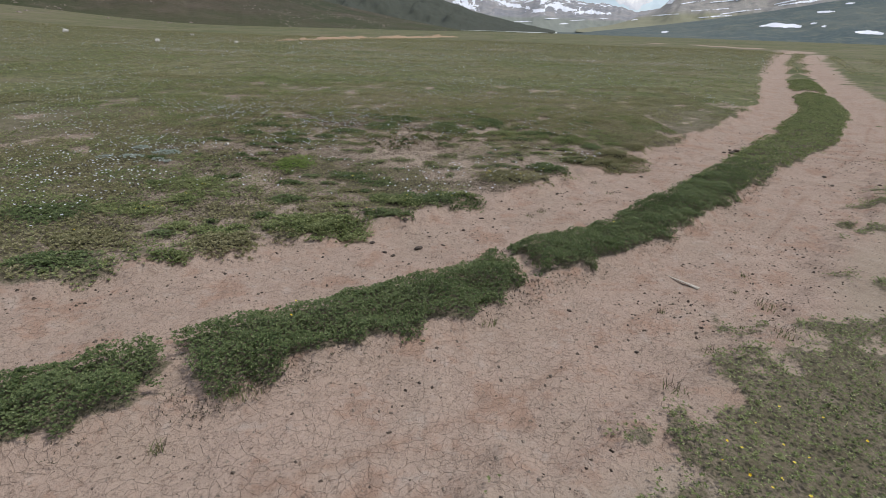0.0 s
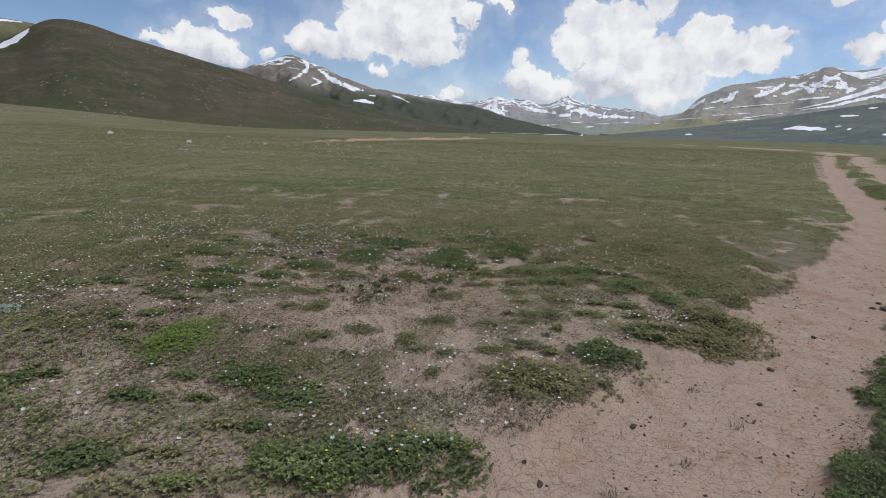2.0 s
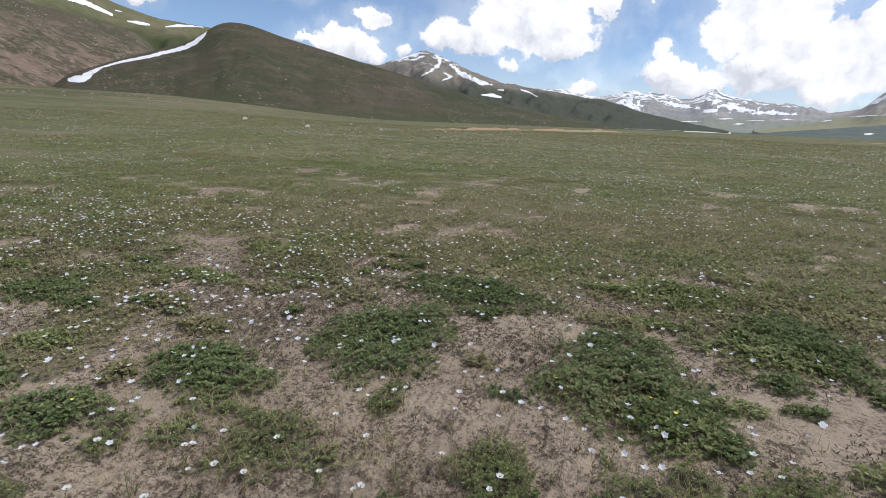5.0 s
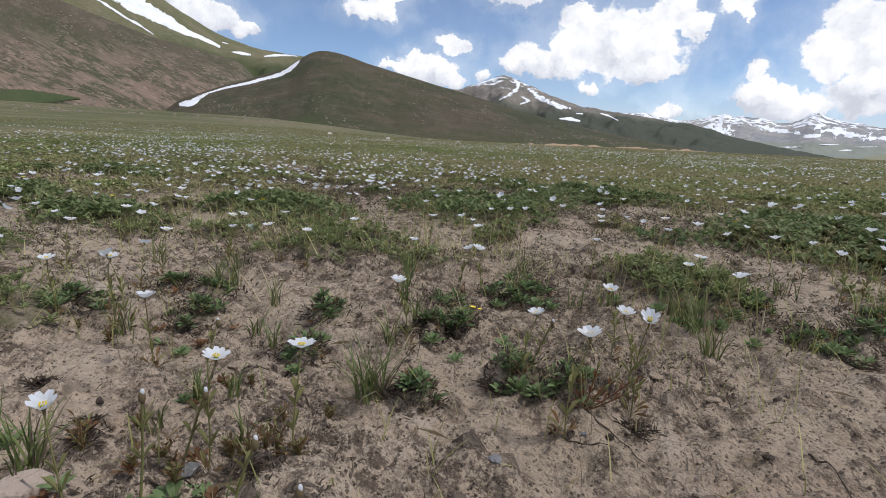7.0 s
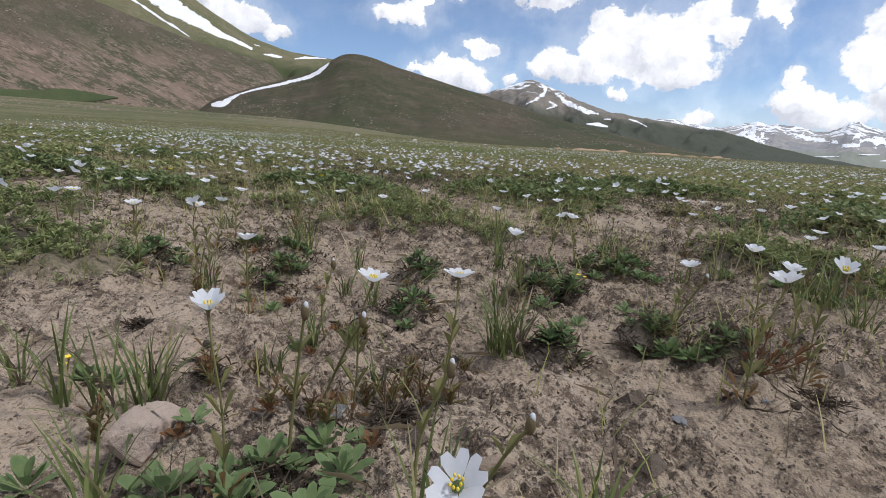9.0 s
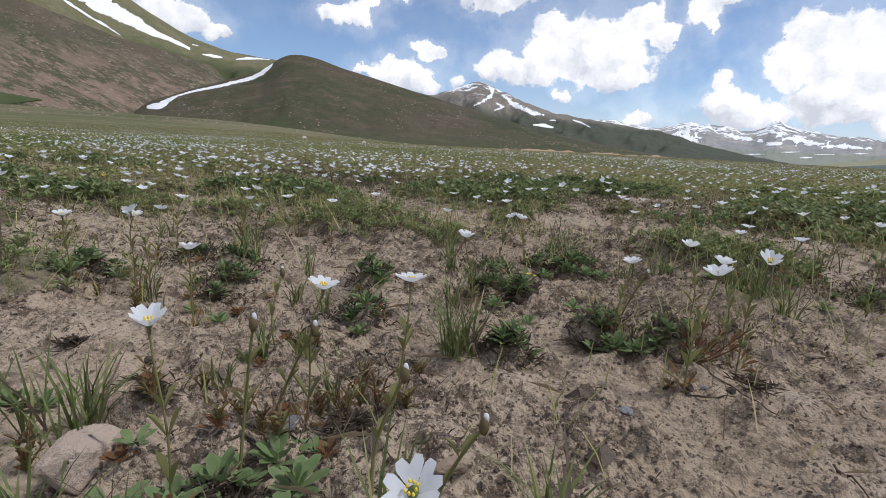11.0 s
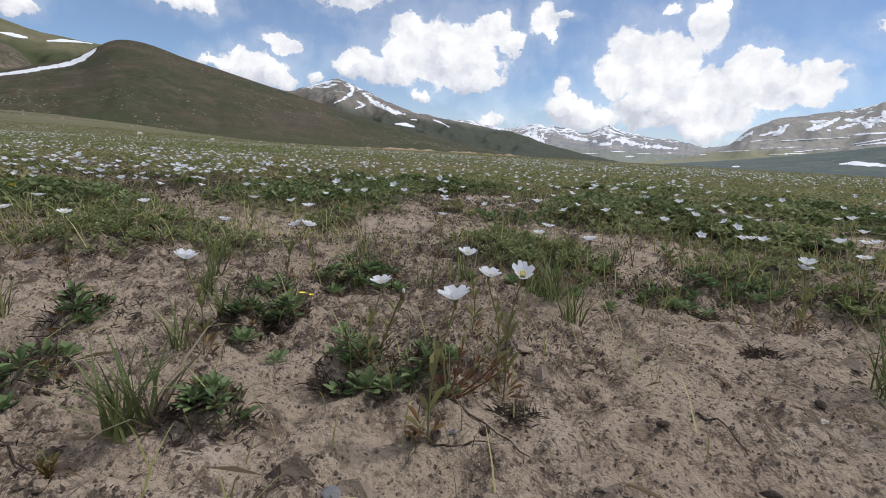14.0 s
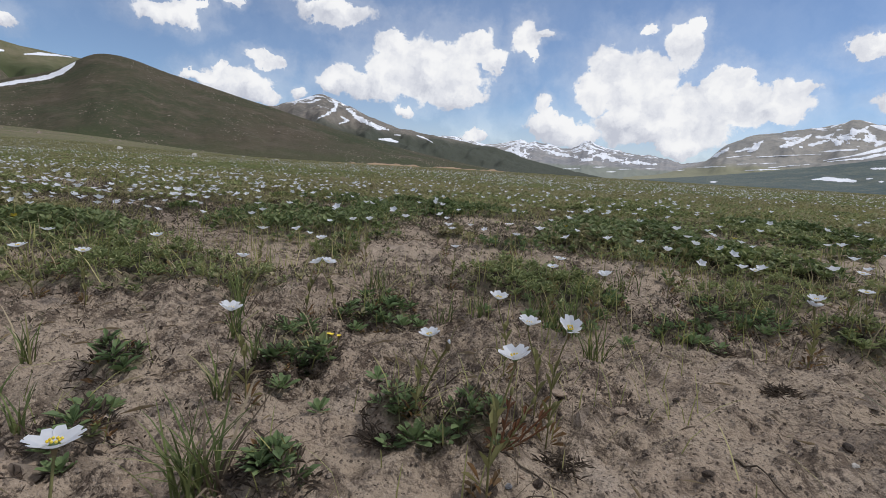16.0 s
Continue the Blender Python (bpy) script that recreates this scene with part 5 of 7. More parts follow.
for name, mat, dark, label in (("earth_crumbs", MAT_CRUMB, 0, "small brown crumbs and clods of earth"), ("crust_crumbs", MAT_CRUST, 1, "dark crumbs of crusted earth")):
    sets = []
    for n, x0, x1, y0, y1, lo, hi, smin in ((60000, -0.95, 0.15, 5.74, 6.60, 0.0008, 0.0042, -9), (5000, -2.2, 1.5, 5.0, 8.3, 0.002, 0.008, 1.0), (30000, -3.0, 6.0, 0.4, 7.5, 0.004, 0.024, -9)):
        n = n * 3 // 4 if dark else n
        x, y = spread(n, x0, x1, y0, y1)
        c, thick, s = cover(x, y)
        k = (c < 0.8) & (s > smin) & (fbm(x, y, 0.12, 5, 71, 0.62) * (1.6 if dark else 0.5) > RNG.uniform(-0.1 if dark else -0.5, 0.7, n))
        if dark and smin < 0 and hi > 0.01:
            k &= RNG.random(n) < 0.5
        x, y = x[k], y[k]
        q = (lo + (hi - lo) * RNG.random(len(x)) ** 2.4) * (1.1 if dark else 1.0)
        sets.append(many(LUMP, np.stack([x, y, ground_at(x, y)], 1), RNG.uniform(0, math.tau, len(x)), RNG.uniform(-0.3, 0.3, len(x)), q, q * RNG.uniform(0.6, 1.1, len(x))))
    stuff(name, sets, mat, label, "earth")

# dry dung broken small along the rut
x, y = spread(80000, -3.0, 6.0, 0.2, 8.0)
c, thick, s = cover(x, y)
k = (c < 0.4) & (np.abs(np.abs(s) - 0.85) < 0.6 * RNG.random(len(x))) & (fbm(x, y, 0.6, 5, 83, 0.62) > RNG.uniform(-0.1, 0.9, len(x)))
x, y = x[k], y[k]
q = 0.004 + 0.024 * RNG.random(len(x)) ** 5
stuff("dung_crumbs", many(LUMP, np.stack([x, y, ground_at(x, y)], 1), RNG.uniform(0, math.tau, len(x)), RNG.uniform(-0.2, 0.2, len(x)), q, q * RNG.uniform(0.6, 1.1, len(x))), MAT_DUNG, "dark crumbs of dry dung along the ruts", "dung")

# the multitude of white flowers over the meadow
sets, stems = [], []
for n, x0, x1, y0, y1, size, shape, high in ((720, -2.6, 2.2, 6.7, 8.8, 0.0115, STAR5, 0.06), (1300, -4.0, 1.8, 4.0, 6.0, 0.011, STAR5, 0.05), (900, -4.0, -1.2, 5.8, 8.6, 0.011, STAR5, 0.055), (4600, -9.0, 6.0, 8.5, 14.0, 0.0115, STAR5, 0.06),
                                             (10000, -20.0, 11.0, 13.0, 26.0, 0.016, HEX, 0.055), (15000, -42.0, 22.0, 24.0, 50.0, 0.025, HEX, 0.055), (3200, -7, -2.6, 3.0, 8.8, 0.011, STAR5, 0.05)):
    x, y = spread(n, x0, x1, y0, y1)
    c, thick, s = cover(x, y)
    k = (s > 1.25) & (fbm(x, y, 2.2 if y0 > 8 else 0.8, 4, 99) > RNG.uniform(-0.7, 0.8, n)) & (np.hypot(x + 0.4, y - 5.8) > 0.85)
    x, y = x[k], y[k]
    m = len(x)
    z = ground_at(x, y) + high * RNG.uniform(0.55, 1.25, m)
    r = size * RNG.uniform(0.65, 1.1, m)
    sets.append(many(shape, np.stack([x, y, z], 1), RNG.uniform(0, math.tau, m), RNG.normal(0, 0.35, m), r, r))
    if y0 < 9:
        stems.append(blades(x, y, ground_at(x, y), (z - ground_at(x, y)) * 1.0, 0.0016, 0.05, 0.05))
stuff("meadow_flowers", [(v, f) for v, f in sets], MAT_PETAL, "countless small white flowers scattered over the meadow", "flowers")
stuff("flower_stems", stems, MAT_STEM, "thin pale green flower stems in the meadow", "stems")
sets = []
for n, x0, x1, y0, y1, sl, sh in ((900, -4, 6, 0.5, 9, -0.25, 0.25), (1500, 0, 6, 0.2, 5, -3.2, -1.2), (900, -2.5, 2.5, 3.0, 7.5, 1.2, 9)):
    x, y = spread(n, x0, x1, y0, y1)
    c, thick, s = cover(x, y)
    k = (thick > 0.7) & (s > sl) & (s < sh) & (fbm(x, y, 0.35, 2, 101) > 0.28) & (np.hypot(x + 0.4, y - 5.8) > 1.1)
    x, y = x[k], y[k]
    m = len(x)
    z = ground_at(x, y) + (0.06 if sh == 0.25 else 0.045)
    sets.append(many(STAR5, np.stack([x, y, z], 1), RNG.uniform(0, math.tau, m), RNG.normal(0, 0.3, m), 0.0062 * RNG.uniform(0.7, 1.2, m), 0.0062))
stuff("yellow_blooms", sets, MAT_YELLOW, "tiny yellow flowers among the dark green leaves", "flowers")


# ---- flowers near by, one thing each ----
def tube(points, radii, sides=6):
    """A round stem along points."""
    p = np.array(points, float)
    d = np.gradient(p, axis=0)
    d /= np.linalg.norm(d, axis=1)[:, None]
    a = np.cross(d, np.where(np.abs(d[:, :1]) < 0.9, np.array([[1.0, 0, 0]]), np.array([[0, 1.0, 0]])))
    a /= np.linalg.norm(a, axis=1)[:, None]
    b = np.cross(d, a)
    r = np.array(radii)[:, None, None]
    th = np.linspace(0, math.tau, sides, endpoint=False)
    v = p[:, None] + r * (a[:, None] * np.cos(th)[None, :, None] + b[:, None] * np.sin(th)[None, :, None])
    n = len(p)
    i = np.arange(n * sides).reshape(n, sides)
    f = np.stack([i[:-1], np.roll(i[:-1], -1, 1), np.roll(i[1:], -1, 1), i[1:]], -1).reshape(-1, 4)
    return v.reshape(-1, 3), f


def tri(f):
    return np.concatenate([f[:, [0, 1, 2]], f[:, [0, 2, 3]]]) if f.shape[1] == 4 else f


PETAL = (np.array([(0, 0.02, 0), (-0.27, 0.36, 0.04), (0, 0.38, 0.0), (0.27, 0.36, 0.04), (-0.47, 0.70, 0.09), (0, 0.56, 0.04), (0.47, 0.70, 0.09), (-0.46, 0.92, 0.08), (-0.22, 1.03, 0.05),
                   (0, 0.76, 0.06), (0.22, 1.03, 0.05), (0.46, 0.92, 0.08)]),
         np.array([(0, 2, 1), (0, 3, 2), (1, 2, 5), (1, 5, 4), (2, 3, 6), (2, 6, 5), (4, 5, 9), (4, 9, 8), (4, 8, 7), (5, 6, 11), (5, 11, 10), (5, 10, 9)]))


def ball(r, sx=1.0, sz=1.0, seg=8, rings=5):
    th, ph = np.linspace(0, math.tau, seg, endpoint=False), np.linspace(0, math.pi, rings)
    v = np.stack([np.outer(np.sin(ph), np.cos(th)) * r * sx, np.outer(np.sin(ph), np.sin(th)) * r * sx, np.repeat(np.cos(ph)[:, None] * r * sz, seg, 1)], -1)
    i = np.arange(rings * seg).reshape(rings, seg)
    f = np.stack([i[:-1], i[1:], np.roll(i[1:], -1, 1), np.roll(i[:-1], -1, 1)], -1).reshape(-1, 4)
    return v.reshape(-1, 3), tri(f)


PETAL_MESH = None


def flower_kind(height, bend, tilt, openness, seed):
    """A flower on its stem at the origin; returns the thing and where its head is."""
    global PETAL_MESH
    rs = np.random.default_rng(seed)
    root = new("white_flower")
    s = np.linspace(0, 1, 9)
    wob = 0.004 * np.sin(s * 5 + seed)
    pts = np.stack([bend * s ** 1.6 + wob * s, wob * 0.7 * s, (height - 0.004) * s], 1)
    v, f = tube(pts, np.linspace(0.00068, 0.00052, 9))
    part("stem", mesh_of("stem", v, f, MAT_STEM), root)
    for k, h in enumerate((0.28, 0.5, 0.74)):
        c = pts[int(h * 8)]
        a0 = rs.uniform(0, math.tau)
        n = 2
        v, f = many(LEAF7, np.repeat(c[None], n, 0), np.array([a0, a0 + math.pi]), np.radians(np.array([55.0, 62.0])), np.array([0.016, 0.015]) * (1.2 - 0.6 * h), np.array([0.0048, 0.0042]))
        part("stem_leaf", mesh_of("stem_leaf", v, f, MAT_STEM, False), root)
    a = rs.uniform(0, math.tau, 9)
    v, f = many(LEAF7, np.stack([0.004 * np.cos(a), 0.004 * np.sin(a), rs.uniform(0.001, 0.012, 9)], 1), a, rs.uniform(0.1, 1.1, 9), rs.uniform(0.007, 0.014, 9), 0.0036)
    part("basal_foliage", mesh_of("basal_foliage", v, f, MAT_RED if seed == 4 else MAT_RUST, False), root, "withered rust-coloured leaves at the foot")
    head = Matrix.Translation(Vector(pts[-1])) @ Euler((0, tilt, 0)).to_matrix().to_4x4() @ Matrix.Scale(0.76, 4)
    v, f = tube([(0, 0, -0.0035), (0, 0, -0.001), (0, 0, 0.002), (0, 0, 0.0034)], (0.0006, 0.0010, 0.0014, 0.0013), 10)
    calyx = part("calyx", mesh_of("calyx", v, f, MAT_CALYX), root)
    calyx.matrix_basis = head
    if PETAL_MESH is None:
        v, f = many(PETAL, np.zeros((1, 3)), np.zeros(1), np.zeros(1), 0.0122, 0.0128)
        PETAL_MESH = mesh_of("petal", v, f, MAT_PETAL)
    for k in range(5):
        up = openness + rs.normal(0, 0.05)
        part("petal", PETAL_MESH, calyx, "white notched petal").matrix_basis = Matrix.Rotation(math.tau * k / 5 + rs.normal(0, 0.04), 4, "Z") @ Matrix.Translation((0.0006, 0, 0.0022)) @ Euler((0, -up, 0)).to_matrix().to_4x4()
    sets = []
    for k in range(8):
        a, r = math.tau * k / 8, 0.0021 + 0.0006 * (k % 2)
        v, f = ball(0.00075, 1, 1.2, 6, 4)
        sets.append((v + np.array([math.cos(a) * r, math.sin(a) * r, 0.0062]), f))
    v, f = join(sets)
    part("flower_centre", mesh_of("flower_centre", v, f, MAT_YELLOW), calyx, "ring of golden yellow stamens")
    v, f = ball(0.0026, 1, 0.6, 10, 5)
    part("ovary", mesh_of("ovary", v + np.array([0, 0, 0.0036]), f, MAT_MARGIN), calyx, "pale green ovary")
    tagged(root, "white five-petalled flower with notched petals on a thin stem", "flower", "white flowers near by")
    return root, pts[-1]


KINDS = [flower_kind(0.078, 0.012, 0.12, 0.48, 1), flower_kind(0.075, 0.02, 0.35, 0.56, 2), flower_kind(0.08, 0.006, -0.15, 0.66, 3), flower_kind(0.075, 0.028, 0.55, 0.30, 4)]
# heads: x, y, height, kind, heading
FLOWERS_FIRST = [
    (-0.573, 5.938, 0.086, 0, 20), (-0.547, 5.98, 0.084, 0, 100), (-0.584, 6.155, 0.078, 2, 200), (-0.39, 6.097, 0.085, 2, 10), (-0.356, 6.145, 0.088, 1, -80), (-0.4, 6.254, 0.077, 2, 140),
    (-0.705, 6.396, 0.065, 2, 260), (-0.069, 6.388, 0.069, 2, 60), (-0.587, 5.859, 0.09, 2, 150), (-0.757, 6.014, 0.068, 2, -60), (-0.472, 5.839, 0.08, 3, -95), (-0.421, 5.851, 0.067, 3, -60),
    (-0.443, 6.149, 0.076, 2, 30), (-0.378, 6.191, 0.076, 2, 170), (-0.602, 6.37, 0.07, 1, 190), (-0.597, 6.386, 0.068, 1, 10), (-0.463, 6.546, 0.072, 0, 80), (-0.276, 6.428, 0.07, 2, -30),
]
FLOWERS_SECOND = [
    (-0.331, 6.479, 0.066, 2, 90), (-0.318, 6.523, 0.07, 0, 0), (-0.885, 6.057, 0.08, 1, 180), (-0.989, 6.196, 0.074, 0, 40), (-0.97, 6.151, 0.066, 1, 120), (-0.934, 6.331, 0.07, 0, 220),
    (-0.856, 6.332, 0.07, 0, -40), (-0.999, 6.433, 0.072, 0, 90), (-1.047, 6.359, 0.07, 0, 20), (-1.03, 6.365, 0.072, 1, 60), (-0.977, 6.299, 0.066, 2, 0), (-1.153, 6.158, 0.075, 0, 70),
    (-0.058, 6.753, 0.075, 1, 30), (-0.029, 6.869, 0.075, 0, 60), (-0.145, 6.773, 0.07, 2, 10), (-0.125, 6.688, 0.07, 2, 130), (-0.37, 6.75, 0.07, 1, 70), (-0.381, 6.869, 0.075, 0, 200),
]
FLOWERS_THIRD = [
    (-0.486, 6.736, 0.075, 2, 15), (-0.679, 6.762, 0.075, 2, 25), (-0.653, 6.784, 0.075, 2, 45), (-0.662, 6.546, 0.07, 2, 65), (-1.084, 6.734, 0.075, 1, 85), (-0.863, 6.462, 0.07, 2, 105),
    (-0.974, 6.965, 0.075, 0, 125), (-0.919, 7.018, 0.075, 2, 145), (-0.054, 6.546, 0.07, 0, 165), (-0.072, 6.385, 0.064, 2, 185), (0.022, 6.451, 0.07, 0, 205), (0.125, 6.469, 0.07, 1, 225),
    (0.024, 6.321, 0.068, 1, 245), (0.201, 6.528, 0.07, 2, 265), (0.107, 6.587, 0.07, 0, 285), (-0.27, 6.455, 0.068, 2, 305), (-0.921, 6.018, 0.078, 0, 325), (-0.89, 6.062, 0.076, 0, 345),
]
FLOWERS_FOURTH = [
    (-1.101, 6.048, 0.072, 0, 5), (-1.25, 6.3, 0.07, 0, 15), (-1.32, 6.45, 0.07, 1, 35), (-1.18, 6.52, 0.07, 0, 55), (-1.38, 6.22, 0.07, 2, 75), (-0.78, 6.6, 0.07, 0, 95),
    (-0.52, 6.95, 0.07, 2, 115), (0.3, 6.75, 0.07, 1, 135), (0.28, 6.95, 0.07, 0, 155), (0.42, 6.62, 0.07, 2, 175), (-1.5, 6.6, 0.07, 0, 195), (-1.22, 6.9, 0.07, 1, 215),
]
HEADS_NEAR = FLOWERS_FIRST + FLOWERS_SECOND + FLOWERS_THIRD + FLOWERS_FOURTH
for i, (x, y, z, kind, turn) in enumerate(HEADS_NEAR):
    root, top = KINDS[kind]
    z -= 0.003
    turn = radians(turn)
    dx, dy = top[0] * math.cos(turn) - top[1] * math.sin(turn), top[0] * math.sin(turn) + top[1] * math.cos(turn)
    g = float(ground_at([x - dx], [y - dy])[0])
    k = max(0.55, (z - g) / top[2])
    k = 0.5 + 0.5 * k if k < 1 else k
    size = (0.74, 0.74, 0.72)[(8, 10, 11).index(i)] if i in (8, 10, 11) else (0.86, 1.0, 0.93, 1.06)[i % 4]
    m = Matrix.Translation((x - dx * size, y - dy * size, g - 0.002)) @ Matrix.Rotation(turn, 4, "Z") @ Matrix.Diagonal((size, size, (z - g) / top[2], 1))
    copy_thing(root, m)
for root, top in KINDS:
    for ob in (*root.children_recursive, root):
        bpy.data.objects.remove(ob)


# buds on stalks
def bud_plant(x, y, height, lean, turn):
    root = new("flower_bud")
    s = np.linspace(0, 1, 8)
    pts = np.stack([lean * s ** 1.5, 0.003 * np.sin(s * 4), height * s], 1)
    v, f = tube(pts, np.linspace(0.0008, 0.0006, 8))
    part("stem", mesh_of("stem", v, f, MAT_STEM), root)
    v, f = ball(0.0019, 1, 2.1, 8, 6)
    bud = part("bud", mesh_of("bud", v + pts[-1], f, MAT_CALYX), root, "purplish brown closed bud")
    v, f = ball(0.0012, 1, 1.9, 8, 6)
    part("petal_tip", mesh_of("petal_tip", v + pts[-1] + np.array([0.0004, 0, 0.0026]), f, MAT_PETAL), bud, "white petal tip")
    for h in (3, 5):
        v, f = many(LEAF7, np.repeat(pts[h][None], 2, 0), np.array([0.5, 3.6]), np.radians([55.0, 60.0]), 0.011, 0.0042)
        part("stem_leaf", mesh_of("stem_leaf", v, f, MAT_STEM, False), root)
    root.matrix_basis = Matrix.Translation((x, y, float(ground_at([x], [y])[0]))) @ Matrix.Rotation(radians(turn), 4, "Z")
    tagged(root, "closed flower bud on a pale green stem", "flower bud", "buds among the flowers")


for row in ((-0.584, 5.894, 0.07, 0.008, 30), (-0.6, 5.93, 0.062, 0.03, 0), (-0.52, 5.90, 0.05, 0.012, 60), (-0.495, 5.895, 0.055, 0.02, 20), (-0.085, 6.15, 0.07, 0.01, 200), (-0.66, 6.0, 0.05, 0.015, 120),
            (-0.45, 6.17, 0.05, 0.02, -20)):
    bud_plant(*row)


# ---- leaf rosettes, one thing each ----
ROS_LEAF = {}


def rosette(x, y, size, leaves, lift=0.001, mat=None, label="", rings=2):
    mat = mat or MAT_ROS
    if mat.name not in ROS_LEAF:
        ring = np.array([(0, 0, 0), (-0.10, 0.3, 0.04), (-0.17, 0.62, 0.10), (-0.12, 0.88, 0.10), (0, 1.0, 0.06), (0.12, 0.88, 0.10), (0.17, 0.62, 0.10), (0.10, 0.3, 0.04)])
        inner = ring * np.array([0.86, 0.95, 1.0]) + np.array([0, 0.018, 0.003])
        verts = np.concatenate([ring, inner, [(0, 0.35, -0.03), (0, 0.70, -0.01)]])
        core = np.array([(8, 16, 9), (8, 15, 16), (9, 16, 17), (9, 17, 10), (10, 17, 11), (11, 17, 12), (12, 17, 13), (13, 17, 14), (14, 17, 16), (14, 16, 15)])
        edge = np.array([(i, 8 + i, 8 + (i + 1) % 8) for i in range(8)] + [(i, 8 + (i + 1) % 8, (i + 1) % 8) for i in range(8)])
        v, f = many((verts, np.concatenate([core, edge])), np.zeros((1, 3)), np.zeros(1), np.zeros(1), 1.0, 1.15)
        ROS_LEAF[mat.name] = mesh_of("leaf", v, f, mat, True)
        ROS_LEAF[mat.name].materials.append(MAT_MARGIN if mat is MAT_ROS else mat)
        ROS_LEAF[mat.name].polygons.foreach_set("material_index", np.array([0] * 10 + [1] * 16, np.int32))
    root = new("leaf_rosette")
    rs = random.Random(int(abs(x * 7919 + y * 104729) * 1000))
    for r in range(rings):
        n = max(4, leaves + 1 - 2 * r)
        for k in range(n):
            ln = size * (1 - 0.22 * r) * rs.uniform(0.8, 1.15)
            up = radians(rs.uniform(12, 32) + 28 * r)
            part("leaf", ROS_LEAF[mat.name], root).matrix_basis = (Matrix.Translation((rs.uniform(-1, 1) * size * 0.1, rs.uniform(-1, 1) * size * 0.1, lift + 0.1 * size * r))
                @ Matrix.Rotation(math.tau * (k + 0.5 * r) / n + rs.uniform(-0.2, 0.2), 4, "Z") @ Matrix.Rotation(-up, 4, "Y") @ Matrix.Diagonal((ln, ln, ln, 1)))
    root.matrix_basis = Matrix.Translation((x, y, float(ground_at([x], [y])[0])))
    tagged(root, label or "fresh green leaf rosette with pale-edged leaves on the earth", "plant", "leaf rosettes")


ROSETTES_FIRST = [
    (-0.608, 5.85, 0.018, 6), (-0.584, 5.882, 0.017, 7), (-0.572, 5.905, 0.016, 7), (-0.552, 5.893, 0.015, 7), (-0.575, 5.858, 0.016, 6), (-0.54, 5.862, 0.014, 6),
    (-0.495, 5.884, 0.014, 6), (-0.56, 5.872, 0.015, 6), (-0.592, 5.868, 0.014, 6), (-0.665, 6.121, 0.013, 8), (-0.655, 6.128, 0.012, 7), (-0.65, 6.075, 0.012, 7),
    (-0.635, 6.068, 0.011, 7), (-0.455, 6.16, 0.015, 8), (-0.447, 6.132, 0.017, 7), (-0.432, 6.136, 0.014, 7), (-0.468, 6.168, 0.013, 7), (-0.409, 6.184, 0.013, 8),
    (-0.418, 6.172, 0.012, 7), (-0.4, 6.19, 0.012, 7), (-0.563, 6.192, 0.015, 8),
]
ROSETTES_SECOND = [
    (-0.58, 6.215, 0.014, 8), (-0.566, 6.238, 0.015, 8), (-0.59, 6.25, 0.014, 8), (-0.607, 6.29, 0.014, 8), (-0.575, 6.275, 0.013, 8), (-0.205, 6.413, 0.014, 9),
    (-0.187, 6.385, 0.015, 9), (-0.152, 6.432, 0.015, 9), (-0.17, 6.4, 0.013, 8), (-0.08, 6.45, 0.014, 8), (-0.019, 6.239, 0.018, 8), (-0.035, 6.215, 0.017, 8),
    (0.0, 6.225, 0.018, 8), (0.015, 6.25, 0.018, 9), (-0.005, 6.265, 0.016, 8), (-0.05, 6.2, 0.016, 7), (-0.109, 6.114, 0.014, 6), (-0.745, 5.888, 0.013, 7),
    (-0.73, 5.895, 0.012, 7), (-0.658, 5.823, 0.015, 6), (-0.78, 6.06, 0.013, 7),
]
ROSETTES_THIRD = [
    (-0.845, 6.13, 0.015, 8), (-0.86, 6.145, 0.014, 8), (-0.835, 6.15, 0.014, 7), (-0.515, 6.085, 0.01, 7), (-0.527, 6.078, 0.011, 7), (-0.94, 6.03, 0.017, 8),
    (-0.96, 6.06, 0.017, 8), (-0.985, 6.04, 0.017, 8), (-0.97, 6.09, 0.016, 8), (-0.93, 6.07, 0.016, 8), (-0.5, 6.36, 0.014, 8), (-0.53, 6.37, 0.014, 8),
    (-0.55, 6.35, 0.014, 8), (-0.485, 6.38, 0.013, 8), (-0.31, 6.4, 0.016, 8), (-0.29, 6.415, 0.016, 8), (-0.335, 6.405, 0.015, 8), (-0.27, 6.45, 0.015, 8),
    (-0.36, 6.42, 0.015, 8),
]
for row in ROSETTES_FIRST + ROSETTES_SECOND + ROSETTES_THIRD:
    rosette(*row)
for k in range(46):
    rr = random.Random(500 + k)
    cx, cy, sp = ((-0.575, 5.885, 0.035), (-0.62, 5.95, 0.05), (-0.445, 6.15, 0.03), (-0.585, 6.23, 0.04), (-0.84, 6.13, 0.05), (-0.03, 6.23, 0.05), (-0.17, 6.41, 0.05), (-0.33, 6.42, 0.06))[k % 8]
    rosette(cx + rr.gauss(0, sp), cy + rr.gauss(0, sp * 0.7), rr.uniform(0.007, 0.013), rr.randint(5, 8), mat=MAT_RED if k % 8 in (1, 4) and rr.random() < 0.6 else MAT_ROS, rings=1 + k % 2)
for row in ((-0.553, 5.915, 0.008, 6), (-0.61, 5.905, 0.008, 5), (-0.548, 5.868, 0.009, 5), (-0.625, 5.868, 0.008, 5), (-0.60, 5.94, 0.009, 5), (-0.66, 6.01, 0.010, 6), (-0.79, 6.09, 0.010, 6)):
    rosette(*row, mat=MAT_RED, label="small reddish leaf rosette close to the earth")
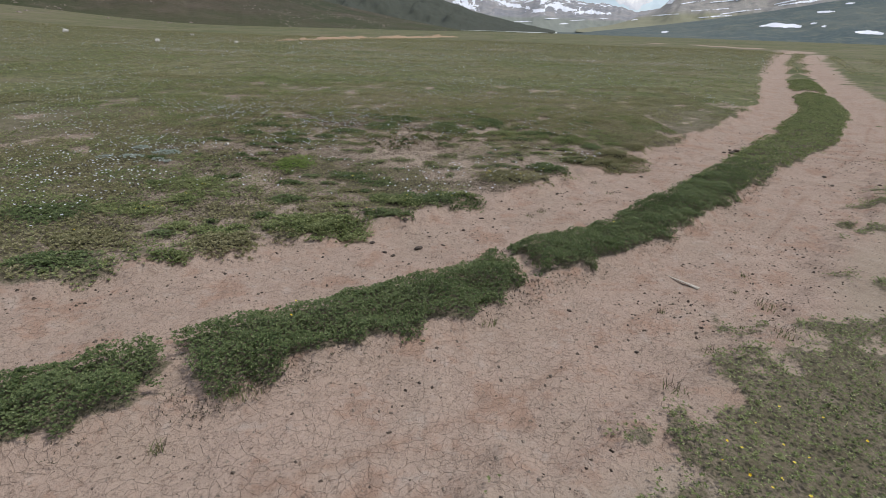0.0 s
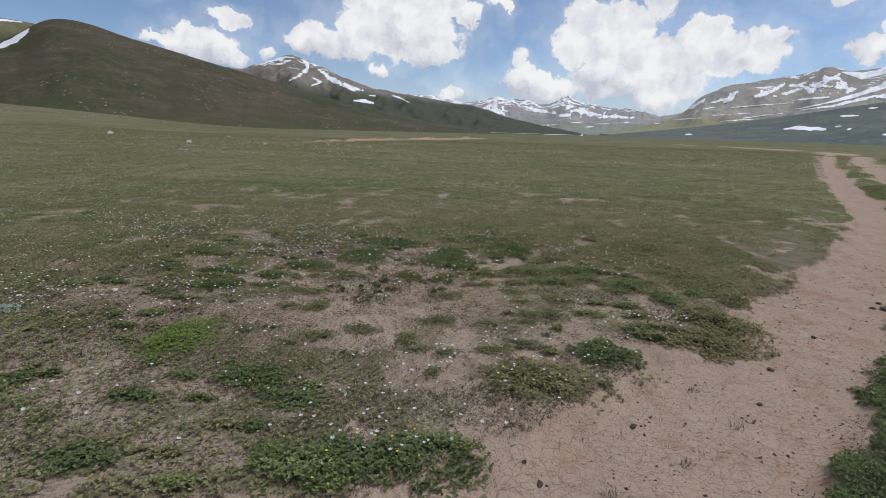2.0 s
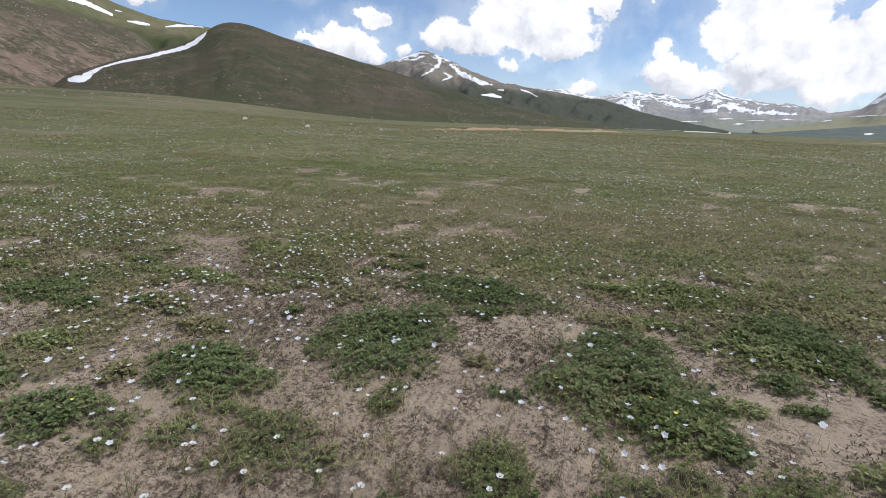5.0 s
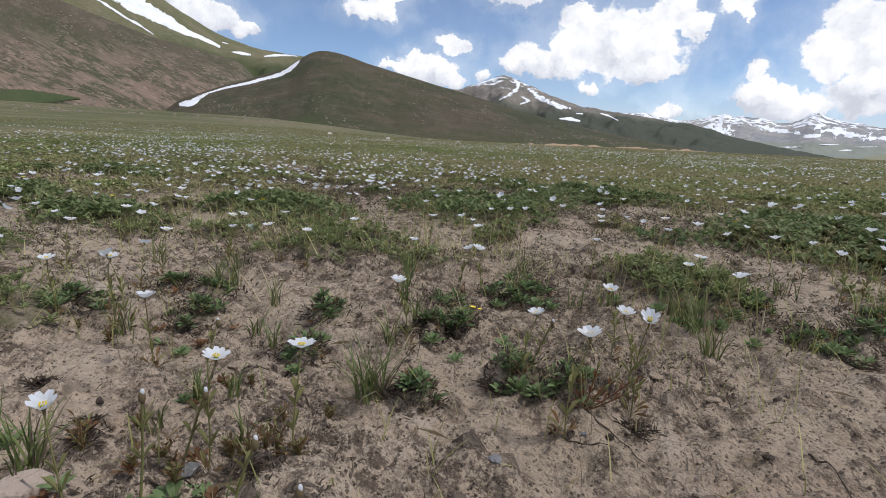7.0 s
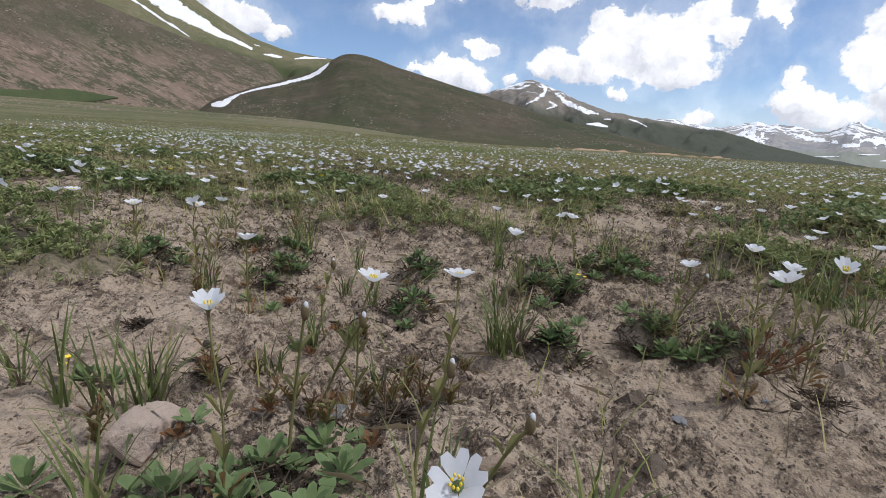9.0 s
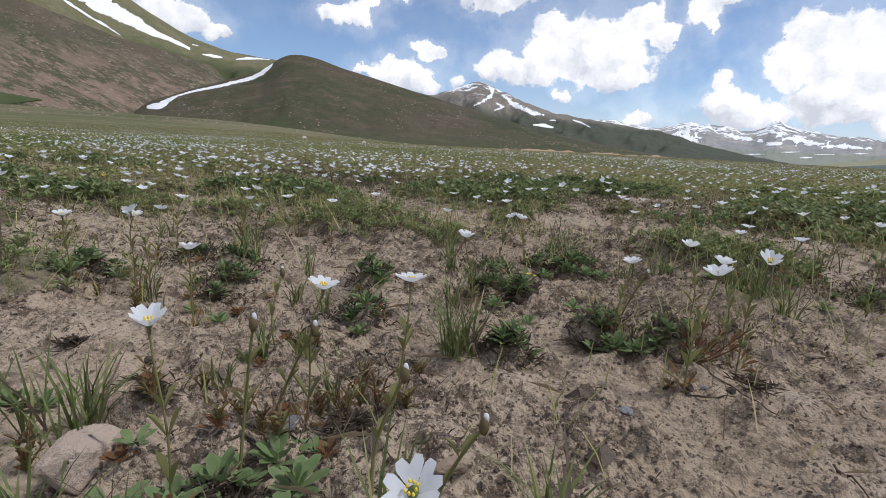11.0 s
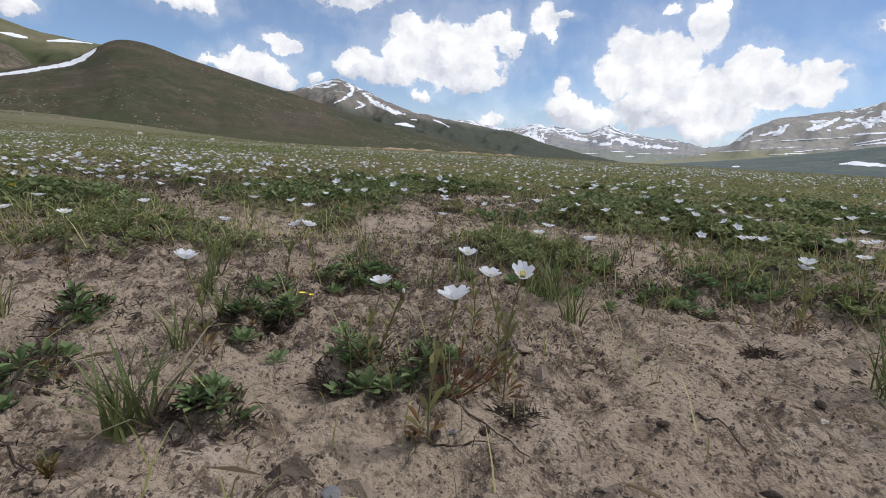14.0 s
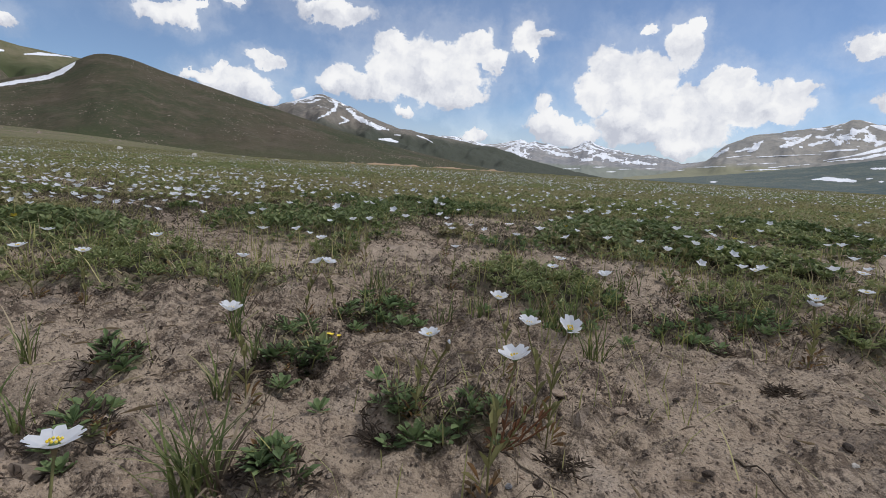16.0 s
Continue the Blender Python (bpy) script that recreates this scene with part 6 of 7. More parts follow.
for row in ((-3.25, 5.05, 0.03, 9), (-3.0, 5.25, 0.03, 9), (-3.35, 5.4, 0.035, 9), (-2.85, 4.95, 0.028, 9), (-3.1, 4.85, 0.03, 9), (-1.13, 6.47, 0.02, 9)):
    rosette(*row, mat=MAT_SILVER, label="silvery grey-green leaf rosette in the turf")

for cx, cy, ax, ay in ((-3.25, 5.05, 0.13, 0.08), (-3.0, 5.25, 0.15, 0.10), (-3.35, 5.42, 0.10, 0.07), (-2.88, 4.95, 0.10, 0.06), (-3.5, 5.0, 0.09, 0.06)):
    n = int(ax * ay * 6500)
    a, q = RNG.uniform(0, math.tau, n), np.sqrt(RNG.random(n))
    x, y = cx + ax * q * np.cos(a), cy + ay * q * np.sin(a)
    v, f = sprigs(x, y, ground_at(x, y) + 0.018 + 0.012 * (1 - q * q), 0.017, 0, 6, LEAF7, 0.4, 10, 50)
    tagged(new("silver_plant", mesh_of("silver_plant", v, f, MAT_SILVER, False)), "silvery blue-green cushion plant in the turf", "plant", "silver cushions")


# the reddish plant with buds
def red_plant(x, y):
    root = new("budding_plant")
    for k, (az, lean, h) in enumerate(((0.35, 0.042, 0.036), (0.75, 0.034, 0.034), (0.1, 0.036, 0.026), (2.2, 0.012, 0.03), (1.2, 0.02, 0.042), (0.55, 0.02, 0.024))):
        s = np.linspace(0, 1, 7)
        pts = np.stack([math.cos(az) * lean * s ** 0.8, math.sin(az) * lean * s ** 0.8, h * s], 1)
        v, f = tube(pts, np.linspace(0.0009, 0.0006, 7))
        part("stem", mesh_of("stem", v, f, MAT_STEM if k % 2 else MAT_RED), root)
        v, f = ball(0.0015, 1, 2.6, 8, 6)
        m = part("bud", mesh_of("bud", v, f, MAT_STEM), root, "olive brown pointed bud")
        m.matrix_basis = Matrix.Translation(Vector(pts[-1])) @ Matrix.Rotation(az, 4, "Z") @ Matrix.Rotation(0.6, 4, "Y")
        for j in (2, 4):
            v, f = many(LEAF7, np.repeat(pts[j][None], 2, 0), np.array([az + 0.6, az - 0.6]), np.radians([50.0, 45.0]), 0.010, 0.003)
            part("stem_leaf", mesh_of("stem_leaf", v, f, MAT_RED, False), root)
    n = 26
    a = RNG.uniform(0, math.tau, n)
    v, f = many(LEAF7, np.stack([np.cos(a) * 0.006, np.sin(a) * 0.006, RNG.uniform(0.001, 0.012, n)], 1), a, RNG.uniform(0.0, 0.9, n), RNG.uniform(0.006, 0.011, n), 0.0032)
    part("basal_foliage", mesh_of("basal_foliage", v, f, MAT_RED, False), root, "rust-red leaves at the foot")
    root.matrix_basis = Matrix.Translation((x, y, float(ground_at([x], [y])[0]))) @ Matrix.Scale(0.82, 4)
    tagged(root, "budding plant with rust-red foot and spreading stems", "plant")


red_plant(-0.394, 6.128)


RUSTY = [
    (-0.646, 5.9, 0.0187), (-0.647, 6.029, 0.0096), (-0.572, 5.956, 0.0195), (-0.601, 5.925, 0.0153), (-0.577, 5.91, 0.0132), (-0.669, 5.948, 0.012), (-0.561, 5.971, 0.0221), (-0.561, 6.024, 0.0108), (-0.675, 5.858, 0.0165),
    (-0.611, 5.908, 0.0136), (-0.654, 6.012, 0.0156), (-0.591, 5.959, 0.0135), (-0.573, 5.973, 0.0187), (-0.542, 5.971, 0.0096), (-0.844, 6.028, 0.0195), (-0.899, 6.029, 0.0153), (-0.622, 5.933, 0.0132), (-0.589, 6.004, 0.012),
]


# low plants turning rust-red, with upright leafy stems
def rust_plant(x, y, h, stems, turn):
    root = new("rusty_plant")
    rs = np.random.default_rng(int(abs(x * 1000 + y * 100)))
    for k in range(stems):
        a, lean = turn + math.tau * k / stems + rs.normal(0, 0.4), rs.uniform(0.1, 0.6)
        s = np.linspace(0, 1, 6)
        hk = h * rs.uniform(0.55, 1.1)
        pts = np.stack([math.cos(a) * hk * lean * s ** 1.3, math.sin(a) * hk * lean * s ** 1.3, hk * s], 1)
        v, f = tube(pts, np.linspace(0.0006, 0.0004, 6), 5)
        part("stem", mesh_of("stem", v, f, MAT_STEM if k % 2 else MAT_RUST), root)
        n = 9
        at = pts[np.clip((np.arange(n) * 6 // n), 0, 5)]
        v, f = many(LEAF7, at, a + np.arange(n) * 2.4, rs.uniform(0.5, 1.25, n), rs.uniform(0.004, 0.008, n) * (h / 0.02) ** 0.4, rs.uniform(0.0014, 0.0026, n))
        part("stem_leaf", mesh_of("stem_leaf", v, f, MAT_STEM if k % 3 == 1 else MAT_RUST, False), root)
    root.matrix_basis = Matrix.Translation((x, y, float(ground_at([x], [y])[0])))
    tagged(root, "small plant with olive and rust-red upright leaves", "plant", "rusty plants")


for k, (x, y, h) in enumerate(RUSTY):
    rust_plant(x, y, h, 4 + k % 3, k * 1.1)


def small_yellow(x, y, h):
    root = new("yellow_flower")
    s = np.linspace(0, 1, 5)
    pts = np.stack([0.002 * s, 0.001 * s, h * s], 1)
    v, f = tube(pts, np.full(5, 0.0005), 5)
    part("stem", mesh_of("stem", v, f, MAT_STEM), root)
    for k in range(5):
        v, f = many(LEAF7, pts[-1:], np.array([math.tau * k / 5]), np.array([0.75]), 0.0036, 0.0038)
        part("petal", mesh_of("petal", v, f, MAT_YELLOW, False), root)
    root.matrix_basis = Matrix.Translation((x, y, float(ground_at([x], [y])[0])))
    tagged(root, "small yellow five-petalled flower among green leaves", "flower", "small yellow flowers")


for row in ((-0.749, 5.879, 0.011), (-0.745, 5.874, 0.009), (-0.555, 6.278, 0.020), (-0.560, 6.284, 0.018), (-0.550, 6.284, 0.017)):
    small_yellow(*row)


# ---- grass tufts, one thing each ----
def tuft(x, y, n, h, r=0.008, w=0.0016, dry=0.16, label=""):
    n = int(n * 1.7)
    a = RNG.uniform(0, math.tau, n)
    q = r * np.sqrt(RNG.random(n))
    g = float(ground_at([x], [y])[0])
    root = new("grass_tuft")
    for name, mat, keep in (("grass", MAT_TUFT, a > math.tau * dry), ("dry_grass", MAT_DRY, a <= math.tau * dry)):
        if keep.any():
            v, f = blades(np.cos(a[keep]) * q[keep], np.sin(a[keep]) * q[keep], np.zeros(keep.sum()), h * 0.95, w, 0.26 if name == "grass" else 0.6, 0.7)
            part(name, mesh_of(name, v, f, mat, False), root)["kind"] = "stuff"
    root.matrix_basis = Matrix.Translation((x, y, g))
    tagged(root, label or "upright tuft of green and dry grass blades on earth", "grass tuft", "grass tufts")


TUFTS_FIRST = [
    (-0.545, 6.055, 34, 0.05, 0.012), (-0.55, 6.07, 12, 0.045, 0.014), (-0.674, 5.885, 22, 0.045, 0.009), (-0.7, 5.875, 9, 0.06, 0.006), (-0.45, 5.925, 18, 0.042, 0.008), (-0.615, 5.828, 14, 0.055, 0.008),
    (-0.498, 5.876, 14, 0.05, 0.007), (-0.299, 6.334, 20, 0.05, 0.01), (-0.312, 6.38, 22, 0.055, 0.014), (-0.33, 6.42, 18, 0.05, 0.014), (-0.35, 6.44, 16, 0.045, 0.014), (-0.64, 6.26, 10, 0.04, 0.006),
    (-0.595, 6.162, 12, 0.045, 0.006), (-0.751, 6.129, 10, 0.035, 0.006), (-0.792, 6.2, 10, 0.045, 0.006), (-0.692, 6.1, 9, 0.03, 0.006),
]
TUFTS_SECOND = [
    (-0.66, 5.99, 12, 0.03, 0.006), (-0.635, 6.0, 10, 0.028, 0.006), (-0.59, 5.97, 8, 0.03, 0.005), (-0.655, 5.95, 9, 0.03, 0.006), (-0.097, 6.204, 22, 0.07, 0.016), (-0.119, 6.133, 14, 0.055, 0.012),
    (-0.07, 6.18, 14, 0.06, 0.012), (-0.038, 6.509, 22, 0.04, 0.015), (-0.1, 6.47, 14, 0.035, 0.012), (-0.658, 6.303, 10, 0.06, 0.006), (-0.597, 6.222, 16, 0.035, 0.01), (-0.537, 6.394, 12, 0.04, 0.01),
    (-0.88, 6.19, 12, 0.05, 0.008), (-0.91, 6.24, 12, 0.05, 0.01), (-0.95, 6.28, 10, 0.045, 0.01), (-0.728, 5.868, 8, 0.06, 0.006),
]
TUFTS_THIRD = [
    (-0.76, 5.86, 9, 0.055, 0.006), (-0.655, 5.865, 6, 0.05, 0.005), (-1.0, 6.0, 14, 0.05, 0.012), (-0.42, 6.41, 12, 0.04, 0.012), (-0.46, 6.4, 10, 0.04, 0.01), (-0.86, 6.05, 10, 0.05, 0.008),
    (-0.3, 6.6, 16, 0.05, 0.02), (-0.72, 6.42, 14, 0.045, 0.015), (0.05, 6.5, 14, 0.05, 0.015), (-0.2, 6.62, 16, 0.05, 0.02), (-0.56, 6.5, 16, 0.045, 0.02), (-1.1, 6.25, 14, 0.05, 0.014),
]
for row in TUFTS_FIRST + TUFTS_SECOND + TUFTS_THIRD:
    tuft(*row)
TRACK_TUFTS_FIRST = [
    (1.492, 4.845, 16, 0.03, 0.03), (0.811, 3.924, 22, 0.035, 0.04), (1.75, 2.62, 14, 0.03, 0.02), (1.21, 2.37, 10, 0.03, 0.02), (1.57, 2.22, 10, 0.03, 0.015), (1.93, 2.83, 16, 0.03, 0.03),
    (0.24, 2.2, 22, 0.04, 0.05), (0.72, 3.85, 20, 0.03, 0.05), (1.55, 4.5, 18, 0.03, 0.04), (-0.8, 1.61, 60, 0.05, 0.09), (-1.0, 1.31, 18, 0.05, 0.03), (1.2, 4.2, 16, 0.03, 0.03),
    (0.98, 1.65, 26, 0.04, 0.05), (1.3, 2.0, 20, 0.035, 0.04), (1.7, 2.1, 30, 0.045, 0.07), (1.85, 2.45, 30, 0.045, 0.08), (0.6, 2.78, 24, 0.04, 0.06), (0.85, 2.95, 24, 0.04, 0.06),
]
for row in TRACK_TUFTS_FIRST:
    tuft(*row, w=0.003, dry=0.45, label="low dry grass tuft on the trodden track")


# fine dry stalks round the plants
x, y = [], []
for cx, cy, *rest in HEADS_NEAR[:46]:
    x.append(cx + RNG.normal(0, 0.018, 34)), y.append(cy + RNG.normal(0, 0.014, 34))
x, y = np.concatenate(x), np.concatenate(y)
stuff("dry_stalks", blades(x, y, ground_at(x, y), 0.024, 0.0006, 0.6, 0.8), MAT_DRY, "fine grey-brown dry stalks round the flowers", "stalks")


def dead_clump(x, y, r):
    r *= 0.8
    n = int(240 * (r / 0.02) ** 1.5)
    a = RNG.uniform(0, math.tau, n)
    q = r * np.sqrt(RNG.random(n)) * (0.7 + 0.5 * np.sin(a * 2 + x * 50) * np.sin(a * 3 + y * 40))
    v, f = many(LEAF4, np.stack([np.cos(a) * q, np.sin(a) * q, 0.22 * np.clip(r - q, 0, 1) * RNG.random(n)], 1), RNG.uniform(0, math.tau, n), RNG.uniform(-0.1, 0.7, n), RNG.uniform(0.004, 0.011, n), RNG.uniform(0.0006, 0.0018, n))
    ob = new("dead_plant", mesh_of("dead_plant", v, f, MAT_DEAD, False))
    ob.matrix_basis = Matrix.Translation((x, y, float(ground_at([x], [y])[0])))
    tagged(ob, "dark brown tangle of a dead plant on the earth", "dead plant", "dead plants on the earth")


for row in ((-0.355, 6.135, 0.02), (-0.147, 6.283, 0.026), (-0.52, 6.07, 0.014), (-0.70, 5.93, 0.016), (-0.655, 5.905, 0.016), (-0.56, 5.945, 0.018), (-0.47, 6.13, 0.022), (-0.59, 6.20, 0.026), (-0.83, 6.10, 0.022),
            (-0.17, 6.37, 0.028), (-0.09, 6.17, 0.022), (-0.58, 5.875, 0.03), (-0.78, 5.94, 0.018)):
    dead_clump(*row)


def twig(points, r=0.0014, label="thin dark twig lying on the earth"):
    p = np.array(points, float)
    s = np.linspace(0, len(p) - 1, 14)
    x, y = np.interp(s, np.arange(len(p)), p[:, 0]), np.interp(s, np.arange(len(p)), p[:, 1])
    x, y = x + 0.0016 * np.sin(s * 5.1 + x * 90), y + 0.0014 * np.sin(s * 6.3)
    pts = np.stack([x, y, ground_at(x, y) + r * 0.8 + 0.0012 * np.abs(np.sin(s * 3))], 1)
    v, f = tube(pts, r * (1 - 0.6 * np.linspace(0, 1, 14)) * (1 + 0.2 * np.sin(s * 9)), 7)
    tagged(new("twig", mesh_of("twig", v, f, MAT_DEAD)), label, "twig", "twigs on the earth")


for row in (((-0.43, 6.156), (-0.401, 6.129), (-0.377, 6.119), (-0.359, 6.11), (-0.346, 6.098)), ((-0.413, 6.096), (-0.396, 6.093), (-0.382, 6.091), (-0.365, 6.099)),
            ((-0.62, 6.05), (-0.60, 6.035), (-0.575, 6.03))):
    twig(row, 0.0009)
for row in (((-0.60, 5.90), (-0.55, 5.93), (-0.52, 5.925)), ((-0.33, 6.05), (-0.31, 6.02)), ((-0.70, 6.05), (-0.66, 6.04), (-0.64, 6.05)), ((-0.24, 6.16), (-0.22, 6.13)), ((-0.45, 6.22), (-0.42, 6.235)), ((-0.14, 6.09), (-0.11, 6.07))):
    twig(row, 0.0008, "thin dry stalk lying on the earth")


# ---- stones, dung, bone ----
def stone(name, x, y, size, mat, label, category, seed, flat=0.5, sink=0.25, group=""):
    """An angular stone: a ball cut by planes and roughened."""
    bm = bmesh.new()
    bmesh.ops.create_icosphere(bm, subdivisions=3, radius=1.0)
    rs = random.Random(seed)
    for _ in range(11):
        n = Vector((rs.gauss(0, 1), rs.gauss(0, 1), rs.gauss(0, 0.7))).normalized()
        cut = rs.uniform(0.5, 0.82)
        for v in bm.verts:
            over = v.co.dot(n) - cut
            if over > 0:
                v.co -= n * over * 0.9
    for v in bm.verts:
        v.co *= 1 + 0.12 * noise.noise(v.co * 2.3 + Vector((seed, 0, 0))) + 0.06 * noise.noise(v.co * 6.1 + Vector((0, seed, 0)))
        v.co = Vector((v.co.x * size[0] / 2, v.co.y * size[1] / 2, v.co.z * flat * min(size) / 2))
    me = bpy.data.meshes.new(name)
    bm.to_mesh(me)
    bm.free()
    me.materials.append(mat)
    ob = new(name, me)
    ob.matrix_basis = Matrix.Translation((x, y, float(ground_at([x], [y])[0]) + flat * min(size) / 2 * (1 - 2 * sink))) @ Matrix.Rotation(seed * 1.7, 4, "Z")
    return tagged(ob, label, category, group)


stone("rock", -0.644, 5.864, (0.040, 0.030), MAT_PINK, "flat angular pinkish tan rock lying on the earth", "rock", 3, 0.85, 0.12)
stone("stone", -0.581, 5.922, (0.018, 0.012), MAT_LICHEN, "grey stone speckled with pale lichen", "stone", 14, 0.7, 0.15)
stone("stone", -0.582, 5.846, (0.016, 0.011), MAT_LICHEN, "grey stone speckled with pale lichen", "stone", 15, 0.7, 0.15)
stone("stone", -0.499, 5.930, (0.022, 0.014), MAT_ROCK, "small tan stone half sunk in the earth", "stone", 4, 0.5)
stone("pebble", -0.433, 6.035, (0.013, 0.010), MAT_SLATE, "small flat blue-grey pebble on the earth", "pebble", 5, 0.4)
stone("pebble", -0.116, 6.166, (0.017, 0.011), MAT_ROCK, "small orange-brown pebble beside the grass", "pebble", 7, 0.55)
stone("pebble", -0.160, 6.172, (0.008, 0.006), MAT_PALE, "tiny white pebble on the earth", "pebble", 8, 0.6)
stone("stone", -2.564, 5.777, (0.07, 0.05), MAT_PALE, "white stone lying in the turf", "stone", 10, 0.7, 0.2)
stone("stone", -1.86, 6.30, (0.045, 0.035), MAT_ROCK, "small tan stone between the plants", "stone", 11, 0.6, 0.2)
stone("stone", -1.28, 6.56, (0.03, 0.022), MAT_ROCK, "small tan stone between the plants", "stone", 12, 0.6, 0.2)
for k, (x, y, s) in enumerate(((-0.346, 6.219, 0.017), (-0.335, 6.189, 0.009), (-0.30, 6.211, 0.012), (-0.404, 6.103, 0.008), (-0.388, 6.103, 0.007), (-0.38, 6.113, 0.006), (-0.28, 6.16, 0.008), (-0.48, 6.02, 0.009), (-0.31, 6.11, 0.008), (-0.55, 6.01, 0.010), (-0.68, 6.0, 0.008), (-0.24, 6.19, 0.007))):
    stone("pebble", x, y, (s, s * 0.7), (MAT_ROCK, MAT_SLATE, MAT_ROCK)[k % 3], ("small tan pebble on the earth", "small grey pebble on the earth", "small tan pebble on the earth")[k % 3], "pebble", 120 + k, 0.5, 0.3, "pebbles on the earth")
for k, (x, y, s) in enumerate(((-0.56, 5.935, 0.010), (-0.61, 5.92, 0.011), (-0.37, 6.11, 0.012), (-0.72, 5.95, 0.012), (-0.152, 6.191, 0.014), (-0.223, 6.099, 0.014), (-0.18, 6.2, 0.009),
                               (-0.6, 6.0, 0.01), (-0.396, 6.098, 0.012), (-0.27, 6.13, 0.010), (-0.21, 6.08, 0.018), (-0.25, 6.24, 0.010), (-0.66, 6.20, 0.011))):
    stone("dung_pellet", x, y, (s, s * 0.55), MAT_DUNG, "dark dried dung pellet on the earth", "dung", 30 + k, 0.7, 0.1, "dung pellets near by")
DUNG_FIRST = [
    (3.72, 6.46, 0.13, 0.09), (3.82, 6.52, 0.12, 0.08), (3.91, 6.5, 0.1, 0.08), (3.64, 6.5, 0.07, 0.05), (3.98, 6.58, 0.1, 0.07), (4.07, 6.62, 0.12, 0.09),
    (3.77, 6.6, 0.05, 0.04), (-0.17, 3.12, 0.07, 0.05), (-0.39, 3.04, 0.05, 0.03), (-0.33, 3.0, 0.04, 0.03), (0.0, 3.2, 0.04, 0.025), (-0.5, 3.2, 0.06, 0.04),
    (0.3, 3.75, 0.05, 0.03), (0.55, 4.0, 0.05, 0.03),
]
DUNG_SECOND = [
    (0.15, 3.5, 0.04, 0.03), (2.1, 5.2, 0.05, 0.04), (1.8, 4.75, 0.04, 0.03), (2.7, 5.75, 0.05, 0.04), (-0.62, 3.3, 0.09, 0.05), (-0.3, 3.55, 0.07, 0.04),
    (1.05, 4.45, 0.05, 0.04), (0.7, 2.35, 0.035, 0.025), (0.95, 2.0, 0.03, 0.025), (4.2, 5.4, 0.06, 0.05), (4.0, 5.0, 0.05, 0.04), (4.4, 4.9, 0.05, 0.04),
    (0.25, 3.3, 0.03, 0.02), (-0.1, 3.35, 0.03, 0.02),
]
for k, (x, y, a, b) in enumerate(DUNG_FIRST + DUNG_SECOND):
    stone("dung", x, y, (a, b), MAT_DUNG, "dark dry dung lying on the bare track", "dung", 60 + k, 0.45, 0.15, "dung on the track")


def bone(x, y):
    s = np.linspace(0, 1, 12)
    pts = np.stack([0.06 * np.cos(math.pi * (0.15 + 0.5 * s)) * 2 - 0.02, -0.07 + 0.13 * s, 0.006 + 0.008 * np.sin(math.pi * s)], 1)
    v, f = tube(pts, 0.006 + 0.009 * s ** 2, 8)
    v[:, 2] *= 0.6
    ob = new("bone", mesh_of("bone", v, [f], MAT_BONE))
    ob.matrix_basis = Matrix.Translation((x, y, float(ground_at([x], [y])[0]) + 0.004)) @ Matrix.Rotation(radians(165), 4, "Z")
    tagged(ob, "curved bleached bone lying on the bare track", "bone")


bone(1.50, 2.74)


# low bank of bare earth far across the plain
def earth_bank():
    s = np.linspace(0, 1, 90)
    cx, cy = -13.0 + 15.0 * s, 39.0 + 40.0 * s ** 1.1
    prof = np.array([(0.0, 0.0), (0.25, 0.7), (0.6, 1.0), (1.6, 0.8), (3.0, 0.0)])
    hgt = (0.17 + 0.16 * fbm(s * 34, s * 0, 1.0, 4, 7, 0.7)) * np.clip(np.minimum(s, 1 - s) * 9, 0, 1) * (0.8 + 0.6 * s)
    v = np.stack([np.stack([cx - 0.5 * d, cy + d, ground_at(cx - 0.5 * d, cy + d) + h * hgt - 0.03], 1) for d, h in prof], 1)
    v[:, :, 1] += 0.5 * fbm(s * 30, s * 0, 1.0, 3, 8)[:, None]
    m = stone_mat("bank_earth", (0.42, 0.29, 0.18), (0.33, 0.23, 0.145), (0.15, 0.13, 0.08))
    tagged(new("earth_bank", mesh_of("earth_bank", v.reshape(-1, 3), grid_faces(90, len(prof)), m)), "low bank of bare orange earth across the plain", "bank", kind="structure")


earth_bank()
for k, (x, y, s) in enumerate(((-18.0, 33.0, 0.5), (-13.5, 34.0, 0.3), (-10.0, 36.0, 0.25), (-30.0, 42.0, 0.6), (-22.0, 46.0, 0.4))):
    stone("boulder", x, y, (s, s * 0.7), MAT_PALE, "pale boulder lying far out on the plain", "boulder", 90 + k, 0.8, 0.2, "boulders on the plain")


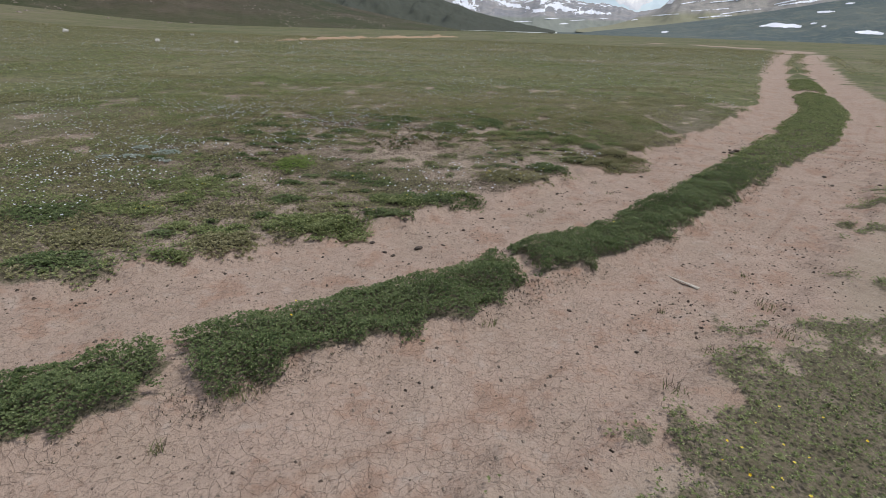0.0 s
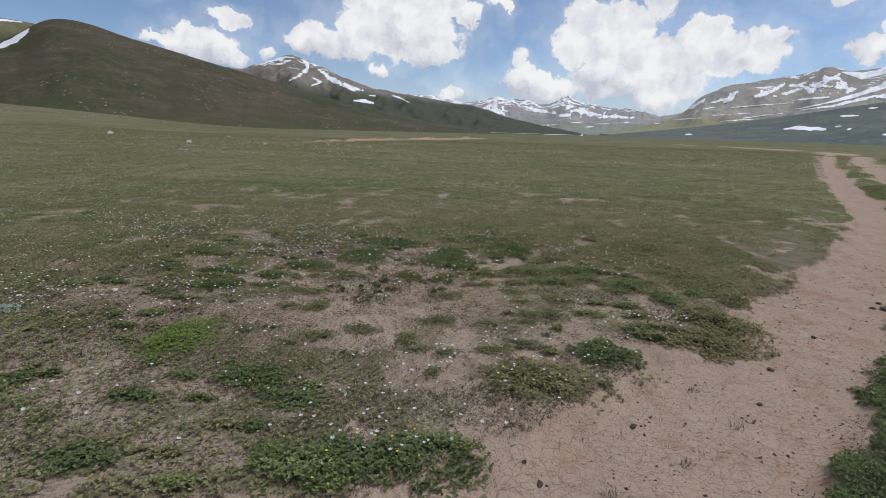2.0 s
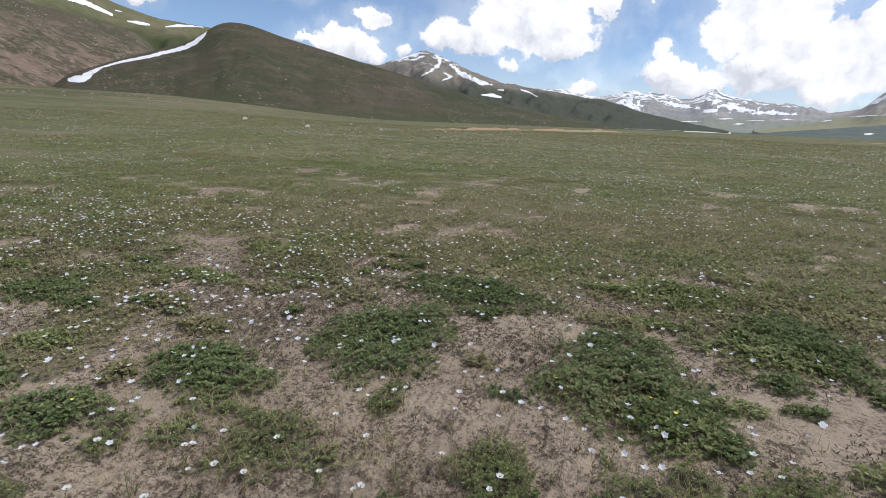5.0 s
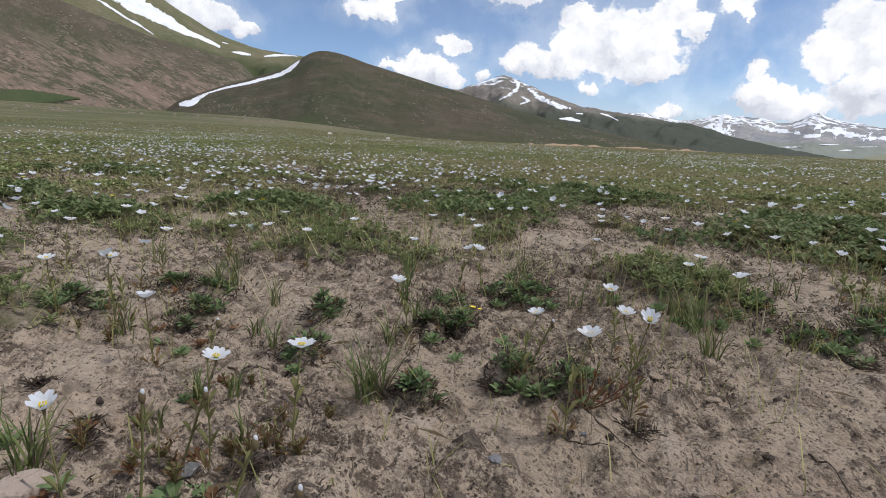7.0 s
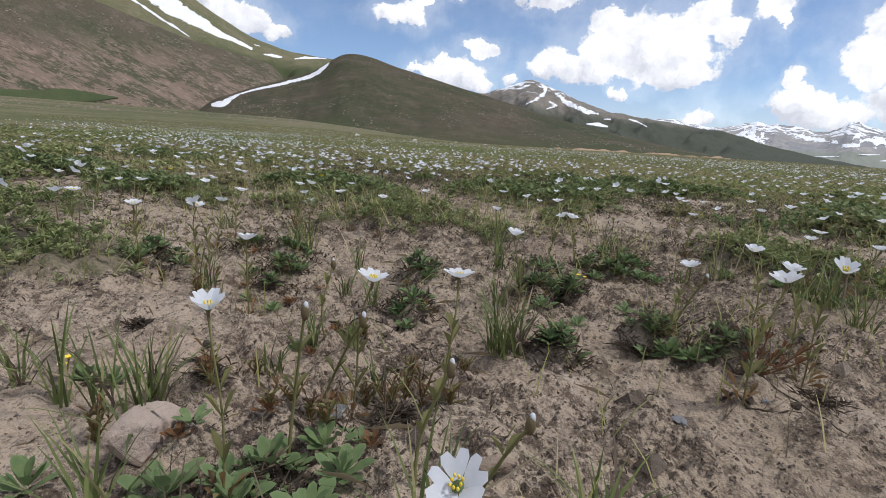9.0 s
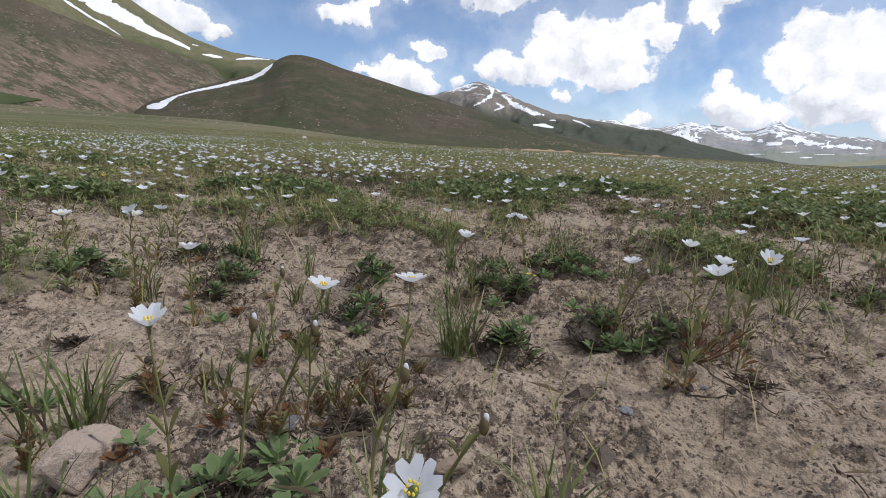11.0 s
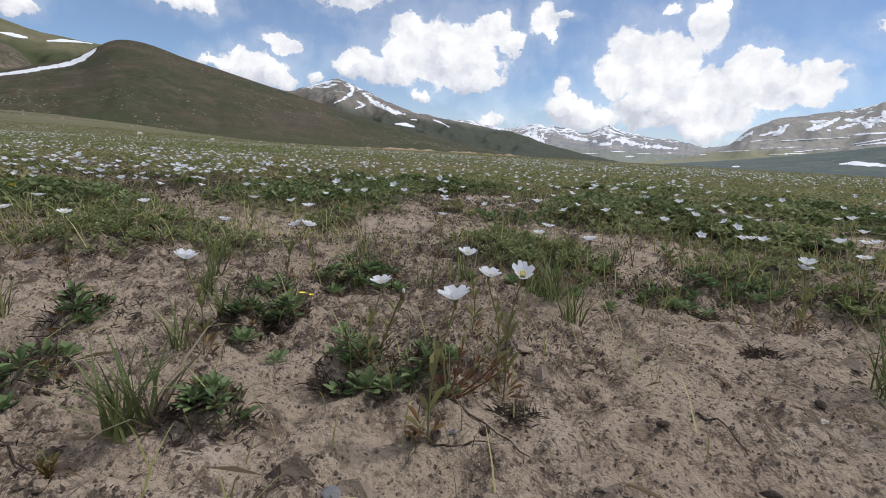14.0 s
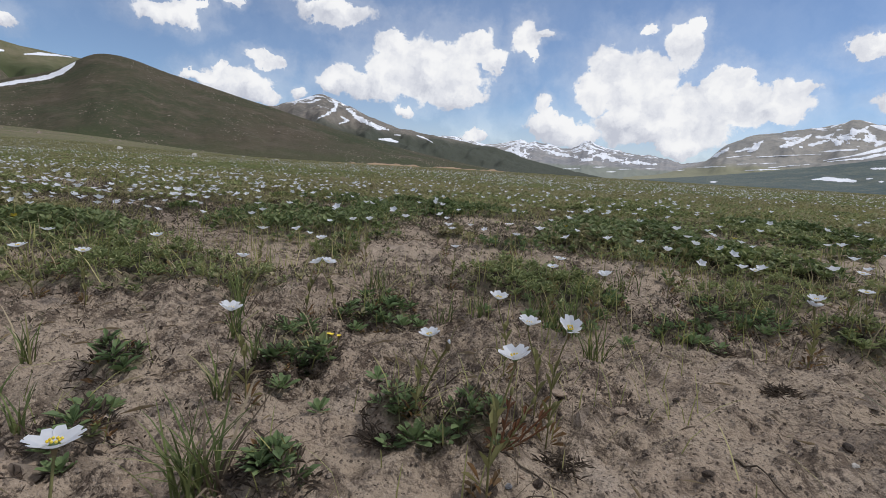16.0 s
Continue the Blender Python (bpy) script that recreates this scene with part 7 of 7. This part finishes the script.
# loose rock on the hillsides and the apron below them
MAT_SCREE = stone_mat("hill_scree", (0.29, 0.235, 0.19), (0.22, 0.18, 0.145), (0.17, 0.14, 0.115))


def scree(on, name, n, a0, a1, u0, u1, lo, hi, seed, label):
    az, u, pts = on
    a, q = RNG.uniform(a0, a1, n), RNG.uniform(u0, u1, n)
    k = fbm(a, q * 14, 2.4, 5, seed, 0.62) > RNG.uniform(-0.1, 0.7, n)
    a, q = a[k], q[k]
    i, j = (a - az[0]) / (az[1] - az[0]), q * (len(u) - 1)
    i0, j0 = np.clip(i.astype(int), 0, len(az) - 2), np.clip(j.astype(int), 0, len(u) - 2)
    fi, fj = (i - i0)[:, None], (j - j0)[:, None]
    p = (pts[i0, j0] * (1 - fi) + pts[i0 + 1, j0] * fi) * (1 - fj) + (pts[i0, j0 + 1] * (1 - fi) + pts[i0 + 1, j0 + 1] * fi) * fj
    size = lo + (hi - lo) * RNG.random(len(a)) ** 3
    stuff(name, many(LUMP, p, RNG.uniform(0, math.tau, len(a)), RNG.uniform(-0.3, 0.3, len(a)), size, size * RNG.uniform(0.6, 1.4, len(a))), MAT_SCREE, label, "rocks")


scree(stony, "hill_rocks", 5500, 46, 78, 0.0, 0.98, 0.5, 3.2, 3, "pale loose rock scattered over the stony hillside")
scree(spur, "spur_rocks", 7000, 0, 52, 0.05, 0.98, 0.35, 1.4, 5, "pale loose stones scattered over the grassy spur")
n = 2600
a, r = np.radians(RNG.uniform(26, 74, n)), 70 * (430 / 70) ** RNG.random(n)
x, y = -np.sin(a) * r, np.cos(a) * r
k = fbm(x, y, 60.0, 5, 9, 0.65) > RNG.uniform(-0.1, 0.8, n)
x, y = x[k], y[k]
size = 0.15 + 0.9 * RNG.random(len(x)) ** 6
stuff("apron_stones", many(LUMP, np.stack([x, y, ground_at(x, y)], 1), RNG.uniform(0, math.tau, len(x)), RNG.uniform(-0.2, 0.2, len(x)), size, size * RNG.uniform(0.6, 1.4, len(x))), MAT_SCREE, "pale stones strewn over the slope's foot", "stones")
